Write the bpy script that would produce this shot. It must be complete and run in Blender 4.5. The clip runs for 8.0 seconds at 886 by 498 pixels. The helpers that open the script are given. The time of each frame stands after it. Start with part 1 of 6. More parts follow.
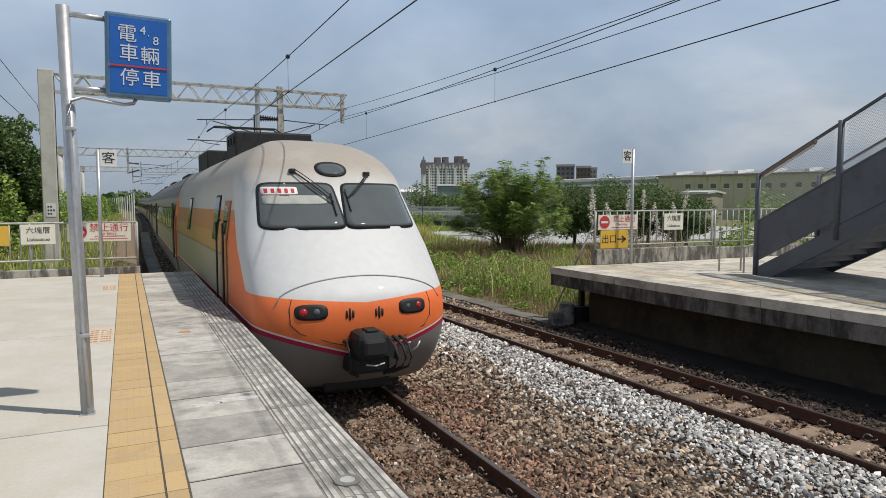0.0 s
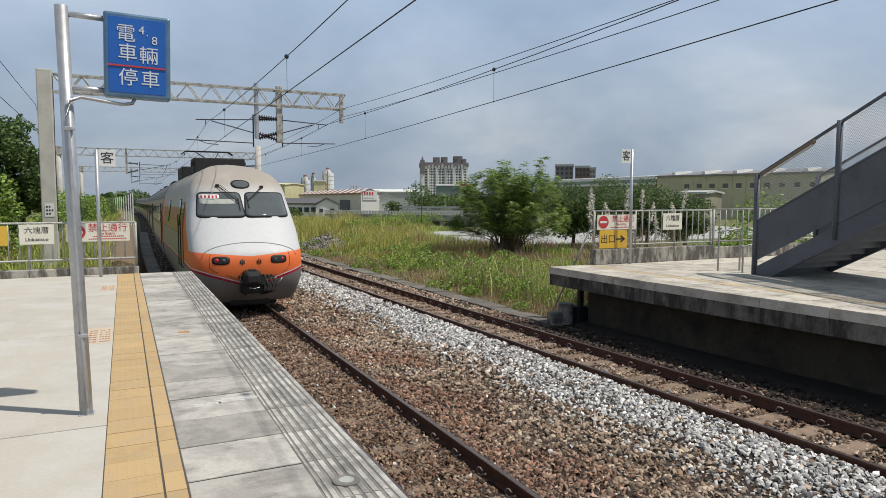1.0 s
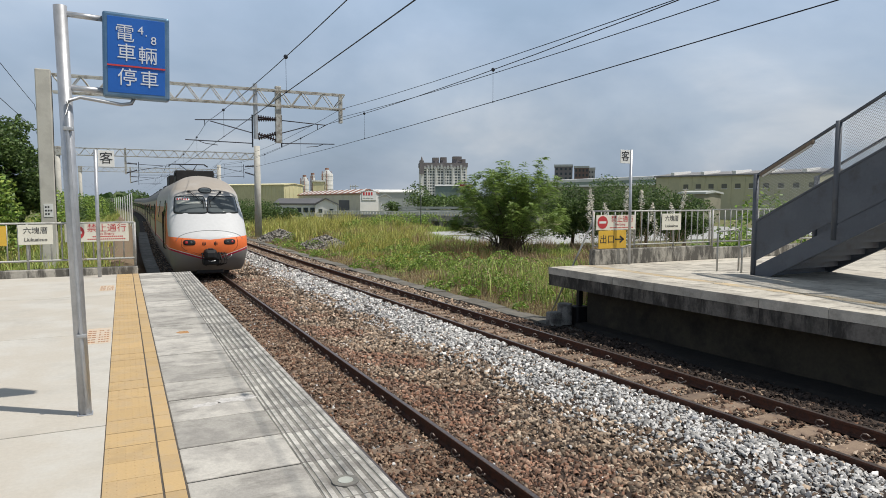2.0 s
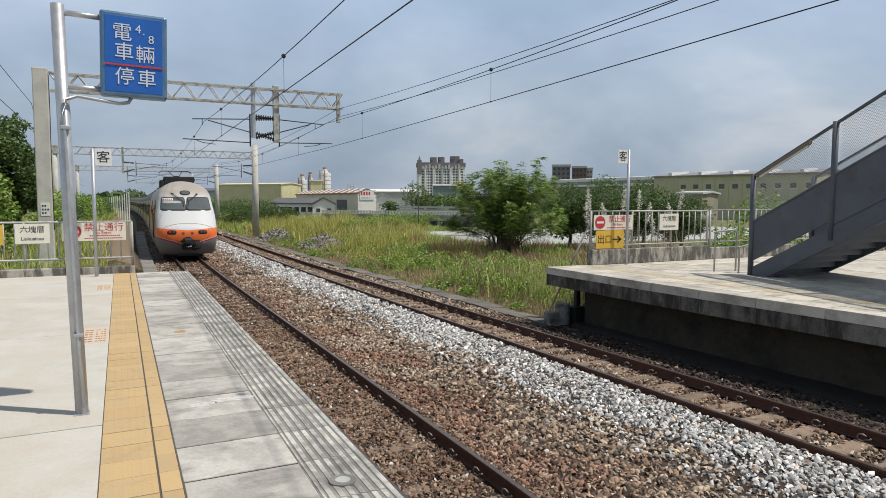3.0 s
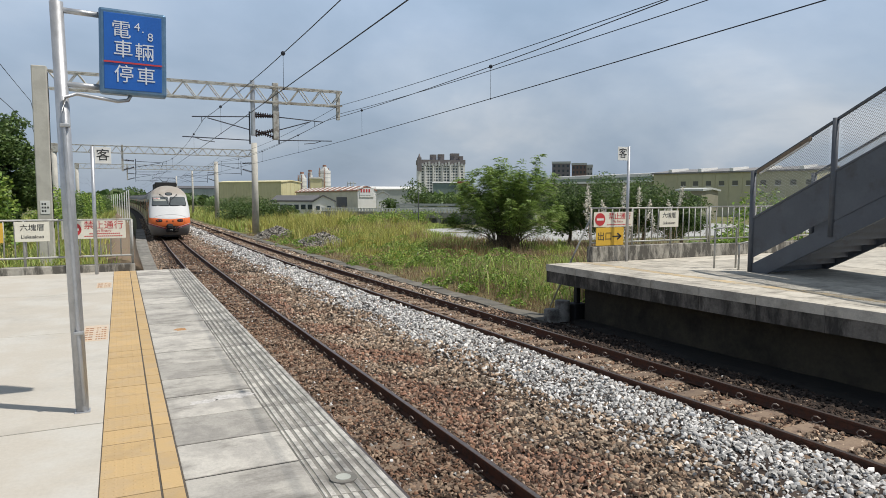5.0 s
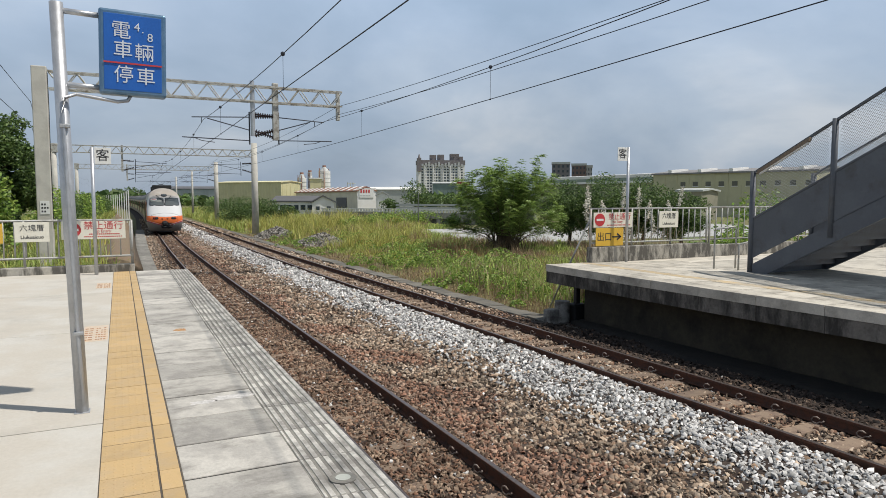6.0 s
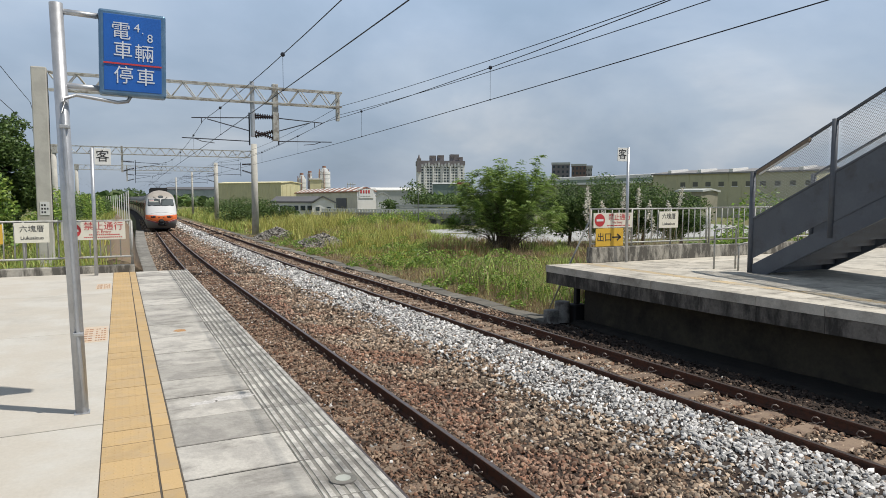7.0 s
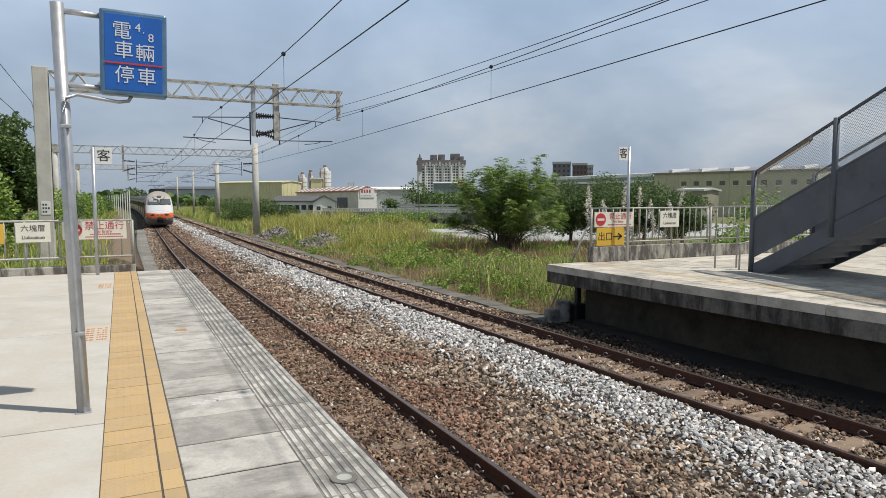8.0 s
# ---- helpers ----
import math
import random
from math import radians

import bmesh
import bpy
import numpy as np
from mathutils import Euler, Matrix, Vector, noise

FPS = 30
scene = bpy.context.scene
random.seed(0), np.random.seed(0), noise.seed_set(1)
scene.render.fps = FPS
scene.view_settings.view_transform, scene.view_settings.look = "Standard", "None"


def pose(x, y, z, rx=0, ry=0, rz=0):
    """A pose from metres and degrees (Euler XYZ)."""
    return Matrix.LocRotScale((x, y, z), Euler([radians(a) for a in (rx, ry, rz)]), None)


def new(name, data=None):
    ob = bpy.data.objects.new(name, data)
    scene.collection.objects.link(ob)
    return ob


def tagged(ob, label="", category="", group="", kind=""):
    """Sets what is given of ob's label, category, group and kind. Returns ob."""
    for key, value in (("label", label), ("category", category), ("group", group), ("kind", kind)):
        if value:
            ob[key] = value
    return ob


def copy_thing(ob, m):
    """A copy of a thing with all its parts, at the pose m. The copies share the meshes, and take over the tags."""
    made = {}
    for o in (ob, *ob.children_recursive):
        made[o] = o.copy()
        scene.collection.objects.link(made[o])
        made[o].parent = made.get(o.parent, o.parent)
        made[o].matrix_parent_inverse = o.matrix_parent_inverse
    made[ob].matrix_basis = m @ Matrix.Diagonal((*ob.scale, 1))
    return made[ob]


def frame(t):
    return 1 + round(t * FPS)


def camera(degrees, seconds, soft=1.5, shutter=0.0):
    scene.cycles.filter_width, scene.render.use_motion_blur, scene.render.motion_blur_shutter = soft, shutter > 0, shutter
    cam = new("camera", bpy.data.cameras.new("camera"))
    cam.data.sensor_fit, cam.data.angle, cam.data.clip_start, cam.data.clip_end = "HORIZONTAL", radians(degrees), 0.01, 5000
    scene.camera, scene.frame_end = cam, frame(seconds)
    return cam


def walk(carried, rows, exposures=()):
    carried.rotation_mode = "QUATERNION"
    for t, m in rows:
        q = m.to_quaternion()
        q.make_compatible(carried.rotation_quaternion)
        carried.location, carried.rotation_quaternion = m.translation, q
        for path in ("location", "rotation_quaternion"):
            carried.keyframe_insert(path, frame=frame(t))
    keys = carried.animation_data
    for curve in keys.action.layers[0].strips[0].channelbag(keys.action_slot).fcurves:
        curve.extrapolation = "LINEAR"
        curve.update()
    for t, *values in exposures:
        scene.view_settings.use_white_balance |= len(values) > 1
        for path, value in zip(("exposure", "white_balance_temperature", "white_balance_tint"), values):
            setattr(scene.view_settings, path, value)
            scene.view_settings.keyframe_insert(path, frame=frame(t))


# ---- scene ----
# ---- camera ----
cam = camera(67.74, 8.0, soft=0.62)
LOOKS = [  # seconds, degrees to the right of the track, down, lean
    (0.0, 25.708, 4.233, 0.06), (0.5, 25.770, 4.205, 0.11), (1.0, 25.798, 4.238, 0.05), (1.5, 25.808, 4.226, 0.015),
    (3.0, 26.073, 4.239, 0.17), (3.5, 26.116, 4.331, 0.145), (4.0, 26.101, 4.415, 0.10), (4.5, 26.068, 4.476, 0.06),
    (6.0, 26.096, 4.436, 0.072), (6.5, 26.100, 4.387, 0.034), (7.0, 26.100, 4.390, 0.035), (7.5, 26.043, 4.437, 0.004),
    (8.0, 26.022, 4.449, 0.004)]
walk(cam, [(t, pose(0, 0, 1.68, 0, 0, -yaw) @ pose(0, 0, 0, 90 - pitch) @ pose(0, 0, 0, 0, 0, roll)) for t, yaw, pitch, roll in LOOKS], [(0.0, -0.12), (0.6, -0.1), (2.2, 0.0), (8.0, 0.0)])

# ---- light ----
scene.view_settings.exposure = 0.0
SUN_TO = Vector((0.785, -0.62, 1.775)).normalized()
sun = new("sun", bpy.data.lights.new("sun", "SUN"))
sun.data.energy, sun.data.angle, sun.data.color = 4.05, radians(0.8), (1.0, 0.95, 0.87)
sun.rotation_euler = SUN_TO.to_track_quat("Z", "Y").to_euler()

world = bpy.data.worlds.new("sky")
scene.world = world
world.use_nodes = True


def node(tree, kind, **values):
    n = tree.nodes.new(kind)
    for key, value in values.items():
        if key.startswith("i_"):
            k = key[2:]
            n.inputs[int(k) if k.isdigit() else k.replace("_", " ")].default_value = value
        elif key == "operation":
            n.operation = value
        elif key == "blend":
            n.blend_type = value
        elif key == "dims":
            n.noise_dimensions = value
    return n


def calc(tree, op, a, b=None, c=None, clamp=False):
    n = tree.nodes.new("ShaderNodeMath")
    n.operation, n.use_clamp = op, clamp
    for i, v in enumerate((a, b, c)):
        if v is None:
            continue
        if isinstance(v, (int, float)):
            n.inputs[i].default_value = v
        else:
            tree.links.new(v, n.inputs[i])
    return n.outputs[0]


def blend(tree, fac, a, b, how="MIX"):
    n = tree.nodes.new("ShaderNodeMix")
    n.data_type, n.blend_type = "RGBA", how
    for i, v in ((0, fac), (6, a), (7, b)):
        if isinstance(v, (int, float)):
            n.inputs[i].default_value = v
        elif isinstance(v, tuple):
            n.inputs[i].default_value = (*v[:3], 1)
        else:
            tree.links.new(v, n.inputs[i])
    return n.outputs[2]


def ramp(tree, fac, stops):
    n = tree.nodes.new("ShaderNodeValToRGB")
    els = n.color_ramp.elements
    while len(els) < len(stops):
        els.new(0.5)
    for el, (p, c) in zip(els, stops):
        el.position, el.color = p, (*c, 1) if isinstance(c, tuple) else (c, c, c, 1)
    tree.links.new(fac, n.inputs[0])
    return n.outputs[0]


def build_sky():
    tr = world.node_tree
    tr.nodes.clear()
    sky = tr.nodes.new("ShaderNodeTexSky")
    sky.sky_type, sky.sun_disc = "NISHITA", False
    sky.sun_elevation, sky.sun_rotation = radians(60.6), radians(128.3)
    sky.air_density, sky.dust_density = 1.2, 2.0
    co = tr.nodes.new("ShaderNodeTexCoord")
    sep = tr.nodes.new("ShaderNodeSeparateXYZ")
    tr.links.new(co.outputs["Generated"], sep.inputs[0])
    up = calc(tr, "ADD", calc(tr, "MAXIMUM", sep.outputs[2], 0.0), 0.45)
    comb = tr.nodes.new("ShaderNodeCombineXYZ")
    tr.links.new(calc(tr, "DIVIDE", sep.outputs[0], up), comb.inputs[0])
    tr.links.new(calc(tr, "DIVIDE", sep.outputs[1], up), comb.inputs[1])
    big = node(tr, "ShaderNodeTexNoise", i_Scale=1.5, i_Detail=7.0, i_Roughness=0.5, i_Distortion=0.3)
    tr.links.new(comb.outputs[0], big.inputs["Vector"])
    small = node(tr, "ShaderNodeTexNoise", i_Scale=2.6, i_Detail=6.0, i_Roughness=0.55)
    tr.links.new(comb.outputs[0], small.inputs["Vector"])
    cloud = ramp(tr, big.outputs[0], [(0.34, (0.36, 0.47, 0.62)), (0.46, (0.45, 0.56, 0.72)), (0.56, (0.56, 0.66, 0.80)), (0.68, (0.82, 0.87, 0.95))])
    veil = ramp(tr, small.outputs[0], [(0.3, 0.94), (0.7, 1.06)])
    cloud = blend(tr, 1.0, cloud, veil, "MULTIPLY")
    base = blend(tr, 1.0, sky.outputs[0], (0.085, 0.085, 0.085), "MULTIPLY")
    mixed = blend(tr, 0.8, base, cloud)
    low = ramp(tr, sep.outputs[2], [(0.0, 0.76), (0.10, 0.82), (0.28, 1.11), (0.5, 0.74), (1.0, 0.32)])
    mixed = blend(tr, 1.0, mixed, low, "MULTIPLY")
    bg = tr.nodes.new("ShaderNodeBackground")
    out = tr.nodes.new("ShaderNodeOutputWorld")
    tr.links.new(mixed, bg.inputs[0])
    tr.links.new(bg.outputs[0], out.inputs[0])


build_sky()


# ---- materials ----
def mat(name, c, r=0.7, m=0.0, v=0.15, s=1.5, b=0.2, bs=45.0, c2=None, at=(0.45, 0.6), rand=0.0, island=0.0, emit=0.0, dirt=None, stretch=None):
    """c: base colour; c2: a second colour in patches of size 1/s; v: variation; b, bs: relief and its scale."""
    M = bpy.data.materials.new(name)
    M.use_nodes = True
    tr = M.node_tree
    bs_ = tr.nodes["Principled BSDF"]
    co = tr.nodes.new("ShaderNodeTexCoord")
    info = tr.nodes.new("ShaderNodeObjectInfo")
    vec = tr.nodes.new("ShaderNodeVectorMath")
    vec.operation = "MULTIPLY_ADD"
    vec.inputs[1].default_value = (1, 1, 1)
    tr.links.new(co.outputs["Object"], vec.inputs[0])
    tr.links.new(calc(tr, "MULTIPLY", info.outputs["Random"], 53.0), vec.inputs[2])
    n1 = node(tr, "ShaderNodeTexNoise", i_Scale=s, i_Detail=6.0, i_Roughness=0.6)
    n2 = node(tr, "ShaderNodeTexNoise", i_Scale=bs, i_Detail=4.0, i_Roughness=0.6)
    for n in (n1, n2):
        tr.links.new(vec.outputs[0], n.inputs["Vector"])
    geo = tr.nodes.new("ShaderNodeNewGeometry")
    if island:
        n1m = calc(tr, "ADD", calc(tr, "MULTIPLY", n1.outputs[0], 0.6), calc(tr, "MULTIPLY", calc(tr, "FRACT", calc(tr, "MULTIPLY", geo.outputs["Random Per Island"], 17.3)), 0.45))
    else:
        n1m = n1.outputs[0]
    col = blend(tr, ramp(tr, n1m, [(at[0], 0.0), (at[1], 1.0)]), c, c2 or tuple(x * (1 - v) for x in c))
    k = calc(tr, "MULTIPLY_ADD", n2.outputs[0], 2 * v, 1 - v)
    k = calc(tr, "MULTIPLY", k, calc(tr, "MULTIPLY_ADD", n1.outputs[0], v, 1 - v * 0.5))
    if rand:
        k = calc(tr, "MULTIPLY", k, calc(tr, "MULTIPLY_ADD", info.outputs["Random"], 2 * rand, 1 - rand))
    if island:
        k = calc(tr, "MULTIPLY", k, calc(tr, "MULTIPLY_ADD", geo.outputs["Random Per Island"], 2 * island, 1 - island))
    col = blend(tr, 1.0, col, k, "MULTIPLY")
    if dirt:
        n3 = node(tr, "ShaderNodeTexNoise", i_Scale=dirt[1], i_Detail=8.0, i_Roughness=0.7)
        if stretch:
            st = tr.nodes.new("ShaderNodeVectorMath")
            st.operation = "MULTIPLY"
            st.inputs[1].default_value = stretch
            tr.links.new(vec.outputs[0], st.inputs[0])
            tr.links.new(st.outputs[0], n3.inputs["Vector"])
        else:
            tr.links.new(vec.outputs[0], n3.inputs["Vector"])
        col = blend(tr, ramp(tr, n3.outputs[0], [(dirt[2] if len(dirt) > 2 else 0.52, 0.0), (dirt[3] if len(dirt) > 2 else 0.72, 0.85)]), col, dirt[0])
    tr.links.new(col, bs_.inputs["Base Color"])
    bs_.inputs["Roughness"].default_value, bs_.inputs["Metallic"].default_value = r, m
    if b:
        bump = node(tr, "ShaderNodeBump", i_Strength=b, i_Distance=0.02)
        tr.links.new(n2.outputs[0], bump.inputs["Height"])
        tr.links.new(bump.outputs[0], bs_.inputs["Normal"])
    if emit:
        bs_.inputs["Emission Color"].default_value = (*c, 1)
        bs_.inputs["Emission Strength"].default_value = emit
    return M


def leaf_mat(name, c, c2, back=0.3):
    M = mat(name, c, 0.55, v=0.25, s=0.8, b=0.0, c2=c2, island=0.45)
    tr = M.node_tree
    bs_, out = tr.nodes["Principled BSDF"], tr.nodes["Material Output"]
    tl = tr.nodes.new("ShaderNodeBsdfTranslucent")
    tr.links.new(bs_.inputs["Base Color"].links[0].from_socket, tl.inputs[0])
    mx = tr.nodes.new("ShaderNodeMixShader")
    mx.inputs[0].default_value = back
    tr.links.new(bs_.outputs[0], mx.inputs[1])
    tr.links.new(tl.outputs[0], mx.inputs[2])
    tr.links.new(mx.outputs[0], out.inputs[0])
    return M


CONC = mat("platform_concrete", (0.515, 0.475, 0.41), 0.85, v=0.10, s=1.2, b=0.15, bs=30, c2=(0.54, 0.515, 0.465), dirt=((0.41, 0.385, 0.34), 0.7))
SLAB = mat("edge_slab_concrete", (0.47, 0.445, 0.40), 0.85, v=0.22, s=3.6, b=0.25, bs=45, c2=(0.35, 0.33, 0.30), rand=0.20, dirt=((0.13, 0.12, 0.105), 2.3, 0.50, 0.74), stretch=(0.8, 1.5, 1.0))
RIB = mat("ribbed_concrete", (0.55, 0.525, 0.48), 0.9, v=0.25, s=6.0, b=0.25, bs=60, c2=(0.30, 0.285, 0.26), rand=0.12, dirt=((0.17, 0.16, 0.15), 2.5, 0.46, 0.7))
GROOVE = mat("groove_dirt", (0.055, 0.05, 0.045), 0.95, v=0.3, s=20, b=0.2)
YEL = mat("tactile_yellow", (0.52, 0.36, 0.175), 0.75, v=0.10, s=5.0, b=0.15, bs=80, c2=(0.48, 0.345, 0.19), rand=0.08, dirt=((0.42, 0.29, 0.14), 3.0))
OLDC = mat("weathered_concrete", (0.34, 0.325, 0.29), 0.9, v=0.3, s=1.6, b=0.35, bs=25, c2=(0.22, 0.21, 0.19), dirt=((0.07, 0.065, 0.055), 1.6))
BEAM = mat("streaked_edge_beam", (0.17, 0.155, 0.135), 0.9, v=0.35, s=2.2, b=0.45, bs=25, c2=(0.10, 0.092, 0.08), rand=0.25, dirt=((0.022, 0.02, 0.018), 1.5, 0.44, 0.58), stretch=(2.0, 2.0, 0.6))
OPPT = mat("old_paving", (0.56, 0.52, 0.445), 0.85, v=0.2, s=2.0, b=0.2, bs=35, c2=(0.43, 0.395, 0.335), rand=0.14, dirt=((0.17, 0.155, 0.13), 1.4, 0.5, 0.72))
STAIN = mat("stained_kerb", (0.40, 0.375, 0.325), 0.9, v=0.25, s=2.0, b=0.3, bs=25, c2=(0.33, 0.315, 0.28), dirt=((0.05, 0.046, 0.04), 1.9, 0.42, 0.55), stretch=(2.0, 2.0, 0.6))
FILL = mat("joint_dirt", (0.10, 0.083, 0.066), 0.95, v=0.4, s=12, b=0.3, bs=60, c2=(0.09, 0.08, 0.07))
# concrete colour lowered to stand in for shade under the platform's edge
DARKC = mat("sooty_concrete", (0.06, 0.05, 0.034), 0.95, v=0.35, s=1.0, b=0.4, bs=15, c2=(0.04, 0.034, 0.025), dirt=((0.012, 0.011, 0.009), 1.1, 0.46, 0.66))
# near-black: the shade at the wall's foot as a colour
FOOTSHADE = mat("black_silt", (0.011, 0.010, 0.009), 0.9, v=0.4, s=2.0, b=0.6, bs=12, c2=(0.018, 0.015, 0.012))
STEEL = mat("galvanised_steel", (0.46, 0.47, 0.48), 0.45, 0.55, v=0.15, s=4, b=0.05, bs=60, c2=(0.38, 0.39, 0.40))
POLEG = mat("galvanised_pole", (0.50, 0.51, 0.53), 0.42, 0.6, v=0.14, s=5, b=0.05, bs=25, c2=(0.42, 0.43, 0.45))
RAILP = mat("painted_rail_grey", (0.42, 0.42, 0.40), 0.55, 0.2, v=0.2, s=6, b=0.1, c2=(0.33, 0.33, 0.31), dirt=((0.25, 0.18, 0.12), 5.0))
RUST = mat("rusty_rail", (0.095, 0.038, 0.022), 0.9, 0.0, v=0.35, s=12, b=0.3, bs=70, c2=(0.06, 0.03, 0.021))
SHINE = mat("worn_rail_head", (0.24, 0.20, 0.18), 0.38, 0.8, v=0.25, s=25, b=0.05, c2=(0.17, 0.13, 0.11))
DRUM = mat("grimy_concrete", (0.26, 0.25, 0.23), 0.9, v=0.3, s=4, b=0.3, bs=25, c2=(0.11, 0.10, 0.09), dirt=((0.04, 0.037, 0.033), 3.0))
GRIME = mat("grimy_rib_ground", (0.235, 0.225, 0.20), 0.95, v=0.3, s=5, b=0.2, bs=50, c2=(0.16, 0.15, 0.135), rand=0.12, dirt=((0.38, 0.36, 0.32), 2.2, 0.5, 0.72))
LENSM = mat("dusty_lens", (0.43, 0.44, 0.39), 0.45, v=0.12, s=20, b=0.05, c2=(0.44, 0.45, 0.40))
CLIPM = mat("spring_clip_steel", (0.30, 0.25, 0.22), 0.6, 0.2, v=0.2, s=20, b=0.1, c2=(0.14, 0.10, 0.08))
BALB = mat("brown_ballast", (0.22, 0.148, 0.10), 0.92, v=0.2, s=0.9, b=0.15, bs=60, c2=(0.36, 0.285, 0.215), at=(0.40, 0.64), island=0.78)
BALR = mat("rust_coated_ballast", (0.14, 0.078, 0.05), 0.95, v=0.25, s=1.2, b=0.15, bs=60, c2=(0.24, 0.175, 0.125), at=(0.44, 0.66), island=0.75)
FADED = mat("faded_tactile", (0.52, 0.40, 0.24), 0.85, v=0.25, s=3, b=0.2, c2=(0.46, 0.40, 0.30), rand=0.12, dirt=((0.36, 0.31, 0.24), 1.5, 0.45, 0.65))
TROUGH = mat("dark_trough_concrete", (0.17, 0.155, 0.13), 0.95, v=0.35, s=2.5, b=0.4, bs=20, c2=(0.12, 0.115, 0.10), rand=0.2)
PAD = mat("orange_pad", (0.60, 0.47, 0.34), 0.8, v=0.2, s=9, b=0.1, c2=(0.55, 0.47, 0.38))
HEAPG = mat("weathered_grey_ballast", (0.25, 0.235, 0.21), 0.92, v=0.2, s=2.2, b=0.3, bs=50, c2=(0.17, 0.155, 0.135), island=0.55)
BALD = mat("red_stained_ballast", (0.20, 0.105, 0.068), 0.92, v=0.2, s=1.5, b=0.15, bs=60, c2=(0.275, 0.185, 0.135), at=(0.42, 0.64), island=0.78)
VISOR = mat("visor_cloth", (0.42, 0.43, 0.39), 0.8, v=0.15, s=6, b=0.1)
# darker ballast copy: the far platform's shade is put into its colour
BALS = mat("oily_ballast", (0.034, 0.021, 0.015), 0.9, v=0.25, s=1.2, b=0.2, bs=50, c2=(0.07, 0.048, 0.036), at=(0.44, 0.66), island=0.75)
BALW = mat("fresh_grey_ballast", (0.62, 0.605, 0.59), 0.9, v=0.15, s=2.2, b=0.25, bs=60, c2=(0.38, 0.372, 0.36), island=0.5)
# near-black, so the shade in gaps between stones is in the colour
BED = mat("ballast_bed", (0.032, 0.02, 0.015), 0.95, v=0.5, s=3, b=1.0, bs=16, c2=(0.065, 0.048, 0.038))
SLEEP = mat("concrete_sleeper", (0.24, 0.175, 0.125), 0.9, v=0.25, s=5, b=0.25, c2=(0.17, 0.12, 0.09), rand=0.18)
SOIL = mat("field_soil", (0.17, 0.15, 0.065), 0.95, v=0.4, s=0.6, b=0.8, bs=6, c2=(0.11, 0.14, 0.04), dirt=((0.18, 0.135, 0.085), 0.25))
EARTH = mat("bare_earth", (0.20, 0.15, 0.095), 0.95, v=0.3, s=1.0, b=0.7, bs=9, c2=(0.19, 0.13, 0.09))
GRASSY = leaf_mat("yellow_grass", (0.50, 0.43, 0.12), (0.33, 0.345, 0.08))
GRASSG = leaf_mat("green_weeds", (0.17, 0.285, 0.05), (0.31, 0.40, 0.085))
DRYG = leaf_mat("dry_grass", (0.40, 0.30, 0.18), (0.30, 0.20, 0.12))
RUSSET = leaf_mat("russet_grass_blades", (0.40, 0.21, 0.11), (0.43, 0.36, 0.16))
# brighter copy of the yellow grass: sunlight put into the colour
GRASSS = leaf_mat("straw_green_grass", (0.56, 0.52, 0.17), (0.40, 0.43, 0.11))
GRASSL = leaf_mat("light_green_grass", (0.29, 0.38, 0.085), (0.44, 0.49, 0.15))
LEAFL = leaf_mat("feathery_leaves", (0.18, 0.275, 0.068), (0.32, 0.42, 0.125), 0.38)
LEAFD = leaf_mat("dark_leaves", (0.07, 0.122, 0.036), (0.145, 0.215, 0.062))
PLUME = leaf_mat("reed_plumes", (0.80, 0.77, 0.68), (0.70, 0.65, 0.55), 0.4)
BARK = mat("bark", (0.13, 0.095, 0.065), 0.9, v=0.3, s=8, b=0.5, bs=30)
BLUE = mat("sign_blue", (0.012, 0.105, 0.42), 0.38, v=0.06, s=2, b=0.0, c2=(0.014, 0.115, 0.45))
BLUEF = mat("sign_frame_blue", (0.10, 0.19, 0.30), 0.35, 0.5, v=0.1, s=6, b=0.0, c2=(0.14, 0.23, 0.34))
WHITE = mat("sign_white", (0.74, 0.74, 0.71), 0.5, v=0.06, s=4, b=0.0)
CREAMS = mat("sign_cream", (0.76, 0.73, 0.62), 0.5, v=0.07, s=4, b=0.0)
PRINTW = mat("white_print", (0.62, 0.66, 0.72), 0.5, v=0.05, b=0.0)
BLACK = mat("black_print", (0.03, 0.03, 0.032), 0.6, v=0.1, b=0.0)
PALE = mat("thin_white_paint", (0.60, 0.575, 0.545), 0.8, v=0.25, s=20, b=0.1)
RUSTS = mat("rust_stain", (0.42, 0.21, 0.075), 0.9, v=0.3, s=25, b=0.1, c2=(0.44, 0.30, 0.17))
REDP = mat("red_print", (0.52, 0.045, 0.05), 0.5, v=0.08, b=0.0)
YELS = mat("sign_yellow", (0.68, 0.42, 0.05), 0.5, v=0.08, s=5, b=0.0)
ORANGEP = mat("orange_print", (0.38, 0.18, 0.085), 0.7, v=0.2, s=12, b=0.0)
STAIRG = mat("stair_grey_paint", (0.10, 0.109, 0.127), 0.55, 0.1, v=0.10, s=1.5, b=0.06, bs=20, c2=(0.112, 0.122, 0.14), dirt=((0.07, 0.066, 0.066), 2.2))
BLK = mat("black_rubber", (0.011, 0.011, 0.012), 0.65, v=0.2, b=0.1)
DKM = mat("dark_roof_gear", (0.022, 0.022, 0.023), 0.7, 0.2, v=0.3, s=4, b=0.2)
WIRE = mat("wire", (0.035, 0.04, 0.055), 0.5, 0.4, v=0.1, b=0.0)
INSUL = mat("brown_insulator", (0.035, 0.022, 0.022), 0.25, v=0.1, b=0.0)
POLEC = mat("spun_concrete_pole", (0.53, 0.51, 0.455), 0.85, v=0.15, s=2, b=0.15, c2=(0.45, 0.43, 0.385))
GANT = mat("gantry_steel", (0.52, 0.51, 0.47), 0.55, 0.4, v=0.2, s=5, b=0.05, c2=(0.30, 0.27, 0.23))


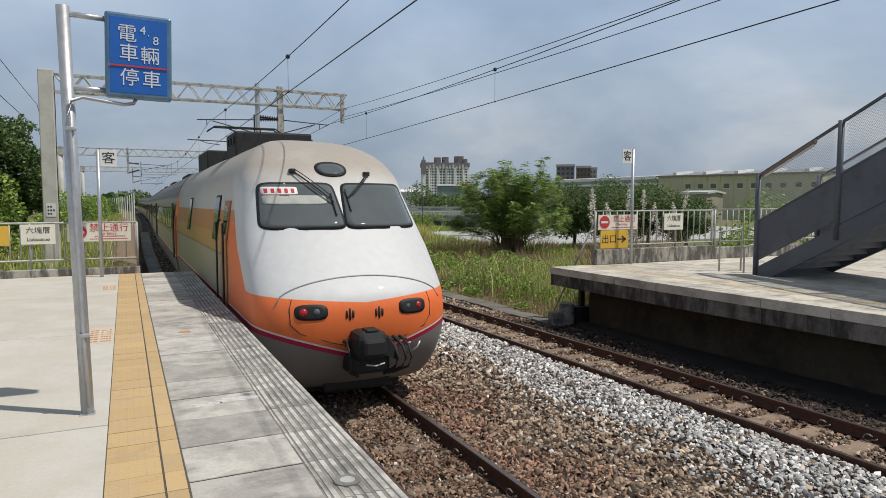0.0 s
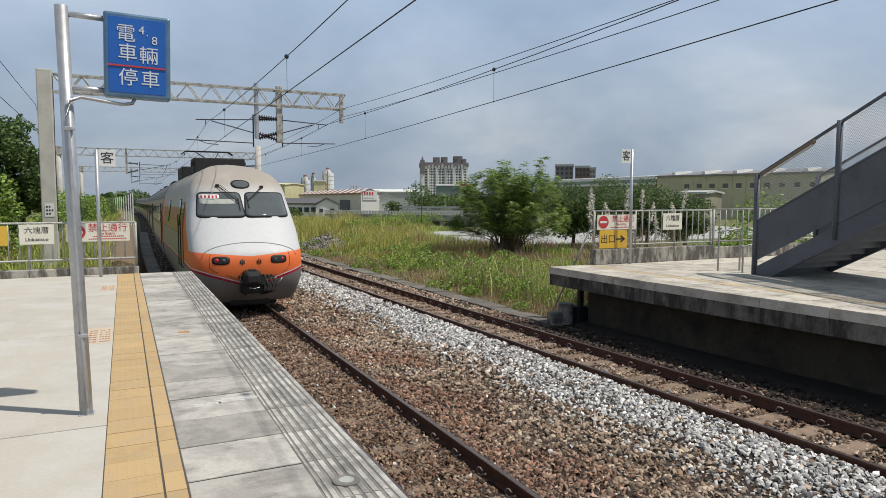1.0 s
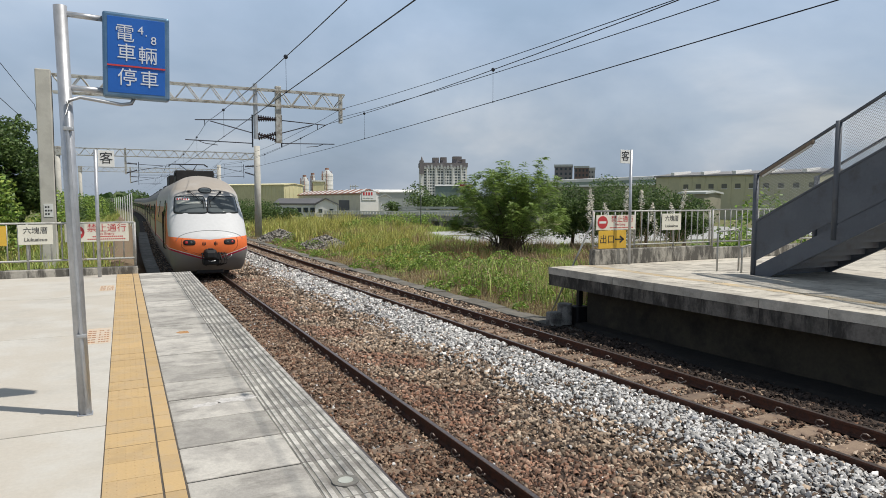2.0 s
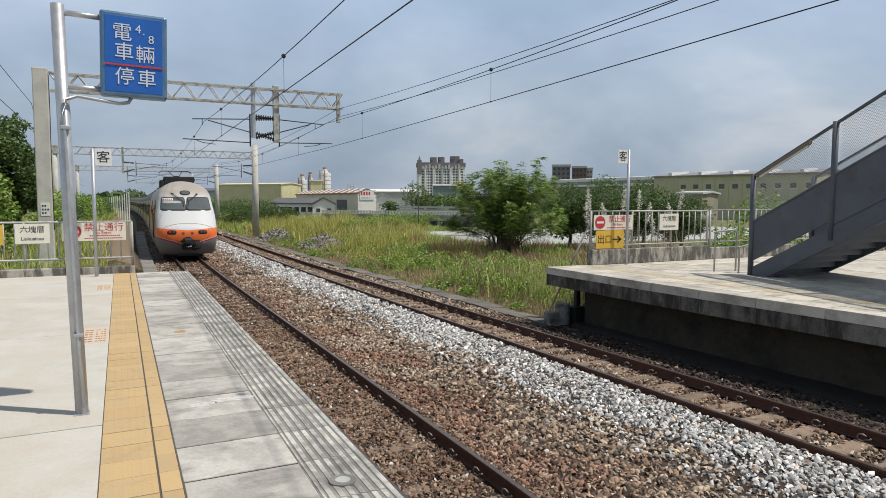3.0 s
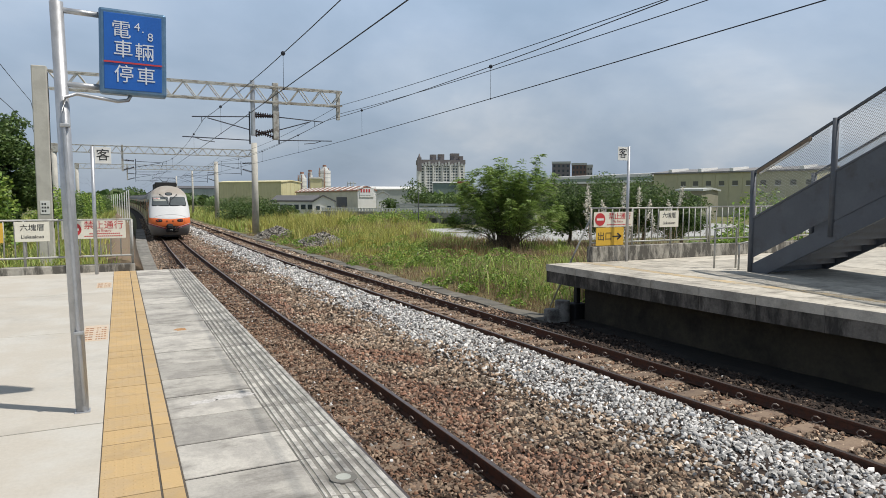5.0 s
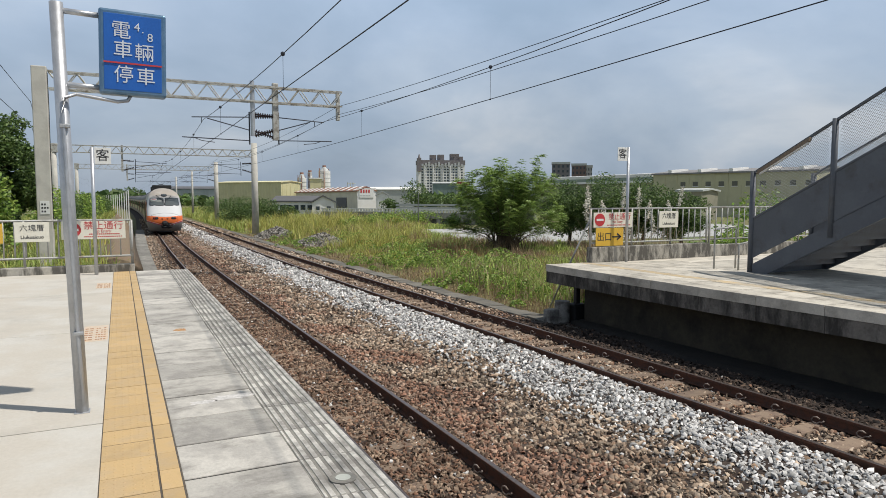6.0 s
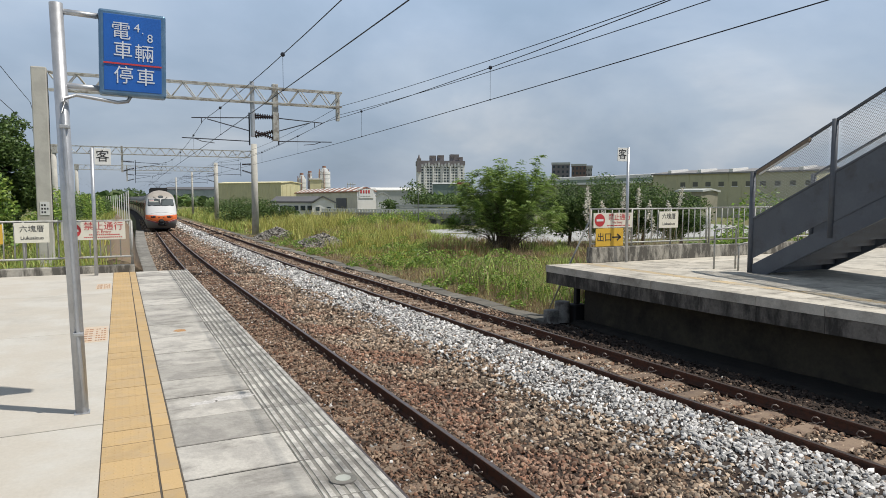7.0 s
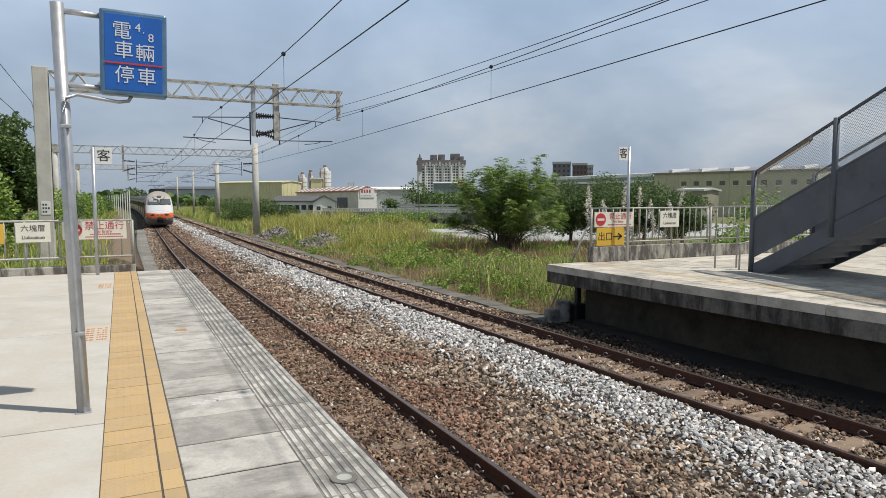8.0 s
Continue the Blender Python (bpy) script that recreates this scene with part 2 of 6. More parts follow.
def glass_mat(name, c, r=0.08):
    M = mat(name, c, r, v=0.1, s=1.5, b=0.0)
    M.node_tree.nodes["Principled BSDF"].inputs["IOR"].default_value = 1.5
    return M


GLASS = glass_mat("tinted_train_glass", (0.11, 0.125, 0.13), 0.05)
SIDEG = glass_mat("dark_side_glass", (0.03, 0.033, 0.036), 0.06)
WINB = glass_mat("building_glass", (0.05, 0.065, 0.075), 0.2)
LAMP = mat("tail_lamp", (0.32, 0.012, 0.015), 0.3, v=0.0, b=0.0, emit=0.25)


# ---- building blocks ----
def box(bm, x0, y0, z0, x1, y1, z1, bev=0.0):
    vs = [bm.verts.new((x, y, z)) for x in (x0, x1) for y in (y0, y1) for z in (z0, z1)]
    fs = [bm.faces.new([vs[i] for i in q]) for q in ((0, 1, 3, 2), (4, 6, 7, 5), (0, 4, 5, 1), (2, 3, 7, 6), (0, 2, 6, 4), (1, 5, 7, 3))]
    if bev:
        bmesh.ops.bevel(bm, geom=list({e for f in fs for e in f.edges}), offset=bev, segments=2, affect="EDGES", profile=0.5)
    return bm


def tube(bm, pts, r, n=8, r1=None):
    pts = [Vector(p) for p in pts]
    rings = []
    for i, p in enumerate(pts):
        d = (pts[min(i + 1, len(pts) - 1)] - pts[max(i - 1, 0)]).normalized()
        a = d.cross(Vector((0, 0, 1)) if abs(d.z) < 0.9 else Vector((1, 0, 0))).normalized()
        b = d.cross(a)
        rr = r if r1 is None else r + (r1 - r) * i / (len(pts) - 1)
        rings.append([bm.verts.new(p + (a * math.cos(2 * math.pi * k / n) + b * math.sin(2 * math.pi * k / n)) * rr) for k in range(n)])
    for ra, rb in zip(rings, rings[1:]):
        for k in range(n):
            bm.faces.new((ra[k], ra[(k + 1) % n], rb[(k + 1) % n], rb[k]))
    bm.faces.new(rings[0][::-1])
    bm.faces.new(rings[-1])
    return bm


def prism(bm, poly, y0, y1, axis="y"):
    """A polygon of (u, w) swept from y0 to y1; axis x: (y, z), y: (x, z), z: (x, y)."""
    def at(u, w, k):
        return {"x": (k, u, w), "y": (u, k, w), "z": (u, w, k)}[axis]
    a = [bm.verts.new(at(u, w, y0)) for u, w in poly]
    b = [bm.verts.new(at(u, w, y1)) for u, w in poly]
    n = len(poly)
    for i in range(n):
        bm.faces.new((a[i], a[(i + 1) % n], b[(i + 1) % n], b[i]))
    bm.faces.new(a[::-1])
    bm.faces.new(b)
    return bm


def sweep(bm, prof, path):
    """A closed profile of (side, up) carried along a path that runs level."""
    rings = []
    for i, p in enumerate(path):
        d = (Vector(path[min(i + 1, len(path) - 1)]) - Vector(path[max(i - 1, 0)])).normalized()
        side = Vector((d.y, -d.x, 0)).normalized()
        rings.append([bm.verts.new(Vector(p) + side * u + Vector((0, 0, w))) for u, w in prof])
    n = len(prof)
    for ra, rb in zip(rings, rings[1:]):
        for k in range(n):
            bm.faces.new((ra[k], ra[(k + 1) % n], rb[(k + 1) % n], rb[k]))
    bm.faces.new(rings[0][::-1])
    bm.faces.new(rings[-1])
    return bm


def mesh_of(name, bm, material, smooth=False):
    bmesh.ops.recalc_face_normals(bm, faces=bm.faces)
    me = bpy.data.meshes.new(name)
    bm.to_mesh(me)
    bm.free()
    me.materials.append(material)
    if smooth:
        me.shade_smooth()
    return me


def part(name, bm, material, parent, label="", smooth=False):
    me = bm if isinstance(bm, bpy.types.Mesh) else mesh_of(name, bm, material, smooth)
    ob = new(name, me)
    ob.parent = parent
    return tagged(ob, label)


def thing(name, label, category, group="", kind="", at=None):
    ob = new(name)
    ob.empty_display_size = 0.2
    if at is not None:
        ob.matrix_basis = at
    return tagged(ob, label, category, group, kind)


def solid(name, bm, material, label, category, group="", kind="", at=None, smooth=False):
    ob = new(name, bm if isinstance(bm, bpy.types.Mesh) else mesh_of(name, bm, material, smooth))
    if at is not None:
        ob.matrix_basis = at
    return tagged(ob, label, category, group, kind)


def tri_mesh(name, V, T, material, smooth=False):
    me = bpy.data.meshes.new(name)
    V, T = np.asarray(V, np.float32), np.asarray(T, np.int32)
    me.vertices.add(len(V))
    me.vertices.foreach_set("co", V.ravel())
    k = T.shape[1]
    me.loops.add(T.size)
    me.loops.foreach_set("vertex_index", T.ravel())
    me.polygons.add(len(T))
    me.polygons.foreach_set("loop_start", np.arange(0, T.size, k, dtype=np.int32))
    me.materials.append(material)
    me.update()
    me.validate()
    if smooth:
        me.shade_smooth()
    return me


def words(text, size, material, parent, m, name="lettering", bold=0.0):
    cu = bpy.data.curves.new(name, "FONT")
    cu.body, cu.size, cu.align_x, cu.align_y, cu.extrude, cu.offset = text, size, "CENTER", "CENTER", 0.0015, bold
    tmp = new(name, cu)
    bpy.context.view_layer.update()
    me = bpy.data.meshes.new_from_object(tmp.evaluated_get(bpy.context.evaluated_depsgraph_get()))
    bpy.data.objects.remove(tmp)
    me.materials.clear()
    me.materials.append(material)
    ob = new(name, me)
    ob.parent, ob.matrix_basis = parent, m
    return ob


FACE = pose(0, 0, 0, 90, 0, 0)  # stands upright and faces -y
RNG = np.random.default_rng(7)
ZR = -1.18  # top of the rails; the platform's surface is 0


def fall(y):
    """The line falls gently beyond the platforms, fitted to the camera's view."""
    return -0.0055 * min(max(0.0, y - 6.0), 125.0)


def line_1(y):
    """Where the middle of the near track lies."""
    return float(np.interp(y, KNOTS_Y, K1))


KNOTS_Y = np.linspace(-30, 420, 451)


def smooth_line(ys, xs):
    k = np.interp(KNOTS_Y, ys, xs)
    for _ in range(60):
        k[1:-1] = 0.25 * k[:-2] + 0.5 * k[1:-1] + 0.25 * k[2:]
    return k


K1 = smooth_line([-30, 24, 40, 62, 80, 124, 160, 217, 300, 420], [2.95, 2.95, 3.1, 3.55, 3.95, 4.78, 5.0, 4.6, 2.0, -6.0])
K2 = smooth_line([-30, 4, 8, 13, 18, 26, 39, 45, 72, 124, 160, 217, 300, 420], [8.5, 7.84, 7.75, 7.68, 7.6, 7.44, 7.44, 7.48, 7.85, 8.6, 8.8, 8.4, 5.8, -2.2])


def line_2(y):
    return float(np.interp(y, KNOTS_Y, K2))


# ---- ground, ballast, tracks ----
def ground_z(x, y):
    z = -1.55 + fall(y) * min(1.0, max(0.0, (17.0 - x) / 6.0))
    if x < 0.4 and y > 16.9:
        k = min(1.0, (0.4 - x) / 1.2)
        z += k * (0.75 + 0.35 * math.exp(-((y - 45) / 22) ** 2))
    if x > 10.2:
        z += 0.2 * min(1, (x - 10.2) / 1.5)
    if -12 < x < 60 and y < 120:
        z += 0.10 * noise.noise(Vector((x * 0.25, y * 0.25, 0)))
    return z


def build_ground():
    xs = sorted(set([-2500, -900, -300, -120, -60, -35] + [i for i in range(-24, 60, 1)] + [66, 80, 100, 140, 200, 400, 900, 2500]))
    ys = sorted(set([-2500, -800, -200, -60, -25] + [i for i in range(-12, 110, 1)] + [120, 140, 170, 210, 300, 500, 900, 1800, 3500]))
    V = [(x, y, ground_z(x, y)) for y in ys for x in xs]
    n = len(xs)
    F = [(j * n + i, j * n + i + 1, (j + 1) * n + i + 1, (j + 1) * n + i) for j in range(len(ys) - 1) for i in range(n - 1)]
    solid("ground", tri_mesh("ground", V, F, SOIL, True), SOIL, "overgrown field soil beside the railway", "ground", kind="structure")
    bm = bmesh.new()  # trodden earth between fence and track
    path = [(-0.25 + 0.012 * max(0, y - 40) - max(0, y - 90) * 0.03, y, -0.98 + fall(y) + 0.42 * math.exp(-((y - 45) / 26) ** 2)) for y in range(29, 190, 4)]
    sweep(bm, [(-0.8, -0.5), (-0.4, 0.0), (0.0, 0.1), (0.5, -0.05), (1.05, -0.45)], path)
    solid("earth_bank", bm, EARTH, "bare brown earth bank beside the track", "earth bank", kind="structure", smooth=True)


def bed_z(x, y):
    """The top of the ballast at a distance from the two tracks."""
    a, b = x - line_1(y), x - line_2(y)
    z = -1.385
    if abs(a) < 1.15:
        z = -1.342
    if abs(b) < 1.0:
        z = -1.37
    if -2.1 < b < -0.62:
        z = -1.27 - 0.10 * max(0, (-1.3 - b) / 0.8)
    if b > 1.3:
        z -= (0.045 if y < 13.6 else 0.12) * min(1, (b - 1.3) / 0.8)
    return z + fall(y) + 0.02 * noise.noise(Vector((x * 2, y * 2, 0)))


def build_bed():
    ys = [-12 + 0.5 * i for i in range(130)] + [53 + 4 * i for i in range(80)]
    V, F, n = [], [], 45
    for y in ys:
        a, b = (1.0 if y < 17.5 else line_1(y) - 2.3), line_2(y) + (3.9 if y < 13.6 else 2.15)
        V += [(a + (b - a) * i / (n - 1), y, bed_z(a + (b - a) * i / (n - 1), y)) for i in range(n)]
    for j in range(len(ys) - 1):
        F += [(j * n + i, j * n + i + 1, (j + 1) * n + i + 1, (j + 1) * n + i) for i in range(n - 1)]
    solid("ballast_bed", tri_mesh("ballast_bed", V, F, BED, True), BED, "packed track ballast under the stones, near-black for shaded gaps", "ballast bed", kind="structure")


RING = np.arange(5) * 1.2566
CHIP_T = np.array([(5, 6, 7), (5, 7, 8), (5, 8, 9)] + [t for k in range(5) for t in ((k, (k + 1) % 5, 5 + (k + 1) % 5), (k, 5 + (k + 1) % 5, 5 + k))])


def stones(name, P, S, material, label):
    """Crushed stones at P with half sizes S: five-sided chips with a flat broken top, joined."""
    n = len(P)
    yaw, tilt = RNG.uniform(0, math.pi, n), RNG.normal(0, 0.42, (n, 2))
    q = np.stack([np.cos(yaw), tilt[:, 0], tilt[:, 1], np.sin(yaw)], 1)
    q /= np.linalg.norm(q, axis=1)[:, None]
    w, x, y, z = q.T
    R = np.stack([1 - 2 * (y * y + z * z), 2 * (x * y - z * w), 2 * (x * z + y * w), 2 * (x * y + z * w), 1 - 2 * (x * x + z * z), 2 * (y * z - x * w),
                  2 * (x * z - y * w), 2 * (y * z + x * w), 1 - 2 * (x * x + y * y)], 1).reshape(n, 3, 3)
    V = np.zeros((n, 10, 3))
    a = RING[None] + RNG.uniform(-0.45, 0.45, (n, 5))
    low, top = RNG.uniform(0.6, 1.2, (n, 5)), RNG.uniform(0.25, 1.0, (n, 5))
    V[:, :5, 0], V[:, :5, 1], V[:, :5, 2] = np.cos(a) * low, np.sin(a) * low, RNG.uniform(-1.0, -0.3, (n, 5))
    V[:, 5:, 0], V[:, 5:, 1] = np.cos(a) * low * top, np.sin(a) * low * top
    V[:, 5:, 2] = 0.55 + RNG.uniform(-0.35, 0.35, (n, 1)) * V[:, 5:, 0] + RNG.uniform(-0.35, 0.35, (n, 1)) * V[:, 5:, 1]
    V = V * (S[:, None] * RNG.uniform((0.9, 0.6, 0.55), (1.75, 1.1, 1.15), (n, 3)))[:, None, :]
    V = np.einsum("nij,nkj->nki", R, V) + P[:, None, :]
    T = (CHIP_T[None] + 10 * np.arange(n)[:, None, None]).reshape(-1, 3)
    return solid(name, tri_mesh(name, V.reshape(-1, 3), T, material), material, label, "ballast", kind="stuff")


def build_stones():
    brown, white, rusty, shaded, red = [], [], [], [], []
    for y0, y1, dens, size, x0, x1 in ((-8, 2.5, 70, 0.036, 1.1, 10.6), (2.5, 9, 700, 0.028, 1.1, 10.6), (9, 16, 520, 0.031, 1.1, 10.6), (16, 28, 265, 0.036, 1.1, 10.6), (28, 60, 100, 0.044, 1.1, 10.6),
                                       (60, 125, 20, 0.085, 1.1, 10.6), (2.5, 9, 480, 0.028, 1.7, 4.1), (9, 16, 320, 0.031, 1.7, 4.1)):
        n = int((y1 - y0) * (x1 - x0) * dens * 0.97)
        X, Y = RNG.uniform(x0, x1, n), RNG.uniform(y0, y1, n)
        for x, y in zip(X, Y):
            a, b = x - line_1(y), x - line_2(y)
            if y < 16.8 and x < 1.7 or b > (2.45 if y < 13.4 else 2.1) or (y > 16.8 and a < -1.75):
                continue
            if min(abs(abs(a) - 0.566), abs(abs(b) - 0.566)) < (0.125 if a < 0.6 and (y + 2.87 + 0.12) % 0.6 < 0.24 else 0.085):
                continue
            # thinned towards the platform, so the near-black bed deepens the shade
            if b > 1.3 and RNG.random() < (0.5 if y > 13.6 else 0.15 + 0.6 * min(1, (b - 1.3) / 0.8)):
                continue
            if a < -0.1 and (y + 2.87 + 0.11) % 0.6 < 0.22 and abs(a) < 1.0 and RNG.random() < (0.75 if a < -0.6 else 0.4):
                continue
            z = bed_z(x, y)
            s = size * (0.5 + 1.0 * RNG.random() ** 1.8) * (0.8 if a < 1.1 else 1.0)
            if abs(b) < 0.5 and abs((y + 2.87) % 0.6 - 0.0) < 0.3 and ((y + 2.87 + 0.125) % 0.6) < 0.25 and RNG.random() < 0.35:
                continue
            fresh = -1.8 + 0.15 * math.sin(y * 1.3) < b < -0.6
            edge = RNG.random() < 0.06 if not fresh else RNG.random() < 0.93
            # stones in the platform's shade get the darkened colour
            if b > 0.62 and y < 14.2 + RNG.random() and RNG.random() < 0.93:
                shaded.append((x, y, z + s * 0.35, s))
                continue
            if not fresh and 0.85 < a and b < -1.5 and patchy(x, y, 0.7) + (0.28 if y < 11 else 0.12) - 0.5 * abs(a - 1.0) + 0.35 * (RNG.random() - 0.5) > 0 and RNG.random() < 0.95:
                red.append((x, y, z + s * 0.35, s))
                continue
            # rust-dark stones beyond the far rail also stand in for platform shade
            (white if (fresh and edge) or (not fresh and RNG.random() < 0.02 + 0.3 * (-2.2 < b < -0.6)) else rusty if b > 0.62 and y < 16 and RNG.random() < 0.95 or abs(a) < 0.85 + 0.2 * RNG.random() or abs(b) < 0.6 and RNG.random() < 0.5 else brown).append((x, y, z + s * 0.35, s))
    for name, rows, m, label in (("ballast_stones", brown, BALB, "brown crushed ballast stones between the tracks"), ("rusty_ballast_stones", rusty, BALR, "dark rust-coated ballast stones between the rails, and shade-dark ones beyond"), ("reddish_ballast_stones", red, BALD, "iron-red stained ballast stones between the tracks"), ("grimy_ballast_stones", shaded, BALS, "ballast stones below the far platform, darkened to stand in for shade"), ("fresh_ballast_stones", white, BALW, "fresh pale grey ballast stones heaped beside the rail")):
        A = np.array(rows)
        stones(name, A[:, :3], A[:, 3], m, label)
    P = []
    for cx, cy, rx, ry, h, n in ((12.1, 57, 1.9, 3.6, 0.95, 1100), (12.8, 45.5, 2.0, 3.4, 0.85, 1400)):
        for _ in range(n):
            r, a = math.sqrt(RNG.random()), RNG.random() * 6.283
            P.append((cx + rx * r * math.cos(a), cy + ry * r * math.sin(a), -1.45 + fall(cy) + h * (1 - r) ** 0.9, RNG.uniform(0.06, 0.11)))
    A = np.array(P)
    stones("spare_ballast_heap", A[:, :3], A[:, 3], HEAPG, "heaps of spare grey ballast in the grass")


RAIL_P = [(-0.0625, -0.153), (0.0625, -0.153), (0.0625, -0.142), (0.012, -0.125), (0.010, -0.045), (0.032, -0.036), (0.032, -0.003), (-0.032, -0.003), (-0.032, -0.036), (-0.010, -0.045), (-0.012, -0.125), (-0.0625, -0.142)]


def build_track(line, label, far, near_sleepers):
    t = thing("railway_track", label, "railway track", "tracks", "structure")
    ys = list(np.arange(-20, 70, 2.0)) + list(np.arange(70, far, 8.0))
    for side in (-0.566, 0.566):
        path = [(line(y) + side, y, ZR + fall(y)) for y in ys]
        r = part("rail", sweep(bmesh.new(), RAIL_P, path), RUST, t)
        part("running_surface", sweep(bmesh.new(), [(-0.027, -0.004), (0.027, -0.004), (0.024, 0.0), (-0.024, 0.0)], path), SHINE, r, "worn steel running surface")
    bm = box(bmesh.new(), -1.0, -0.125, -0.19, 1.0, 0.125, 0.0, 0.02)
    sl = mesh_of("sleeper", bm, SLEEP)
    bm = bmesh.new()  # spring clip
    tube(bm, [(0.02, 0.035, 0.075), (0.025, -0.005, 0.095), (0.03, -0.05, 0.085), (0.03, -0.075, 0.045), (0.025, -0.055, 0.01), (0.015, -0.01, 0.004), (0.0, 0.02, 0.03), (0.0, 0.06, 0.035), (0.012, 0.085, 0.06)], 0.0105, 5)
    clip = mesh_of("rail_clip", bm, CLIPM, True)
    for i in range(near_sleepers):
        y = -3 + 0.6 * i + 0.13
        h = math.atan((line(y + 1) - line(y - 1)) / 2)
        s = part("sleeper", sl, SLEEP, t)
        s.matrix_basis = pose(line(y), y, ZR + fall(y) - 0.155, 0, 0, -math.degrees(h))
        if y < 24 and y > 2:
            for dx, turn in ((-0.566 - 0.07, 180), (-0.566 + 0.07, 0), (0.566 - 0.07, 180), (0.566 + 0.07, 0)):
                c = part("rail_clip", clip, CLIPM, s, "dull rust-stained spring clip")
                c.matrix_basis = pose(dx, 0, 0.005, 0, 0, turn)
    return t


def build_troughs():
    t = thing("cable_trough", "grey concrete cable trough beside the near track", "cable trough", "cable troughs", "structure")
    lid = mesh_of("trough_lid", box(bmesh.new(), -0.36, -0.49, -0.3, 0.36, 0.49, 0.0, 0.012), GRIME)
    for i in range(56):
        y = 17.3 + i
        p = part("trough_lid", lid, GRIME, t)
        p.matrix_basis = pose(line_1(y) - 2.02, y, -1.19 + fall(y) + 0.01 * math.sin(i * 2.2), 0, 0, math.sin(i * 5.1))
    t = thing("cable_trough", "weathered concrete cable trough along the grass edge", "cable trough", "cable troughs", "structure")
    lid = mesh_of("trough_lid", box(bmesh.new(), -0.3, -0.49, -0.4, 0.3, 0.49, 0.0, 0.015), TROUGH)
    for i in range(70):
        y = 13.2 + i
        p = part("trough_lid", lid, TROUGH, t)
        x = line_2(y) + 2.32
        p.matrix_basis = pose(x, y, -1.43 + fall(y) + 0.02 * math.sin(i * 1.7), 1.0 * math.sin(i * 2.1), 1.6 * math.sin(i * 4.7), 1.8 * math.sin(i * 3.3))


# ---- the near platform ----
END = 16.62


def build_platform():
    t = thing("platform", "pale concrete island platform with a tactile strip and ribbed edge", "platform", "platforms", "structure")
    bm = bmesh.new()
    box(bm, -16, -8.2, -1.9, -0.16, END, -0.12)
    box(bm, -0.16, -8.2, -1.9, 1.33, END, -0.08)
    part("platform_body", bm, OLDC, t, "weathered concrete platform wall")
    for i, (y0, y1) in enumerate(((-8.2, -5.6), (-5.6, -3.4), (-3.4, 0.4), (0.4, 5.44), (5.44, 9.3), (9.3, 13.0), (13.0, END))):
        for x0, x1 in ((-16, -8.2), (-8.2, -4.1), (-4.1, -0.163)):
            bm = box(bmesh.new(), x0 + 0.010, y0 + 0.010, -0.16, x1 - (0.001 if x1 > -1 else 0.006), y1 - 0.010, 0.0, 0.004)
            part("floor_panel", bm, CONC, t)
    bm = bmesh.new()
    box(bm, -0.158, -0.1455, -0.06, 0.158, 0.1455, 0.0, 0.002)
    for i in range(6):
        for j in range(5):
            x, y, r = -0.128 + i * 0.0512, -0.112 + j * 0.056, 0.011
            top = [bm.verts.new((x + 0.6 * r * math.cos(a), y + 0.6 * r * math.sin(a), 0.0022)) for a in np.arange(6) * 1.0472]
            low = [bm.verts.new((x + r * math.cos(a), y + r * math.sin(a), -0.0005)) for a in np.arange(6) * 1.0472]
            bm.faces.new(top)
            for k in range(6):
                bm.faces.new((low[k], low[(k + 1) % 6], top[(k + 1) % 6], top[k]))
    dotted = mesh_of("tactile_tile", bm, YEL)
    strip = mesh_of("border_tile", box(bmesh.new(), -0.058, -0.146, -0.06, 0.056, 0.146, 0.0, 0.002), YEL)
    slab = mesh_of("edge_slab", box(bmesh.new(), -0.343, -0.2875, -0.07, 0.343, 0.2875, 0.0, 0.006), SLAB)
    bm = bmesh.new()
    box(bm, -0.215, -0.296, -0.12, 0.166, 0.296, -0.005)
    for f in bm.faces:
        f.material_index = 1
    x = -0.205
    for w in (0.03, 0.058, 0.058, 0.058, 0.058, 0.058, 0.058):
        box(bm, x, -0.292, -0.03, x + w - (0.014 if w < 0.05 else 0.025), 0.292, 0.0, 0.002)
        x += w + 0.001
    rib = mesh_of("ribbed_slab", bm, RIB)
    rib.materials.append(GRIME)
    lip = mesh_of("edge_lip", box(bmesh.new(), 1.362, -8.2, -0.22, 1.405, END - 0.002, -0.002, 0.012), RIB)
    part("edge_lip", lip, RIB, t)
    part("joint_filler", box(bmesh.new(), -0.166, -8.2, -0.075, 0.297, END - 0.004, -0.004), FILL, t, "dirt-filled joints")
    part("joint_filler", box(bmesh.new(), 0.298, -8.2, -0.079, 0.978, END - 0.004, -0.010), GROOVE, t, "dark dirt in the slab joints")
    part("joint_filler", box(bmesh.new(), -15.9, -8.1, -0.11, -0.17, END - 0.02, -0.009), GROOVE, t, "dark dirt in the panel joints")
    for i in range(82):
        y = END - 0.155 - 0.3 * i
        for me, x in ((dotted, 0.0), (strip, 0.228)):
            p = part(me.name, me, YEL, t)
            p.matrix_basis = pose(x, y, 0.0015 * math.sin(i * 7.7), 0, 0, 0)
    for i in range(41):
        y = END - 0.30 - 0.5955 * i
        p = part("edge_slab", slab, SLAB, t)
        p.matrix_basis = pose(0.637, y, -0.003 + 0.002 * math.sin(i * 4.1), 0, 0, 0.15 * math.sin(i * 2.9))
        p = part("ribbed_slab", rib, RIB, t)
        p.matrix_basis = pose(1.195, y, -0.003 + 0.0015 * math.sin(i * 3.3), 0, 0, 0)
    bm = bmesh.new()  # round marker set in the edge
    tube(bm, [(0, 0, -0.02), (0, 0, 0.003)], 0.082, 24)
    p = part("edge_marker", bm, GRIME, t, "round inset marker")
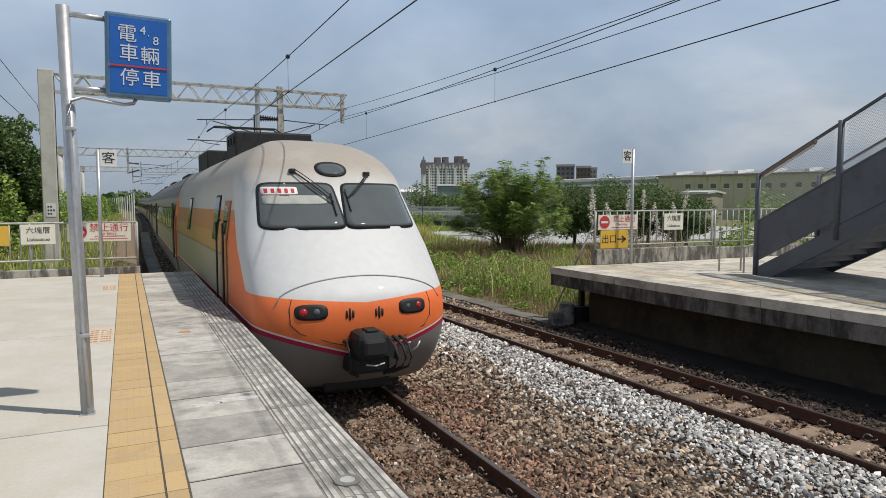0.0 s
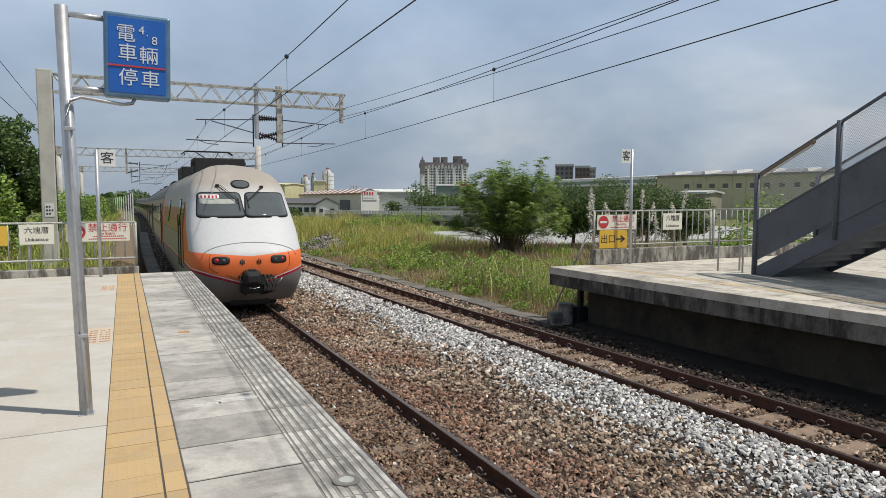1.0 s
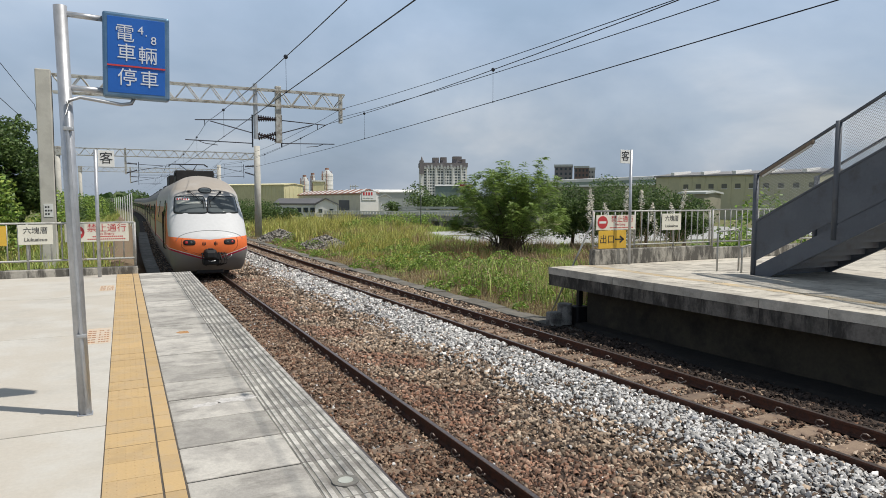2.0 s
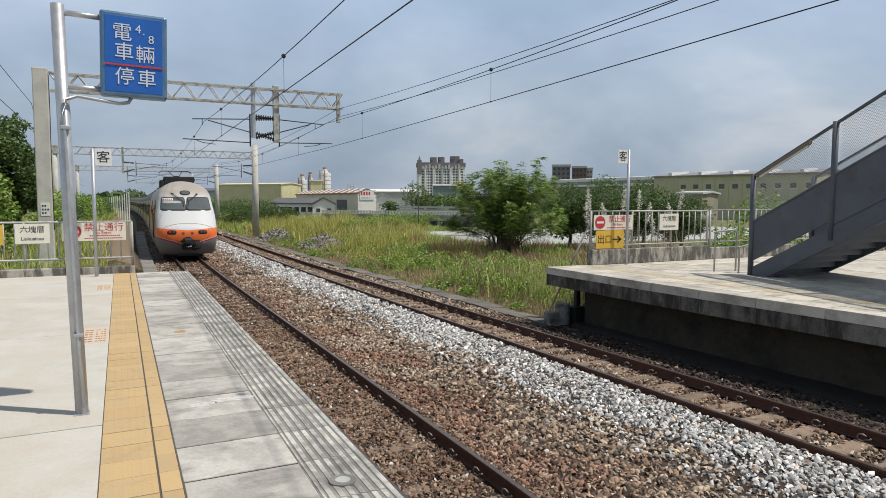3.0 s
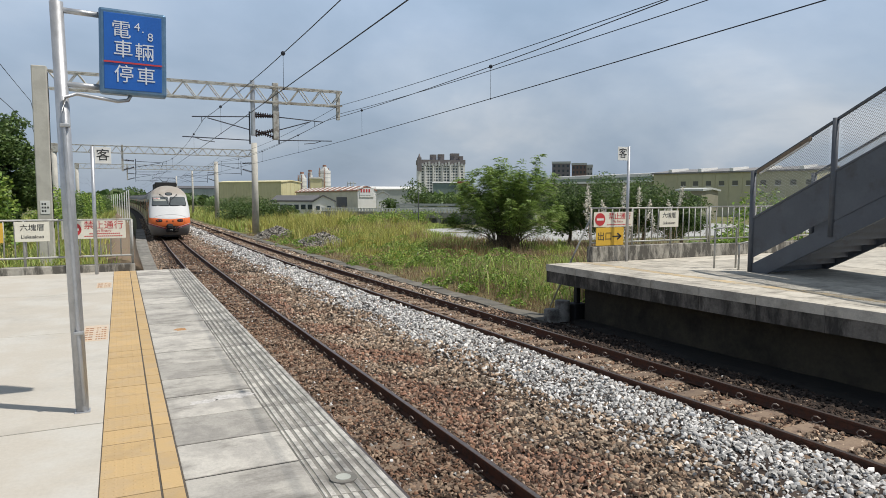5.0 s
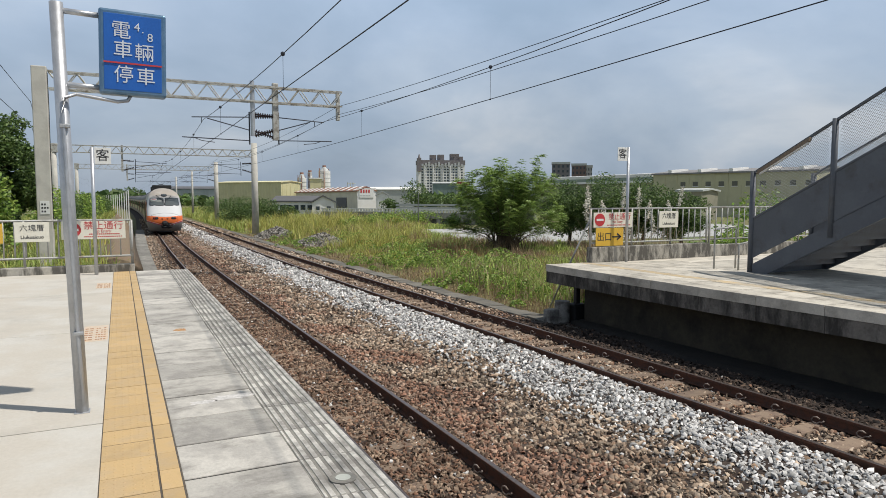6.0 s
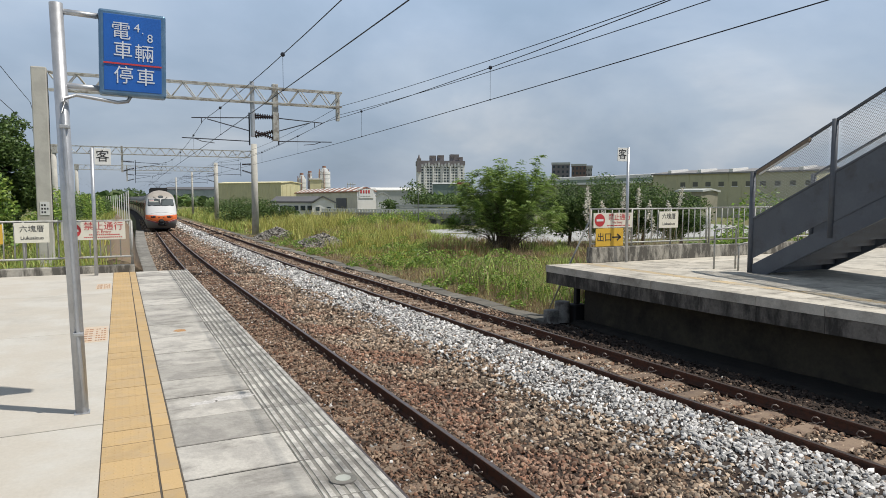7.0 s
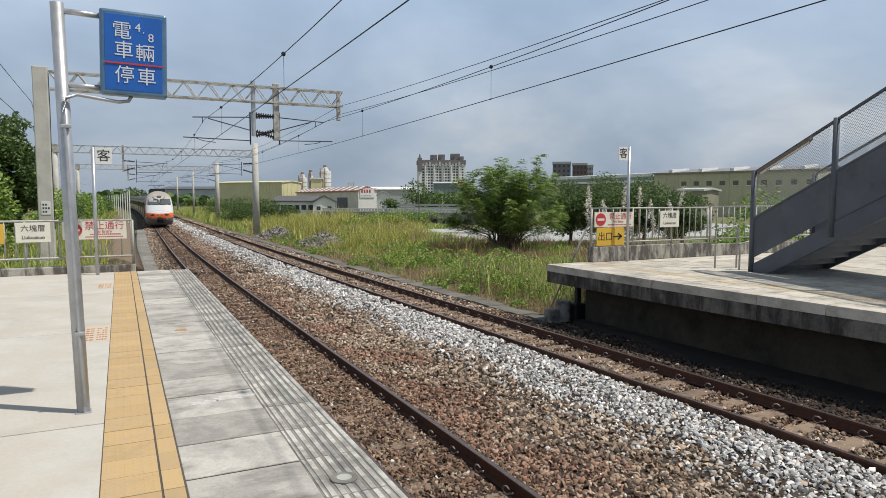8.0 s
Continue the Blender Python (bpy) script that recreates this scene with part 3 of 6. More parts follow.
    p.matrix_basis = pose(1.155, 3.72, 0.001)
    part("lens", tube(bmesh.new(), [(0, 0, -0.01), (0, 0, 0.006)], 0.046, 20), LENSM, p, "pale dusty marker lens")
    # old paint and rust marks on the slabs
    def scuff(name, x, y, w, h, m, label, turn=0.0):
        bm = bmesh.new()
        ring = [bm.verts.new((w * math.cos(a) * (0.7 + 0.45 * noise.noise(Vector((math.cos(a) * 1.5, math.sin(a) * 1.5, x * 9)))), h * math.sin(a) * (0.6 + 0.9 * abs(noise.noise(Vector((math.cos(a) * 2.5, math.sin(a) * 2.5, y * 3))))), 0)) for a in np.linspace(0, 6.283, 41)[:-1]]
        bm.faces.new(ring)
        i = round((END - 0.30 - y) / 0.5955)
        part(name, bm, m, t, label).matrix_basis = pose(x, y, -0.0022 + 0.002 * math.sin(i * 4.1), 0, 0, turn)
    scuff("paint_scuff", 0.82, 5.72, 0.24, 0.09, PALE, "spilt white paint", 6)
    scuff("paint_scuff", 0.56, 5.66, 0.17, 0.06, PALE, "spilt white paint", 6)
    scuff("rust_spot", 0.655, 8.93, 0.12, 0.13, RUSTS, "orange rust stain")
    # faded orange stencils
    for x, y, w, h in ((-0.315, 9.15, 0.24, 0.95), (-0.31, 14.1, 0.22, 0.75)):
        pad = part("stencil", box(bmesh.new(), x - w * 0.58, y - h * 0.55, -0.001, x + w * 0.58, y + h * 0.55, 0.0015), PAD, t, "faded orange floor pad")
        bm = bmesh.new()
        for k in range(6):  # heavy characters, worn through in places
            yy = y - h * 0.46 + k * h * 0.155
            for j, (u0, u1) in enumerate(((-0.50, -0.34), (-0.30, -0.12), (0.02, 0.10), (0.14, 0.22), (0.26, 0.34), (0.38, 0.48))):
                wob = 0.3 * noise.noise(Vector((k * 1.9, j * 2.3, x)))
                if wob > -0.12:
                    box(bm, x + u0 * w, yy, -0.001, x + u1 * w, yy + h * (0.05 + 0.1 * max(0, wob)), 0.003)
        part("worn_print", bm, ORANGEP, pad, "worn brown print")


def build_kerb():
    bm = box(bmesh.new(), -9, END - 0.02, -1.2, 0.28, END + 0.23, 0.165, 0.02)
    solid("end_kerb", bm, STAIN, "stained concrete kerb at the platform's end", "kerb", kind="structure")


# ---- the train ----
def half_width(z):
    if z >= 3.0:
        return 1.33 * math.sqrt(max(0.0, 1 - ((z - 3.0) / 1.05) ** 2))
    return float(np.interp(z, [0.2, 0.5, 1.0, 2.2, 3.0], [1.26, 1.36, 1.44, 1.44, 1.33]))


NOSE_Z = np.linspace(0.2, 4.05, 258)
NOSE_Y = np.interp(NOSE_Z, [0.2, 0.35, 0.6, 0.9, 1.28, 1.5, 1.6, 1.75, 1.95, 2.47, 3.1, 3.4, 3.6, 3.8, 3.95, 4.02, 4.05], [0.55, 0.36, 0.18, 0.05, 0.0, 0.03, 0.09, 0.23, 0.42, 0.90, 1.42, 1.74, 2.05, 2.5, 3.1, 3.7, 4.4])
for _ in range(70):
    NOSE_Y[1:-1] = 0.25 * NOSE_Y[:-2] + 0.5 * NOSE_Y[1:-1] + 0.25 * NOSE_Y[2:]


def nose_y(z):
    return float(np.interp(z, NOSE_Z, NOSE_Y))


NEXP = 2.7


def corner(z):
    return float(np.interp(z, [0.2, 1.5, 3.0, 4.05], [0.75, 0.85, 1.0, 0.4]))


def nose(x, z):
    """How far back the cab's skin lies at x, z."""
    hw = max(half_width(z), 0.05)
    k = min(1.0, abs(x) / hw)
    return nose_y(z) + corner(z) * (1 - (1 - k ** NEXP) ** (1 / NEXP))


def skin_patch(bm, cx, cz, a, b, off, n=4.0, rings=4, seg=40, lean=0.0, depth=0.0):
    """A rounded patch that lies on the cab's skin, proud by off."""
    rows = []
    for r in range(1, rings + 1):
        row = []
        for k in range(seg):
            t = 2 * math.pi * k / seg
            c, s = math.cos(t), math.sin(t)
            u = math.copysign(abs(c) ** (2 / n), c) * a * r / rings
            w = math.copysign(abs(s) ** (2 / n), s) * b * r / rings
            u *= 1 - lean * w / b
            row.append(bm.verts.new((cx + u, nose(cx + u, cz + w) - off, cz + w)))
        rows.append(row)
    mid = bm.verts.new((cx, nose(cx, cz) - off, cz))
    for k in range(seg):
        bm.faces.new((mid, rows[0][k], rows[0][(k + 1) % seg]))
        for ra, rb in zip(rows, rows[1:]):
            bm.faces.new((ra[k], rb[k], rb[(k + 1) % seg], ra[(k + 1) % seg]))
    back = [bm.verts.new(v.co + Vector((0, off + 0.02, 0))) for v in rows[-1]]
    for k in range(seg):
        bm.faces.new((rows[-1][k], back[k], back[(k + 1) % seg], rows[-1][(k + 1) % seg]))
    return bm


def paint(name, kind):
    """Train livery: bands by height and length, with road dirt and the cab side's shade."""
    M = bpy.data.materials.new(name)
    M.use_nodes = True
    tr = M.node_tree
    bs_ = tr.nodes["Principled BSDF"]
    co = tr.nodes.new("ShaderNodeTexCoord")
    sep = tr.nodes.new("ShaderNodeSeparateXYZ")
    tr.links.new(co.outputs["Object"], sep.inputs[0])
    x, y, z = sep.outputs
    over = lambda a, b: calc(tr, "GREATER_THAN", a, b)
    white, orange, cream, grey, red = (0.56, 0.565, 0.57), (0.80, 0.17, 0.04), (0.34, 0.31, 0.20), (0.20, 0.19, 0.18), (0.40, 0.008, 0.045)
    ax = calc(tr, "ABSOLUTE", x)
    if kind == "cab":
        front = calc(tr, "LESS_THAN", calc(tr, "SUBTRACT", y, calc(tr, "MULTIPLY", calc(tr, "SUBTRACT", z, 1.5), 1.22)), 0.98)
        dip = calc(tr, "MULTIPLY", calc(tr, "SUBTRACT", 1.45, ax), calc(tr, "MULTIPLY", calc(tr, "LESS_THAN", y, 1.6), 0.32))
        zz = calc(tr, "ADD", calc(tr, "SUBTRACT", z, 0.115), dip)
        # side bands mixed darker than the front: the side's shade is in the paint
        side = blend(tr, over(z, 1.92), cream, (0.20, 0.16, 0.09))
        side = blend(tr, over(z, 1.96), side, (0.46, 0.27, 0.075))
        side = blend(tr, over(z, 2.30), side, (0.47, 0.20, 0.055))
        side = blend(tr, over(z, 2.72), side, (0.50, 0.48, 0.45))
        side = blend(tr, calc(tr, "MULTIPLY", calc(tr, "LESS_THAN", y, 2.75), calc(tr, "LESS_THAN", z, 2.55)), side, orange)
        side = blend(tr, calc(tr, "MULTIPLY", over(y, 14.55), calc(tr, "LESS_THAN", z, 2.9)), side, orange)
        col = blend(tr, front, side, white)
        col = blend(tr, calc(tr, "MULTIPLY", front, calc(tr, "LESS_THAN", z, calc(tr, "ADD", 1.475, calc(tr, "MULTIPLY", ax, 0.085)))), col, orange)
    else:
        zz = z
        side = blend(tr, over(z, 1.75), (0.40, 0.35, 0.20), (0.34, 0.22, 0.08))
        side = blend(tr, over(z, 2.75), side, (0.36, 0.31, 0.21))
        side = blend(tr, calc(tr, "LESS_THAN", y, 0.5), side, (0.55, 0.15, 0.05))
        col = blend(tr, over(z, 3.05), side, (0.13, 0.125, 0.12))
    col = blend(tr, calc(tr, "LESS_THAN", zz, 1.075), col, (0.70, 0.68, 0.66))
    col = blend(tr, calc(tr, "LESS_THAN", zz, 1.05), col, red)
    col = blend(tr, calc(tr, "LESS_THAN", zz, 0.985), col, grey)
    n1 = node(tr, "ShaderNodeTexNoise", i_Scale=1.3, i_Detail=7.0, i_Roughness=0.65)
    n2 = node(tr, "ShaderNodeTexNoise", i_Scale=9.0, i_Detail=5.0)
    for n in (n1, n2):
        tr.links.new(co.outputs["Object"], n.inputs["Vector"])
    roof = calc(tr, "MULTIPLY", calc(tr, "MULTIPLY", calc(tr, "SUBTRACT", z, 2.98), 2.2, clamp=True), calc(tr, "MULTIPLY_ADD", n1.outputs[0], 0.9, 0.45))
    col = blend(tr, calc(tr, "MINIMUM", roof, 0.85), col, (0.34, 0.29, 0.235) if kind == "cab" else (0.12, 0.105, 0.09))
    col = blend(tr, ramp(tr, n1.outputs[0], [(0.55, 0.0), (0.8, 0.22)]), col, (0.25, 0.21, 0.17))
    low = calc(tr, "MULTIPLY", calc(tr, "SUBTRACT", 0.95, z), calc(tr, "MULTIPLY_ADD", n2.outputs[0], 0.9, 0.0), clamp=True)
    col = blend(tr, low, col, (0.10, 0.085, 0.07))
    col = blend(tr, 1.0, col, calc(tr, "MULTIPLY_ADD", n2.outputs[0], 0.16, 0.92), "MULTIPLY")
    tr.links.new(col, bs_.inputs["Base Color"])
    bs_.inputs["Roughness"].default_value = 0.55
    bs_.inputs["Coat Weight"].default_value = 0.04
    return M


def section(lo=0.3):
    """The car body's outline as a closed loop of (x, z)."""
    zs = [lo, 0.5, 0.75, 1.0, 1.6, 2.2, 2.6, 3.0]
    half = [(half_width(z), z) for z in zs] + [(1.33 * math.cos(a), 3.0 + 1.05 * math.sin(a)) for a in np.radians([12, 25, 40, 55, 70, 83])]
    return half + [(-x, z) for x, z in half[::-1]]


def windows_side(t, rows, width, z0, z1, material, name="window"):
    bm = bmesh.new()
    box(bm, -0.012, -width / 2 - 0.04, -0.04, 0.004, width / 2 + 0.04, z1 - z0 + 0.04, 0.01)
    fr = mesh_of("window_frame", bm, BLK)
    me = mesh_of(name, box(bmesh.new(), -0.02, -width / 2, 0, 0.002, width / 2, z1 - z0), material)
    for y in rows:
        for s in (-1, 1):
            tilt = math.degrees(math.atan((half_width(z0) - half_width(z1)) / (z1 - z0)))
            w = part(name, me, material, t)
            w.matrix_basis = pose(s * (half_width(z0) + 0.008), y, z0, 0, 0, 0 if s < 0 else 180) @ pose(0, 0, 0, 0, tilt, 0)
            part("window_frame", fr, BLK, w)


def bogie(t, y, wheel_mesh, frame_mesh):
    b = part("bogie", frame_mesh, DKM, t)
    b.matrix_basis = pose(0, y, 0)
    for dy in (-1.1, 1.1):
        w = part("wheelset", wheel_mesh, DKM, b)
        w.matrix_basis = pose(0, dy, 0.43)


def running_gear():
    bm = bmesh.new()
    for s in (-1, 1):
        tube(bm, [(s * 0.50, 0, 0), (s * 0.615, 0, 0)], 0.43, 22)
        tube(bm, [(s * 0.50, 0, 0), (s * 0.48, 0, 0)], 0.455, 22)
    tube(bm, [(-0.7, 0, 0), (0.7, 0, 0)], 0.08, 10)
    wheels = mesh_of("wheelset", bm, DKM)
    bm = bmesh.new()
    for s in (-1, 1):
        box(bm, s * 0.86 - 0.08, -1.6, 0.38, s * 0.86 + 0.08, 1.6, 0.62, 0.03)
        for dy in (-1.1, 1.1):
            box(bm, s * 0.86 - 0.1, dy - 0.2, 0.28, s * 0.86 + 0.1, dy + 0.2, 0.58, 0.03)
        box(bm, s * 0.86 - 0.12, -0.3, 0.5, s * 0.86 + 0.12, 0.3, 0.95, 0.05)
    box(bm, -0.85, -0.3, 0.45, 0.85, 0.3, 0.7, 0.03)
    return wheels, mesh_of("bogie", bm, DKM)


WHEELS, BOGIE = running_gear()
LOCO_L = 15.0


def build_locomotive():
    t = thing("locomotive", "white and orange streamlined electric locomotive with a grey skirt", "locomotive")
    cab = paint("loco_livery", "cab")
    zs = [0.24, 0.3, 0.36, 0.45, 0.6, 0.75, 0.9, 1.05, 1.2, 1.35, 1.46, 1.54, 1.6, 1.68, 1.8, 1.95, 2.15, 2.35, 2.55, 2.75, 2.9, 3.0]
    zs += [3.0 + 1.05 * math.sin(a) for a in np.radians([6, 12, 18, 25, 32, 39, 46, 53, 60, 67, 74, 80, 85, 88.5])]
    bm = bmesh.new()
    rings = []
    for z in zs:
        hw, ring = half_width(z), []
        for y in (LOCO_L, 12.0, 9.0, 6.5, 5.0):
            ring.append((-hw, y))
        for th in np.linspace(-90, 90, 45):
            s, c = math.sin(radians(th)), abs(math.cos(radians(th)))
            xk = math.copysign(abs(s) ** (2 / NEXP), s)
            ring.append((hw * xk, nose_y(z) + corner(z) * (1 - c ** (2 / NEXP))))
        for y in (5.0, 6.5, 9.0, 12.0, LOCO_L):
            ring.append((hw, y))
        rings.append([bm.verts.new((x, y, z)) for x, y in ring])
    for ra, rb in zip(rings, rings[1:]):
        for k in range(len(ra) - 1):
            bm.faces.new((ra[k], ra[k + 1], rb[k + 1], rb[k]))
    bm.faces.new([r[0] for r in rings] + [r[-1] for r in rings[::-1]])
    n = len(rings[-1])
    for k in range(n // 2):
        if n - 2 - k > k + 1:
            bm.faces.new((rings[-1][k], rings[-1][k + 1], rings[-1][n - 2 - k], rings[-1][n - 1 - k]))
    bm.faces.new(rings[0][::-1])
    body = part("body", bm, cab, t, "white and orange painted body shell", True)
    # windscreens
    for cx, lab in ((-0.605, "windscreen with a number card"), (0.605, "tinted windscreen")):
        f = part("windscreen_frame", skin_patch(bmesh.new(), cx, 2.80, 0.585, 0.352, 0.012, 9, 6, 60, 0.07), BLK, t, "black rubber windscreen surround", True)
        part("windscreen", skin_patch(bmesh.new(), cx, 2.80, 0.55, 0.32, 0.02, 10, 6, 60, 0.07), GLASS, f, lab, True)
    f = part("marker_window", skin_patch(bmesh.new(), 0.0, 3.37, 0.255, 0.125, 0.012, 2.3, 3, 32), BLK, t, "oval window in a black surround", True)
    part("pane", skin_patch(bmesh.new(), 0.0, 3.37, 0.21, 0.09, 0.02, 2.3, 3, 32), GLASS, f, "", True)
    part("sun_visor", skin_patch(bmesh.new(), -0.66, 2.885, 0.45, 0.065, 0.026, 9, 6, 60), VISOR, t, "pale folded sun visor behind the screen", True)
    # number card behind the screen, as bars
    card = part("number_card", skin_patch(bmesh.new(), -0.86, 3.02, 0.25, 0.06, 0.026, 9, 4, 40), WHITE, t, "white number card with red bars", True)
    bm = bmesh.new()
    for k in range(5):
        x = -1.045 + k * 0.092
        skin_patch(bm, x, 3.02, 0.024, 0.034, 0.030, 8, 1, 12)
    part("number_bars", bm, REDP, card)
    # tail lamps
    for s in (-1, 1):
        p = part("tail_light", skin_patch(bmesh.new(), s * 0.725 - 0.03, 1.38, 0.215, 0.105, 0.006, 3.2, 3, 32), BLK, t, "black recessed lamp housing", True)
        bm = bmesh.new()
        bmesh.ops.create_uvsphere(bm, u_segments=14, v_segments=8, radius=0.062, matrix=Matrix.Translation((s * 0.82 - 0.03, nose(0.82, 1.38) + 0.032, 1.38)))
        part("red_lamp", bm, LAMP, p, "lit red tail lamp", True)
        bm = bmesh.new()
        bmesh.ops.create_uvsphere(bm, u_segments=14, v_segments=8, radius=0.06, matrix=Matrix.Translation((s * 0.65 - 0.03, nose(0.65, 1.38) + 0.042, 1.38)))
        part("headlamp", bm, GLASS, p, "unlit headlamp", True)
        bm = bmesh.new()
        for dx, h in ((-0.045, 0.055), (0.0, 0.085), (0.045, 0.055)):
            skin_patch(bm, s * 0.21 + dx - 0.03, 1.33, 0.015, h, 0.005, 3, 1, 14)
        part("vent", bm, BLK, t, "black slotted vent", True)
    # panel joints on the skin
    def seam(pts, r=0.008):
        return tube(bmesh.new(), [(x, nose(x, z) - 0.003, z) for x, z in pts], r, 5)
    part("hood_seam", seam([(x, 1.46 + 0.36 * math.sqrt(max(0, 1 - (x / 1.2) ** 2))) for x in np.linspace(-1.2, 1.2, 33)], 0.012), mat("seam_grey", (0.36, 0.36, 0.37), 0.5, b=0.0), t, "raised hood edge", True)
    part("panel_seam", seam([(-0.99, 1.55), (-1.03, 1.42), (-1.02, 1.22), (-0.9, 1.10), (-0.5, 0.96), (-0.2, 0.87)], 0.006), BLK, t, "", True)
    part("panel_seam", seam([(0.97, 1.55), (1.0, 1.42), (1.0, 1.22), (0.9, 1.08), (0.5, 0.93), (0.25, 0.87)], 0.006), BLK, t, "", True)
    # wipers
    for x0, z0, x1, z1 in ((-0.62, 3.33, -0.12, 2.86), (0.56, 3.30, 0.12, 2.92)):
        bm = bmesh.new()
        tube(bm, [(x0 + (x1 - x0) * k / 6, nose(x0 + (x1 - x0) * k / 6, z0 + (z1 - z0) * k / 6) - 0.07 - 0.03 * math.sin(k / 6 * 3.1), z0 + (z1 - z0) * k / 6) for k in range(7)], 0.012, 6)
        tube(bm, [(x0 + 0.05 + (x1 - x0) * k / 6, nose(x0 + (x1 - x0) * k / 6, z0 + (z1 - z0) * k / 6) - 0.06 - 0.03 * math.sin(k / 6 * 3.1), z0 + 0.02 + (z1 - z0) * k / 6) for k in range(6)], 0.007, 6)
        tube(bm, [(x1 - 0.01, nose(x1, z1 + 0.1) - 0.045, z1 + 0.12), (x1, nose(x1, z1) - 0.045, z1), (x1 + 0.01, nose(x1, z1 - 0.2) - 0.045, z1 - 0.2)], 0.014, 6)
        box(bm, x0 - 0.04, nose(x0, z0) - 0.09, z0 - 0.035, x0 + 0.05, nose(x0, z0) + 0.03, z0 + 0.035, 0.015)
        part("wiper", bm, BLK, t, "black wiper arm")
    # coupler under its cover, buffer beam and hoses
    bm = bmesh.new()
    box(bm, -0.26, -0.36, 0.74, 0.18, 0.10, 1.13, 0.10)
    box(bm, -0.20, -0.44, 0.80, 0.12, -0.32, 1.05, 0.05)
    box(bm, -0.12, -0.30, 1.11, 0.06, -0.1, 1.16, 0.02)
    prism(bm, [(0.16, 0.78), (0.34, 0.70), (0.36, 0.82), (0.19, 1.02)], -0.22, 0.05)
    c = part("coupler", bm, BLK, t, "black covered coupler")
    bm = bmesh.new()
    box(bm, -0.30, -0.16, 0.52, 0.28, 0.4, 0.78, 0.06)
    box(bm, -0.5, 0.45, 0.14, 0.5, 0.8, 0.40, 0.05)
    part("buffer_beam", bm, BLK, c, "black beam under the coupler")
    part("hook", tube(bmesh.new(), [(-0.14, -0.34, 0.70), (-0.02, -0.38, 0.685), (0.12, -0.34, 0.70)], 0.012, 6), STEEL, c, "bare steel bar")
    for x, dx, r in ((0.30, 0.05, 0.024), (0.40, 0.07, 0.020), (0.50, 0.05, 0.016), (-0.30, -0.03, 0.020)):
        bm = bmesh.new()
        tube(bm, [(x, 0.0, 0.95), (x + dx * 0.6, -0.20, 0.88), (x + dx, -0.25, 0.72), (x + dx * 0.5, -0.18, 0.58), (x * 0.6, -0.12, 0.50)], r, 8)
        tube(bm, [(x - 0.03, 0.03, 0.97), (x + 0.05, -0.05, 0.93)], r * 1.5, 8)
        part("hose", bm, DKM, c, "dark brake hose", True)
    bm = bmesh.new()
    tube(bm, [(0.50, -0.06, 0.86), (0.58, -0.14, 0.90)], 0.016, 6)
    tube(bm, [(0.56, -0.05, 0.72), (0.70, -0.10, 0.82), (0.74, -0.10, 0.90)], 0.014, 6)
    part("tap_lever", bm, STEEL, c, "bare steel tap levers", True)
    bm = bmesh.new()
    tube(bm, [(-1.36, 0.62, 1.10), (-1.33, 0.50, 1.25), (-1.22, 0.36, 1.40), (-1.05, 0.24, 1.50)], 0.03, 8)
    part("cable", bm, BLK, t, "black looped cable", True)
    # snow plough bar under the skirt
    bm = bmesh.new()
    box(bm, -0.75, 0.7, 0.12, 0.75, 0.95, 0.30, 0.04)
    part("rail_guard", bm, DKM, t)
    # cab doors with handrails, side windows
    DOORO = mat("door_orange", (0.40, 0.13, 0.035), 0.4, b=0.05, v=0.2)
    for s in (-1, 1):
        d = part("cab_door", box(bmesh.new(), -0.015, -0.32, 0, 0.01, 0.32, 1.10, 0.008), DOORO, t, "dull orange cab door")
        d.matrix_basis = pose(s * 1.447, 3.2, 1.1)
        u = part("door_upper", box(bmesh.new(), -0.015, -0.32, 0, 0.01, 0.32, 0.68, 0.008), DOORO, d)
        u.matrix_basis = pose(0, 0, 1.105, 0, -7.8 * s, 0)
        w = part("door_window", box(bmesh.new(), -0.022, -0.22, 0.10, 0.018, 0.22, 0.58, 0.01), SIDEG, d)
        w.matrix_basis = u.matrix_basis.copy()
        for dy in (-0.42, 0.42):
            bm = tube(bmesh.new(), [(s * 1.44, 3.2 + dy, 1.0), (s * 1.52, 3.2 + dy, 1.05), (s * 1.52, 3.2 + dy, 2.5), (s * 1.44, 3.2 + dy, 2.55)], 0.018, 6)
            part("handrail", bm, BLK, t, "dark handrail")
    windows_side(t, (4.5, 10.1), 0.55, 2.2, 2.95, SIDEG)
    # roof gear
    bm = bmesh.new()
    box(bm, -0.82, 6.0, 3.7, 0.82, 7.3, 4.36, 0.04)
    rh = part("roof_housing", bm, DKM, t, "black louvred roof housing")
    for k in range(3):
        part("louvre", box(bmesh.new(), -0.85, 6.05 + k * 0.4, 4.1, 0.85, 6.2 + k * 0.4, 4.24), DKM, rh)
    bm = box(bmesh.new(), -0.85, 11.0, 3.7, 0.55, 13.4, 4.32, 0.04)
    part("roof_housing", bm, DKM, t, "black roof housing")
    pg = part("pantograph", pantograph(), DKM, t, "raised black pantograph")
    pg.matrix_basis = pose(0, 9.4, 3.98)
    for y in (3.0, 12.0):
        bogie(t, y, WHEELS, BOGIE)
    return t


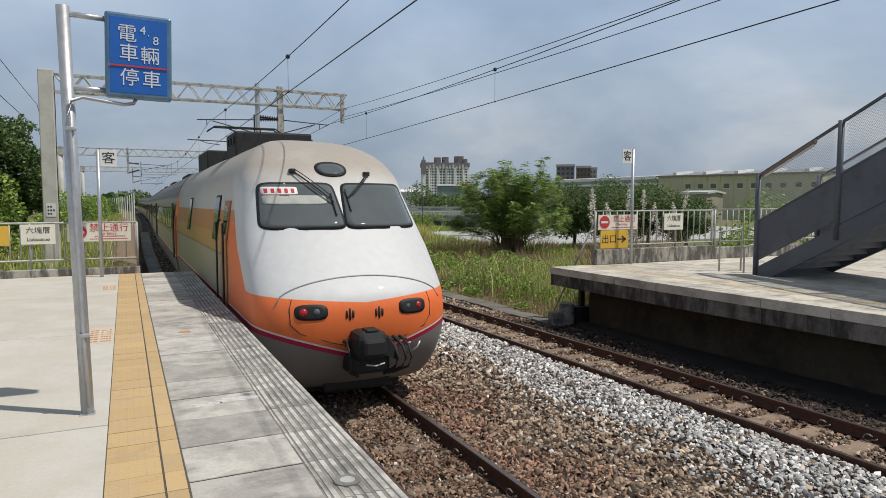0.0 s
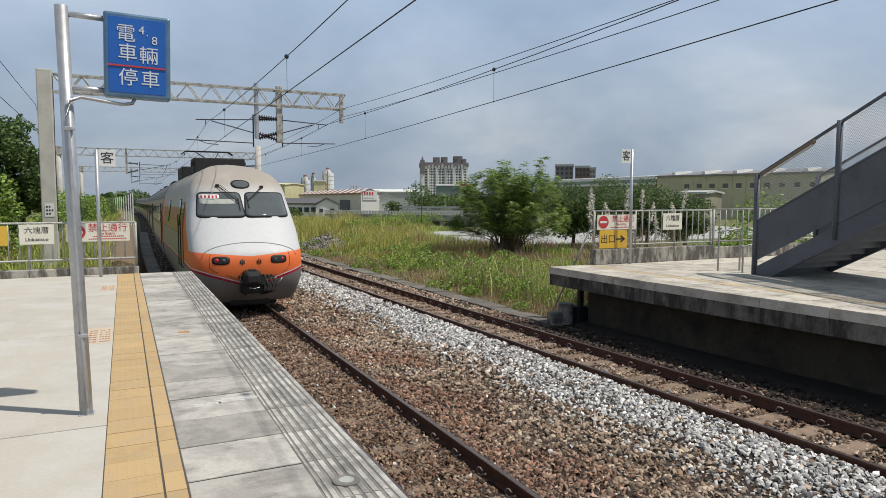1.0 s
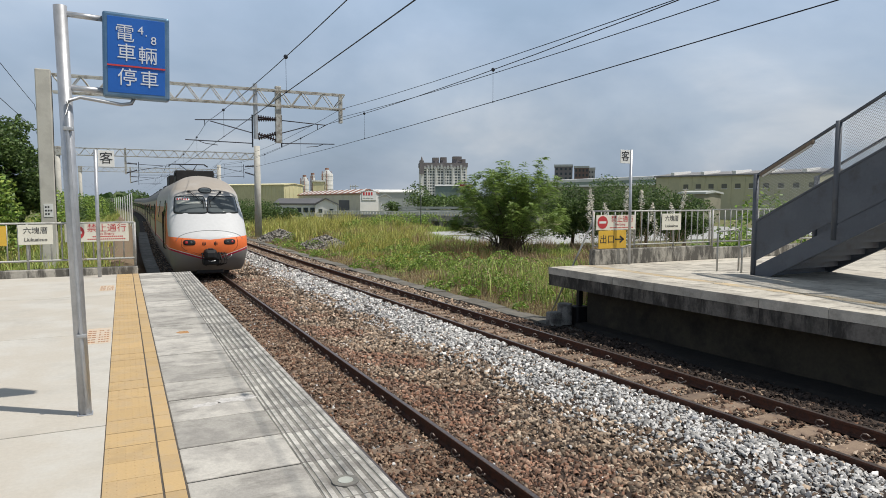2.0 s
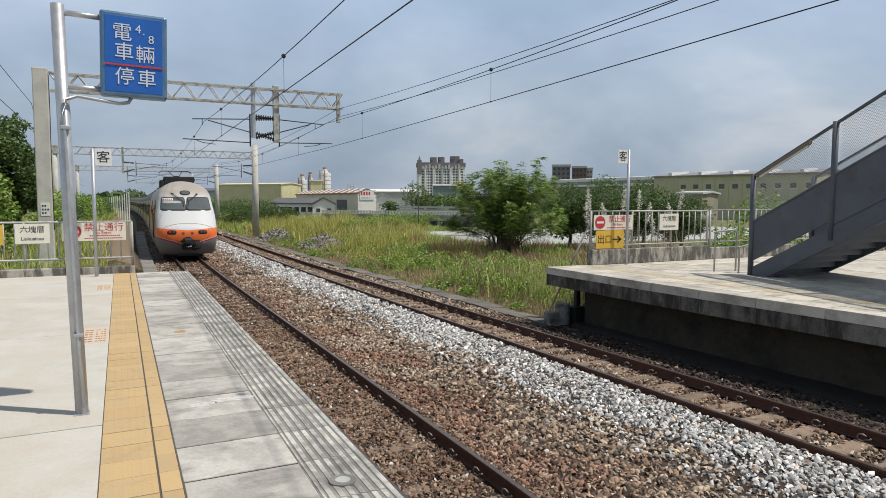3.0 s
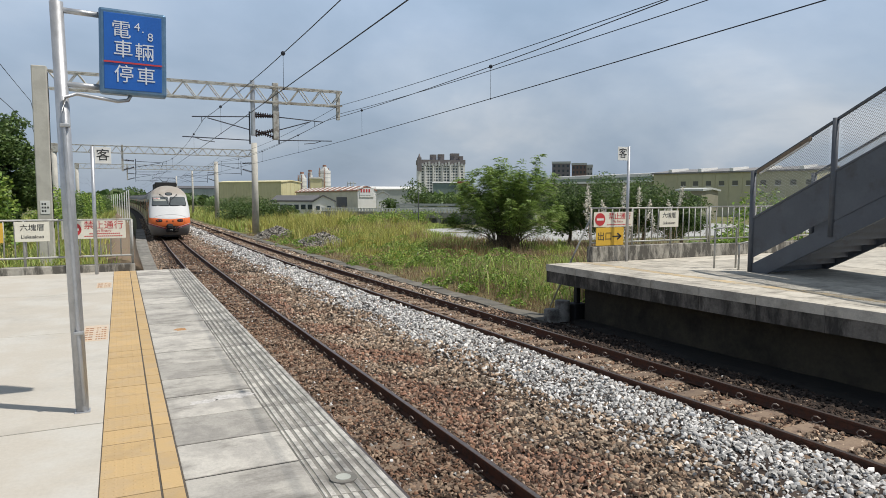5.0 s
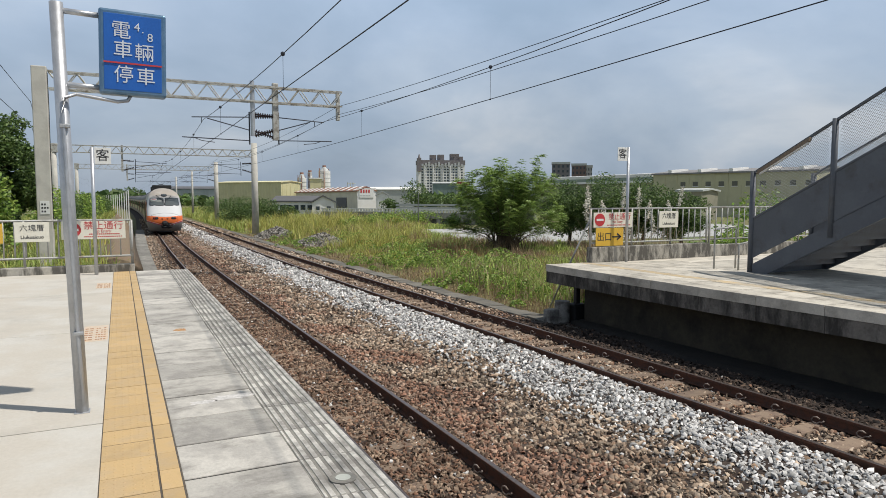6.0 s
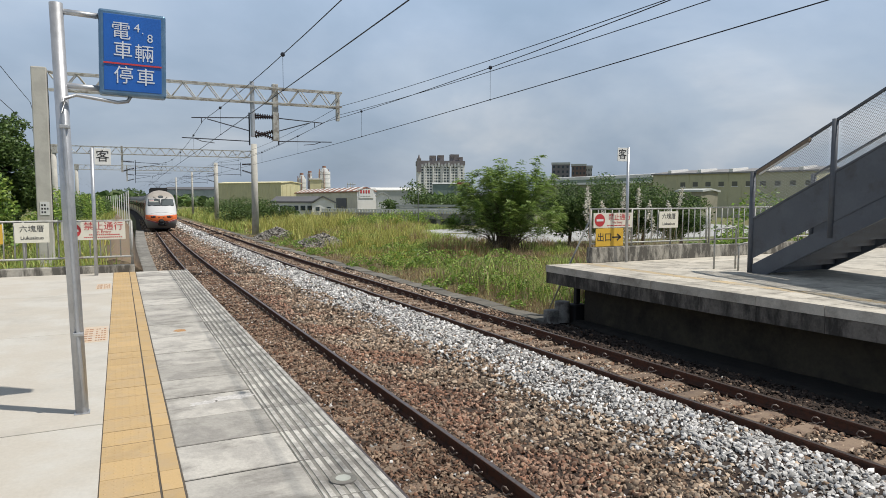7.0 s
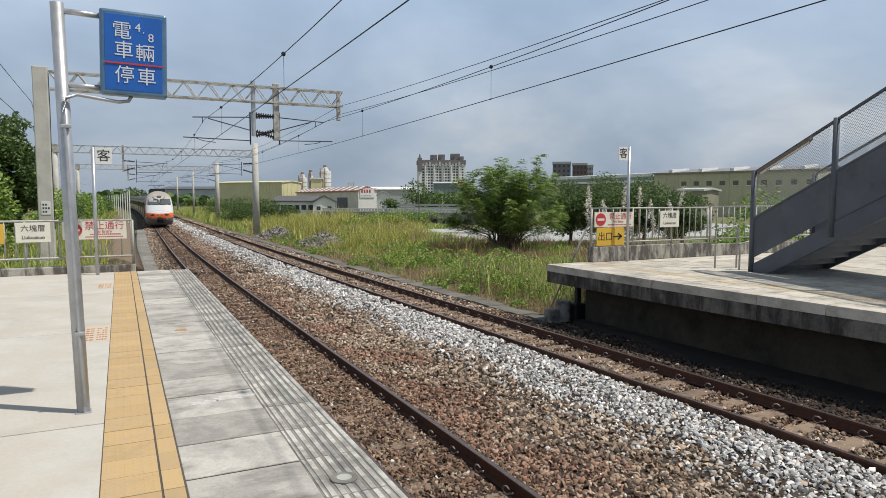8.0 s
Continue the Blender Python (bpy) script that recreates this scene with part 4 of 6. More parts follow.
def pantograph():
    """A raised single-arm collector on its base frame."""
    bm = bmesh.new()
    for s in (-1, 1):
        tube(bm, [(s * 0.5, -0.8, 0.05), (s * 0.5, 0.8, 0.05)], 0.025, 6)
        tube(bm, [(s * 0.42, 0.7, 0.08), (s * 0.16, -0.75, 0.50)], 0.026, 6)
        tube(bm, [(s * 0.14, -0.75, 0.50), (s * 0.42, 0.45, 0.84)], 0.02, 6)
        for y in (-0.7, 0.7):
            tube(bm, [(s * 0.5, y, -0.05), (s * 0.5, y, 0.06)], 0.05, 8)
    for y in (0.32, 0.58):
        tube(bm, [(-0.95, y, 0.74), (-0.78, y, 0.86), (0.78, y, 0.86), (0.95, y, 0.74)], 0.022, 6)
    tube(bm, [(-0.16, -0.75, 0.50), (0.16, -0.75, 0.50)], 0.03, 6)
    for y in (-0.8, 0.8):
        tube(bm, [(-0.5, y, 0.05), (0.5, y, 0.05)], 0.025, 6)
    return bm


COACH_L, GAP = 19.6, 0.5


def build_coaches(n):
    t = thing("coach", "brown and cream passenger coach with dark windows behind the locomotive", "railway coach", "coaches of the train")
    liv = paint("coach_livery", "coach")
    bm = bmesh.new()
    prism(bm, section(), 0, COACH_L)
    part("body", bm, liv, t)
    windows_side(t, [2.9 + 1.55 * k for k in range(10)], 1.1, 1.95, 2.65, SIDEG)
    for s in (-1, 1):
        for y in (1.0, COACH_L - 1.0):
            d = part("door", box(bmesh.new(), -0.02, -0.4, 0, 0.012, 0.4, 1.9, 0.008), DKM, t, "dark recessed door")
            d.matrix_basis = pose(s * 1.445, y, 0.95)
    for y in (3, 13):
        part("roof_unit", box(bmesh.new(), -0.8, y, 3.7, 0.8, y + 3, 3.98, 0.1), DKM, t, "dark air-conditioning unit")
    part("gangway", box(bmesh.new(), -0.65, -0.27, 0.95, 0.65, 0.0, 3.1, 0.04), BLK, t, "black rubber gangway")
    for y in (3.2, COACH_L - 3.2):
        bogie(t, y, WHEELS, BOGIE)
    return [t] + [copy_thing(t, pose(0, 0, 0)) for _ in range(n - 1)]


LOCO = build_locomotive()
COACHES = build_coaches(9)


def ride(y, length):
    """The pose of a vehicle whose near end stands at y on the near track."""
    a, b = y + 0.18 * length, y + 0.82 * length
    turn = math.atan2(line_1(b) - line_1(a), b - a)
    x = line_1(a) - 0.18 * length * math.tan(turn)
    dip = (fall(b) - fall(a)) / (b - a)
    return pose(x, y, ZR + fall(a) - 0.18 * length * dip, math.degrees(math.atan(dip)), 0, -math.degrees(turn))


# ---- signs and fence of the near platform ----
def build_stop_sign():
    t = thing("stop_sign", "blue stopping-position sign on a galvanised pole on the platform", "sign", at=pose(-0.312, 5.80, 0))
    bm = tube(bmesh.new(), [(0, 0, 0), (-0.035, 0, 1.6), (-0.062, 0, 3.13)], 0.047, 20)
    part("pole", bm, POLEG, t, "galvanised steel pole", True)
    bm = box(bmesh.new(), -0.055, -0.055, 0, 0.055, 0.055, 0.008, 0.003)
    part("base_plate", bm, POLEG, t)
    for z in (3.075, 2.53):
        part("arm", tube(bmesh.new(), [(-0.06, 0, z), (0.24, 0, z - 0.01)], 0.022, 12), POLEG, t, "", True)
    bm = bmesh.new()
    tube(bm, [(0.02, -0.055, 0.06), (-0.0, -0.062, 0.5), (-0.03, -0.066, 1.6), (-0.045, -0.068, 2.30), (-0.03, -0.066, 2.42), (0.05, -0.05, 2.455), (0.33, -0.02, 2.42), (0.40, 0.0, 2.435), (0.43, 0.0, 2.49)], 0.014, 8)
    part("conduit", bm, POLEG, t, "thin grey conduit", True)
    for x, z in ((-0.012, 0.62), (-0.045, 2.2)):
        part("clamp", box(bmesh.new(), x - 0.025, -0.085, z, x + 0.045, -0.04, z + 0.028, 0.006), STEEL, t)
    fr = part("board", box(bmesh.new(), -0.237, -0.06, -0.322, 0.237, 0.06, 0.322, 0.018), BLUEF, t, "blue sign box")
    fr.matrix_basis = pose(0.448, 0, 2.792, 0, 1.2, 0)
    part("face", box(bmesh.new(), -0.203, -0.063, -0.288, 0.203, -0.05, 0.288, 0.003), BLUE, fr, "blue sign face")
    for s, x, z, size in (("\u96fb", -0.082, 0.158, 0.142), ("4", 0.030, 0.198, 0.088), (".", 0.070, 0.185, 0.08), ("8", 0.122, 0.128, 0.088), ("\u8eca", -0.070, 0.012, 0.142), ("\u8f1b", 0.080, 0.002, 0.142), ("\u505c", -0.066, -0.176, 0.142), ("\u8eca", 0.090, -0.180, 0.142)):
        words(s, size, PRINTW, fr, pose(x, -0.0655, z) @ FACE, bold=0.0)
    part("red_line", box(bmesh.new(), -0.205, -0.070, -0.088, 0.205, -0.066, -0.076), REDP, fr)


def no_entry(t, cx, cz, r, y):
    bm = bmesh.new()
    tube(bm, [(cx, y, cz), (cx, y - 0.006, cz)], r, 28)
    d = part("no_entry_disc", bm, REDP, t)
    part("white_bar", box(bmesh.new(), cx - r * 0.68, y - 0.010, cz - r * 0.17, cx + r * 0.68, y - 0.005, cz + r * 0.17), WHITE, d)


def fine_print(t, x0, x1, z, y, h, material, n):
    bm = bmesh.new()
    w = (x1 - x0) / n
    for k in range(n):
        box(bm, x0 + k * w, y - 0.016, z, x0 + (k + 0.7) * w, y - 0.013, z + h)
    part("fine_print", bm, material, t, "line of small print")


def railing(t, x0, x1, y, zb, zlow, ztop, step, posts, r=0.024):
    part("top_rail", tube(bmesh.new(), [(x0, y, ztop), (x1, y, ztop)], r, 8), RAILP, t, "", True)
    part("bottom_rail", tube(bmesh.new(), [(x0, y, zlow), (x1, y, zlow)], r, 8), RAILP, t, "", True)
    n = int((x1 - x0) / step)
    bal = mesh_of("baluster", tube(bmesh.new(), [(0, 0, zlow), (0, 0, ztop)], r * 0.7, 6), RAILP, True)
    for k in range(n + 1):
        part("baluster", bal, RAILP, t).matrix_basis = pose(x0 + 0.03 + (x1 - x0 - 0.06) * k / n, y, 0)
    post = mesh_of("post", tube(bmesh.new(), [(0, 0, zb), (0, 0, ztop)], r * 1.15, 8), RAILP, True)
    for x in posts:
        part("post", post, RAILP, t).matrix_basis = pose(x, y, 0)


def build_near_fence():
    t = thing("fence", "grey tubular railing across the platform's end with notices", "fence", "platform railings")
    y = END + 0.10
    railing(t, -9.0, 0.235, y, 0.16, 0.355, 1.17, 0.205, (-8, -6, -4, -1.87, 0.235))
    s = solid("station_sign", box(bmesh.new(), -2.03, y - 0.06, 0.715, -1.385, y - 0.045, 1.145, 0.004), CREAMS, "cream station name board on the railing", "sign", "notices")
    words("\u516d\u584a\u539d", 0.155, BLACK, s, pose(-1.705, y - 0.0625, 1.01) @ FACE, bold=0.0)
    words("Liukuaicuo", 0.10, BLACK, s, pose(-1.705, y - 0.0625, 0.82) @ FACE, bold=0.001)
    s = thing("no_entry_sign", "white no-entry notice with red lettering on the railing", "sign", "notices")
    b = part("board", box(bmesh.new(), -1.16, y - 0.06, 0.75, 0.11, y - 0.045, 1.155, 0.004), CREAMS, s)
    no_entry(s, -0.93, 0.96, 0.155, y - 0.062)
    words("\u7981\u6b62\u901a\u884c", 0.20, REDP, b, pose(-0.33, y - 0.0625, 1.045) @ FACE, bold=0.0)
    words("No Entry", 0.095, REDP, b, pose(-0.36, y - 0.0625, 0.925) @ FACE)
    fine_print(b, -0.62, 0.0, 0.85, y - 0.047, 0.025, REDP, 16)
    fine_print(b, -0.72, 0.05, 0.795, y - 0.047, 0.022, REDP, 20)
    s = solid("yellow_notice", box(bmesh.new(), -2.75, y - 0.06, 0.70, -2.24, y - 0.045, 1.12, 0.004), YELS, "yellow notice on the railing", "sign", "notices")


def build_ke_sign(x, y, top, label, side):
    t = thing("marker_sign", label, "sign", "stopping markers", at=pose(x, y, 0))
    part("pole", tube(bmesh.new(), [(0, 0, 0), (0, 0, top)], 0.038, 14), POLEG, t, "", True)
    b = part("board", box(bmesh.new(), side * 0.205 - 0.16, -0.012, top - 0.36, side * 0.205 + 0.16, 0.0, top - 0.01, 0.004), WHITE, t, "white square board")
    words("\u5ba2", 0.27, BLACK, b, pose(side * 0.205, -0.0145, top - 0.19) @ FACE, bold=0.0008)
    return t


# ---- the far platform with its stair ----
EDGE = lambda y: 9.66 + max(0.0, 13.8 - y) ** 2 * 0.0052  # the far platform's edge


def build_far_platform():
    t = thing("platform", "weathered far platform with slab paving, dark undercroft and yellow strip", "platform", "platforms", "structure")
    ys = np.linspace(13.8, -8, 23)
    bm = bmesh.new()
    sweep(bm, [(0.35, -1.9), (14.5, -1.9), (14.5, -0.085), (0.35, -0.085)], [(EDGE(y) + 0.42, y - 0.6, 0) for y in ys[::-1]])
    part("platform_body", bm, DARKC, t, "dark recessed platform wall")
    def slab(nm, m, a, b, y0, y1, z0, i):
        bm = bmesh.new()
        prism(bm, [(EDGE(y1) + a, y1 - 0.005), (EDGE(y1) + b, y1 - 0.005), (EDGE(y0) + b, y0 + 0.005), (EDGE(y0) + a, y0 + 0.005)], z0, 0.002 * math.sin(i * 3 + a * 7), "z")
        part(nm, bm, m, t)
    for i in range(36):
        y1, y0 = 13.8 - i * 0.6, 13.8 - (i + 1) * 0.6
        for a, b, m, nm in ((0.45, 1.0, OPPT, "paver"), (1.01, 1.30, FADED, "tactile_paver"), (1.31, 1.9, OPPT, "paver"), (1.91, 2.5, OPPT, "paver"), (2.51, 3.1, OPPT, "paver"), (3.11, 3.7, OPPT, "paver")):
            slab(nm, m, a, b, y0, y1, -0.08, i)
    for i in range(18):
        y1, y0 = 13.8 - i * 1.2, 13.8 - (i + 1) * 1.2
        slab("edge_paver", OPPT, 0.0, 0.44, y0, y1, -0.17, i)
        for a, b in ((3.71, 6.2), (6.21, 9.6), (9.61, 15.0)):
            slab("paver", OPPT, a, b, y0, y1, -0.08, i)
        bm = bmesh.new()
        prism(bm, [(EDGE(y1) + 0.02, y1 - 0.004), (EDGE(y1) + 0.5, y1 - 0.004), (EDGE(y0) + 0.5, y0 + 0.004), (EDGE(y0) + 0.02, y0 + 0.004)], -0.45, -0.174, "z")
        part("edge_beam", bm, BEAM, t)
    bm = bmesh.new()
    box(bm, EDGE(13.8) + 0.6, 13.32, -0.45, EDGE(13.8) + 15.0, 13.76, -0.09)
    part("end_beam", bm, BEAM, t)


def build_foot_shade():
    """Near-black sheet along the far platform's wall foot, standing in for deep shade."""
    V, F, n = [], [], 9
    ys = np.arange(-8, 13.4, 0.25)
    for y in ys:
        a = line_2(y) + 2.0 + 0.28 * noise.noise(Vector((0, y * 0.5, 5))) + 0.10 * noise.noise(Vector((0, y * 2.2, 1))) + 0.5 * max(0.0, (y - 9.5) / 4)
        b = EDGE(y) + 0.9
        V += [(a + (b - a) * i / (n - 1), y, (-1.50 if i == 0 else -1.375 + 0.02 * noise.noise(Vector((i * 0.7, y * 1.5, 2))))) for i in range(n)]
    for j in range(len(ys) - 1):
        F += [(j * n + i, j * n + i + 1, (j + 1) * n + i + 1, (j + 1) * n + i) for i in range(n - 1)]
    solid("silt_bed", tri_mesh("silt_bed", V, F, FOOTSHADE, True), FOOTSHADE, "near-black strip standing in for shade at the far platform's foot", "silt", kind="structure")


def build_under_platform():
    bm = tube(bmesh.new(), [(0, 0, 0), (0, 0, 0.52)], 0.19, 20)
    solid("concrete_drum", bm, DRUM, "grey concrete drum under the platform's corner", "drum", at=pose(10.0, 13.55, -1.44), smooth=False)
    t = thing("signal_stand", "black cast signal stand under the platform's corner", "signal stand", at=pose(10.42, 13.5, -1.5))
    part("foot", box(bmesh.new(), -0.2, -0.18, 0, 0.2, 0.18, 0.5, 0.04), BLK, t)
    part("stem", box(bmesh.new(), -0.06, -0.06, 0.5, 0.06, 0.06, 0.98, 0.01), BLK, t)
    bm = box(bmesh.new(), -0.16, -0.15, 0, 0.16, 0.15, 0.38, 0.03)
    solid("concrete_block", bm, DRUM, "small stained concrete block beside the drum", "block", at=pose(9.72, 13.6, -1.5))


def build_far_fence():
    bm = bmesh.new()
    box(bm, 10.98, 13.62, -0.004, 15.22, 13.86, 0.40, 0.02)
    box(bm, 15.22, 13.64, -0.004, 24.6, 13.86, 0.34, 0.02)
    box(bm, 24.4, 3.0, -0.004, 24.6, 13.64, 0.5, 0.02)
    solid("far_end_wall", bm, STAIN, "low stained concrete wall at the far platform's end", "low wall", kind="structure")
    t = thing("fence", "grey tubular railing on a low concrete wall at the far platform", "fence", "platform railings", at=pose(0, 0, 0))
    y = 13.74
    railing(t, 11.0, 15.2, y, 0.38, 0.50, 1.40, 0.23, (11.0, 12.4, 13.8, 15.2), 0.022)
    part("brace", tube(bmesh.new(), [(11.02, 13.80, 1.10), (10.6, 15.0, -1.45)], 0.024, 8), RAILP, t, "slanting grey brace", True)
    t = thing("fence", "grey tubular railing running on behind the stair", "fence", "platform railings")
    railing(t, 15.3, 24.5, y, 0.32, 0.50, 1.42, 0.23, (15.3, 17.2, 19.2, 21.2, 23.2, 24.5), 0.022)
    s = thing("no_entry_sign", "white no-entry notice with red lettering on the far railing", "sign", "notices")
    b = part("board", box(bmesh.new(), 11.06, y - 0.06, 0.91, 12.36, y - 0.045, 1.30, 0.004), CREAMS, s)
    no_entry(s, 11.26, 1.11, 0.165, y - 0.062)
    words("\u7981\u6b62\u901a\u884c", 0.19, REDP, b, pose(11.92, y - 0.0625, 1.18) @ FACE, bold=0.0)
    words("No Entry", 0.09, REDP, b, pose(11.85, y - 0.0625, 1.05) @ FACE)
    fine_print(b, 11.5, 12.3, 0.955, y - 0.047, 0.025, REDP, 18)
    s = thing("exit_sign", "yellow exit sign with black lettering and an arrow", "sign", "notices")
    b = part("board", box(bmesh.new(), 11.14, y - 0.06, 0.42, 12.06, y - 0.045, 0.895, 0.004), YELS, s)
    words("\u51fa\u53e3", 0.25, BLACK, b, pose(11.42, y - 0.0625, 0.65) @ FACE, bold=0.0)
    bm = bmesh.new()
    box(bm, 11.68, y - 0.066, 0.64, 11.98, y - 0.061, 0.675)
    prism(bm, [(11.99, 0.657), (11.86, 0.56), (11.83, 0.59), (11.925, 0.657), (11.83, 0.725), (11.86, 0.755)], y - 0.066, y - 0.061)
    part("arrow", bm, BLACK, b)
    s = solid("station_sign", box(bmesh.new(), 13.32, y - 0.06, 0.87, 14.02, y - 0.045, 1.32, 0.004), CREAMS, "cream station name board on the far railing", "sign", "notices")
    words("\u516d\u584a\u539d", 0.17, BLACK, s, pose(13.67, y - 0.0625, 1.18) @ FACE, bold=0.0)
    words("Liukuaicuo", 0.108, BLACK, s, pose(13.67, y - 0.0625, 0.98) @ FACE)


def build_stair():
    """Steel footbridge stair that climbs towards -y."""
    t = thing("stair", "grey painted steel footbridge stair with solid parapet and wire mesh", "stair", at=pose(12.85, 10.35, 0, 0, 0, 2.0))
    k = 0.545  # rise per metre
    L, W = 8.0, 2.2
    def plate(x0, x1, lo0, hi0, y0, y1):
        bm = bmesh.new()
        return prism(bm, [(-y0, lo0 + k * y0), (-y1, lo0 + k * y1), (-y1, hi0 + k * y1), (-y0, hi0 + k * y0)], x0, x1, "x")
    for x in (0.0, W):
        part("stringer", plate(x - 0.02, x + 0.02, -0.22, 0.16, 0.07, L), STAIRG, t)
        bm = plate(x - 0.035, x + 0.035, -0.24, -0.215, 0.07, L)
        part("stringer_flange", bm, STAIRG, t)
        y = 0.05
        for a, b in ((0.05, 1.78), (1.86, 3.9), (3.98, 6.0), (6.08, 8.0)):
            part("parapet_panel", plate(x - 0.012, x + 0.012, 0.30 if a < 1 else 0.20, 1.19, a, b), STAIRG, t, "grey sheet steel panel")
            part("panel_rail", plate(x - 0.03, x + 0.03, 1.18, 1.22, a, b), STAIRG, t)
            part("top_rail", plate(x - 0.035, x + 0.035, 2.21, 2.26, a, b), STAIRG, t)
            bm = bmesh.new()
            n = int((b - a) / 0.062)
            wide, high = b - a, 1.0
            for i in range(-int(n * high / wide) - 1, n + int(n * high / wide) + 2):
                for sg in (-1, 1):  # two sets of slanting wires
                    u0 = a + wide * i / n
                    pts = [(u0 + sg * high * f, 1.2 + high * f) for f in np.linspace(0, 1, 9)]
                    pts = [(u, z) for u, z in pts if a <= u <= b]
                    if len(pts) > 1:
                        tube(bm, [(x, -u, z + k * u) for u, z in (pts[0], pts[-1])], 0.0034, 4)
            part("wire_mesh", bm, STEEL, t, "galvanised wire mesh infill")
        for yp in (0.0, 1.82, 3.94, 6.04):
            bm = tube(bmesh.new(), [(x, -yp, -0.005 if yp == 0 else -0.1 + k * yp), (x, -yp, 2.28 + k * yp)], 0.06, 14)
            part("post", bm, STAIRG, t, "round steel post", True)
    n = int(L / 0.30)
    bm = bmesh.new()
    tread = mesh_of("tread", box(bmesh.new(), 0.03, -0.15, -0.06, W - 0.03, 0.15, 0.0, 0.004), STAIRG)
    riser = mesh_of("riser", box(bmesh.new(), 0.03, -0.012, -0.17, W - 0.03, 0.0, 0.0), STAIRG)
    bm.free()
    for i in range(n):
        y = 0.45 + 0.30 * i
        part("tread", tread, STAIRG, t).matrix_basis = pose(0, -y, k * (y - 0.15) + 0.06)
        part("riser", riser, STAIRG, t).matrix_basis = pose(0, -y + 0.15, k * (y - 0.15) + 0.0)
    lamp = thing("tube_light", "long unlit tube light fixed to the stair's mesh", "lamp", at=pose(12.80, 10.35, 0, 0, 0, 2.0))
    bm = bmesh.new()
    prism(bm, [(-0.2, 2.10 + k * 0.2), (-1.38, 2.10 + k * 1.38), (-1.38, 2.18 + k * 1.38), (-0.2, 2.18 + k * 0.2)], -0.10, -0.02, "x")
    part("housing", bm, mat("lamp_housing", (0.20, 0.15, 0.105), 0.6), lamp)
    part("diffuser", prism(bmesh.new(), [(-0.24, 2.07 + k * 0.24), (-1.34, 2.07 + k * 1.34), (-1.34, 2.102 + k * 1.34), (-0.24, 2.102 + k * 0.24)], -0.09, -0.03, "x"), WHITE, lamp)


def build_hoops():
    for x, y, w, h in ((12.72, 11.25, 0.55, 0.95), (12.95, 10.75, 0.35, 0.62)):
        bm = tube(bmesh.new(), [(0, 0, 0), (0, 0, h * 0.93), (0.05, 0, h), (w - 0.05, 0, h + 0.05), (w, 0, h), (w, 0, 0)], 0.022, 8)
        solid("handrail_hoop", bm, RAILP, "grey tubular handrail hoop at the stair's foot", "handrail", "handrail hoops", at=pose(x, y, 0, 0, 0, -18), smooth=True)


# ---- overhead line ----
def truss(t, x0, x1, z, depth=0.58, wide=0.36, step=0.42):
    for dz in (0, depth):
        for dy in (-wide / 2, wide / 2):
            part("chord", box(bmesh.new(), x0, dy - 0.028, z + dz - 0.028, x1, dy + 0.028, z + dz + 0.028), GANT, t)
    bm = bmesh.new()
    n = max(2, int((x1 - x0) / step))
    for i in range(n):
        a, b = x0 + (x1 - x0) * i / n, x0 + (x1 - x0) * (i + 1) / n
        za, zb = (z, z + depth) if i % 2 else (z + depth, z)
        for dy in (-wide / 2, wide / 2):
            tube(bm, [(a, dy, za), (b, dy, zb)], 0.02, 5)
        tube(bm, [(a, -wide / 2, z), (b, wide / 2, z)], 0.013, 4)
        tube(bm, [(a, -wide / 2, z + depth), (a, wide / 2, z + depth)], 0.013, 4)
    part("lattice", bm, GANT, t, "zigzag steel lattice")


def insulator(bm, p, q):
    p, q = Vector(p), Vector(q)
    n = 9
    tube(bm, [p, q], 0.03, 8)
    for i in range(n):
        c = p + (q - p) * (i + 0.5) / n
        d = (q - p).normalized() * 0.018
        tube(bm, [c - d, c + d], 0.085, 10)


def cantilever(t, x, side, reach, z):
    """Bracket from a drop post at x; side -1 or +1."""
    s = side
    for za, zc in ((0.88, 0.82), (0.06, 0.30)):
        bm = bmesh.new()
        insulator(bm, (x + s * 0.08, 0, z + za), (x + s * 0.88, 0, z + zc))
        part("insulator", bm, INSUL, t, "dark ribbed insulator")
    bm = bmesh.new()
    x1 = x + s * 1.0
    tube(bm, [(x1, 0, z - 0.25), (x1, 0, z + 1.0)], 0.028, 8)
    tube(bm, [(x1, 0, z + 0.80), (x + s * (reach + 0.25), 0, z + 0.70)], 0.02, 8)
    tube(bm, [(x1, 0, z + 0.30), (x + s * (reach - 0.3), 0, z + 0.68)], 0.02, 8)
    tube(bm, [(x1, 0, z - 0.10), (x + s * (reach + 0.6), 0, z - 0.05)], 0.019, 8)
    tube(bm, [(x + s * (reach - 0.1), 0, z + 0.70), (x + s * (reach - 0.1), 0, z + 0.5)], 0.014, 6)
    tube(bm, [(x + s * (reach + 0.2), 0, z - 0.05), (x + s * (reach - 0.1), 0, z - 0.16), (x + s * (reach - 0.55), 0, z - 0.21)], 0.016, 6)
    part("bracket", bm, WIRE, t, "dark steel bracket arms")


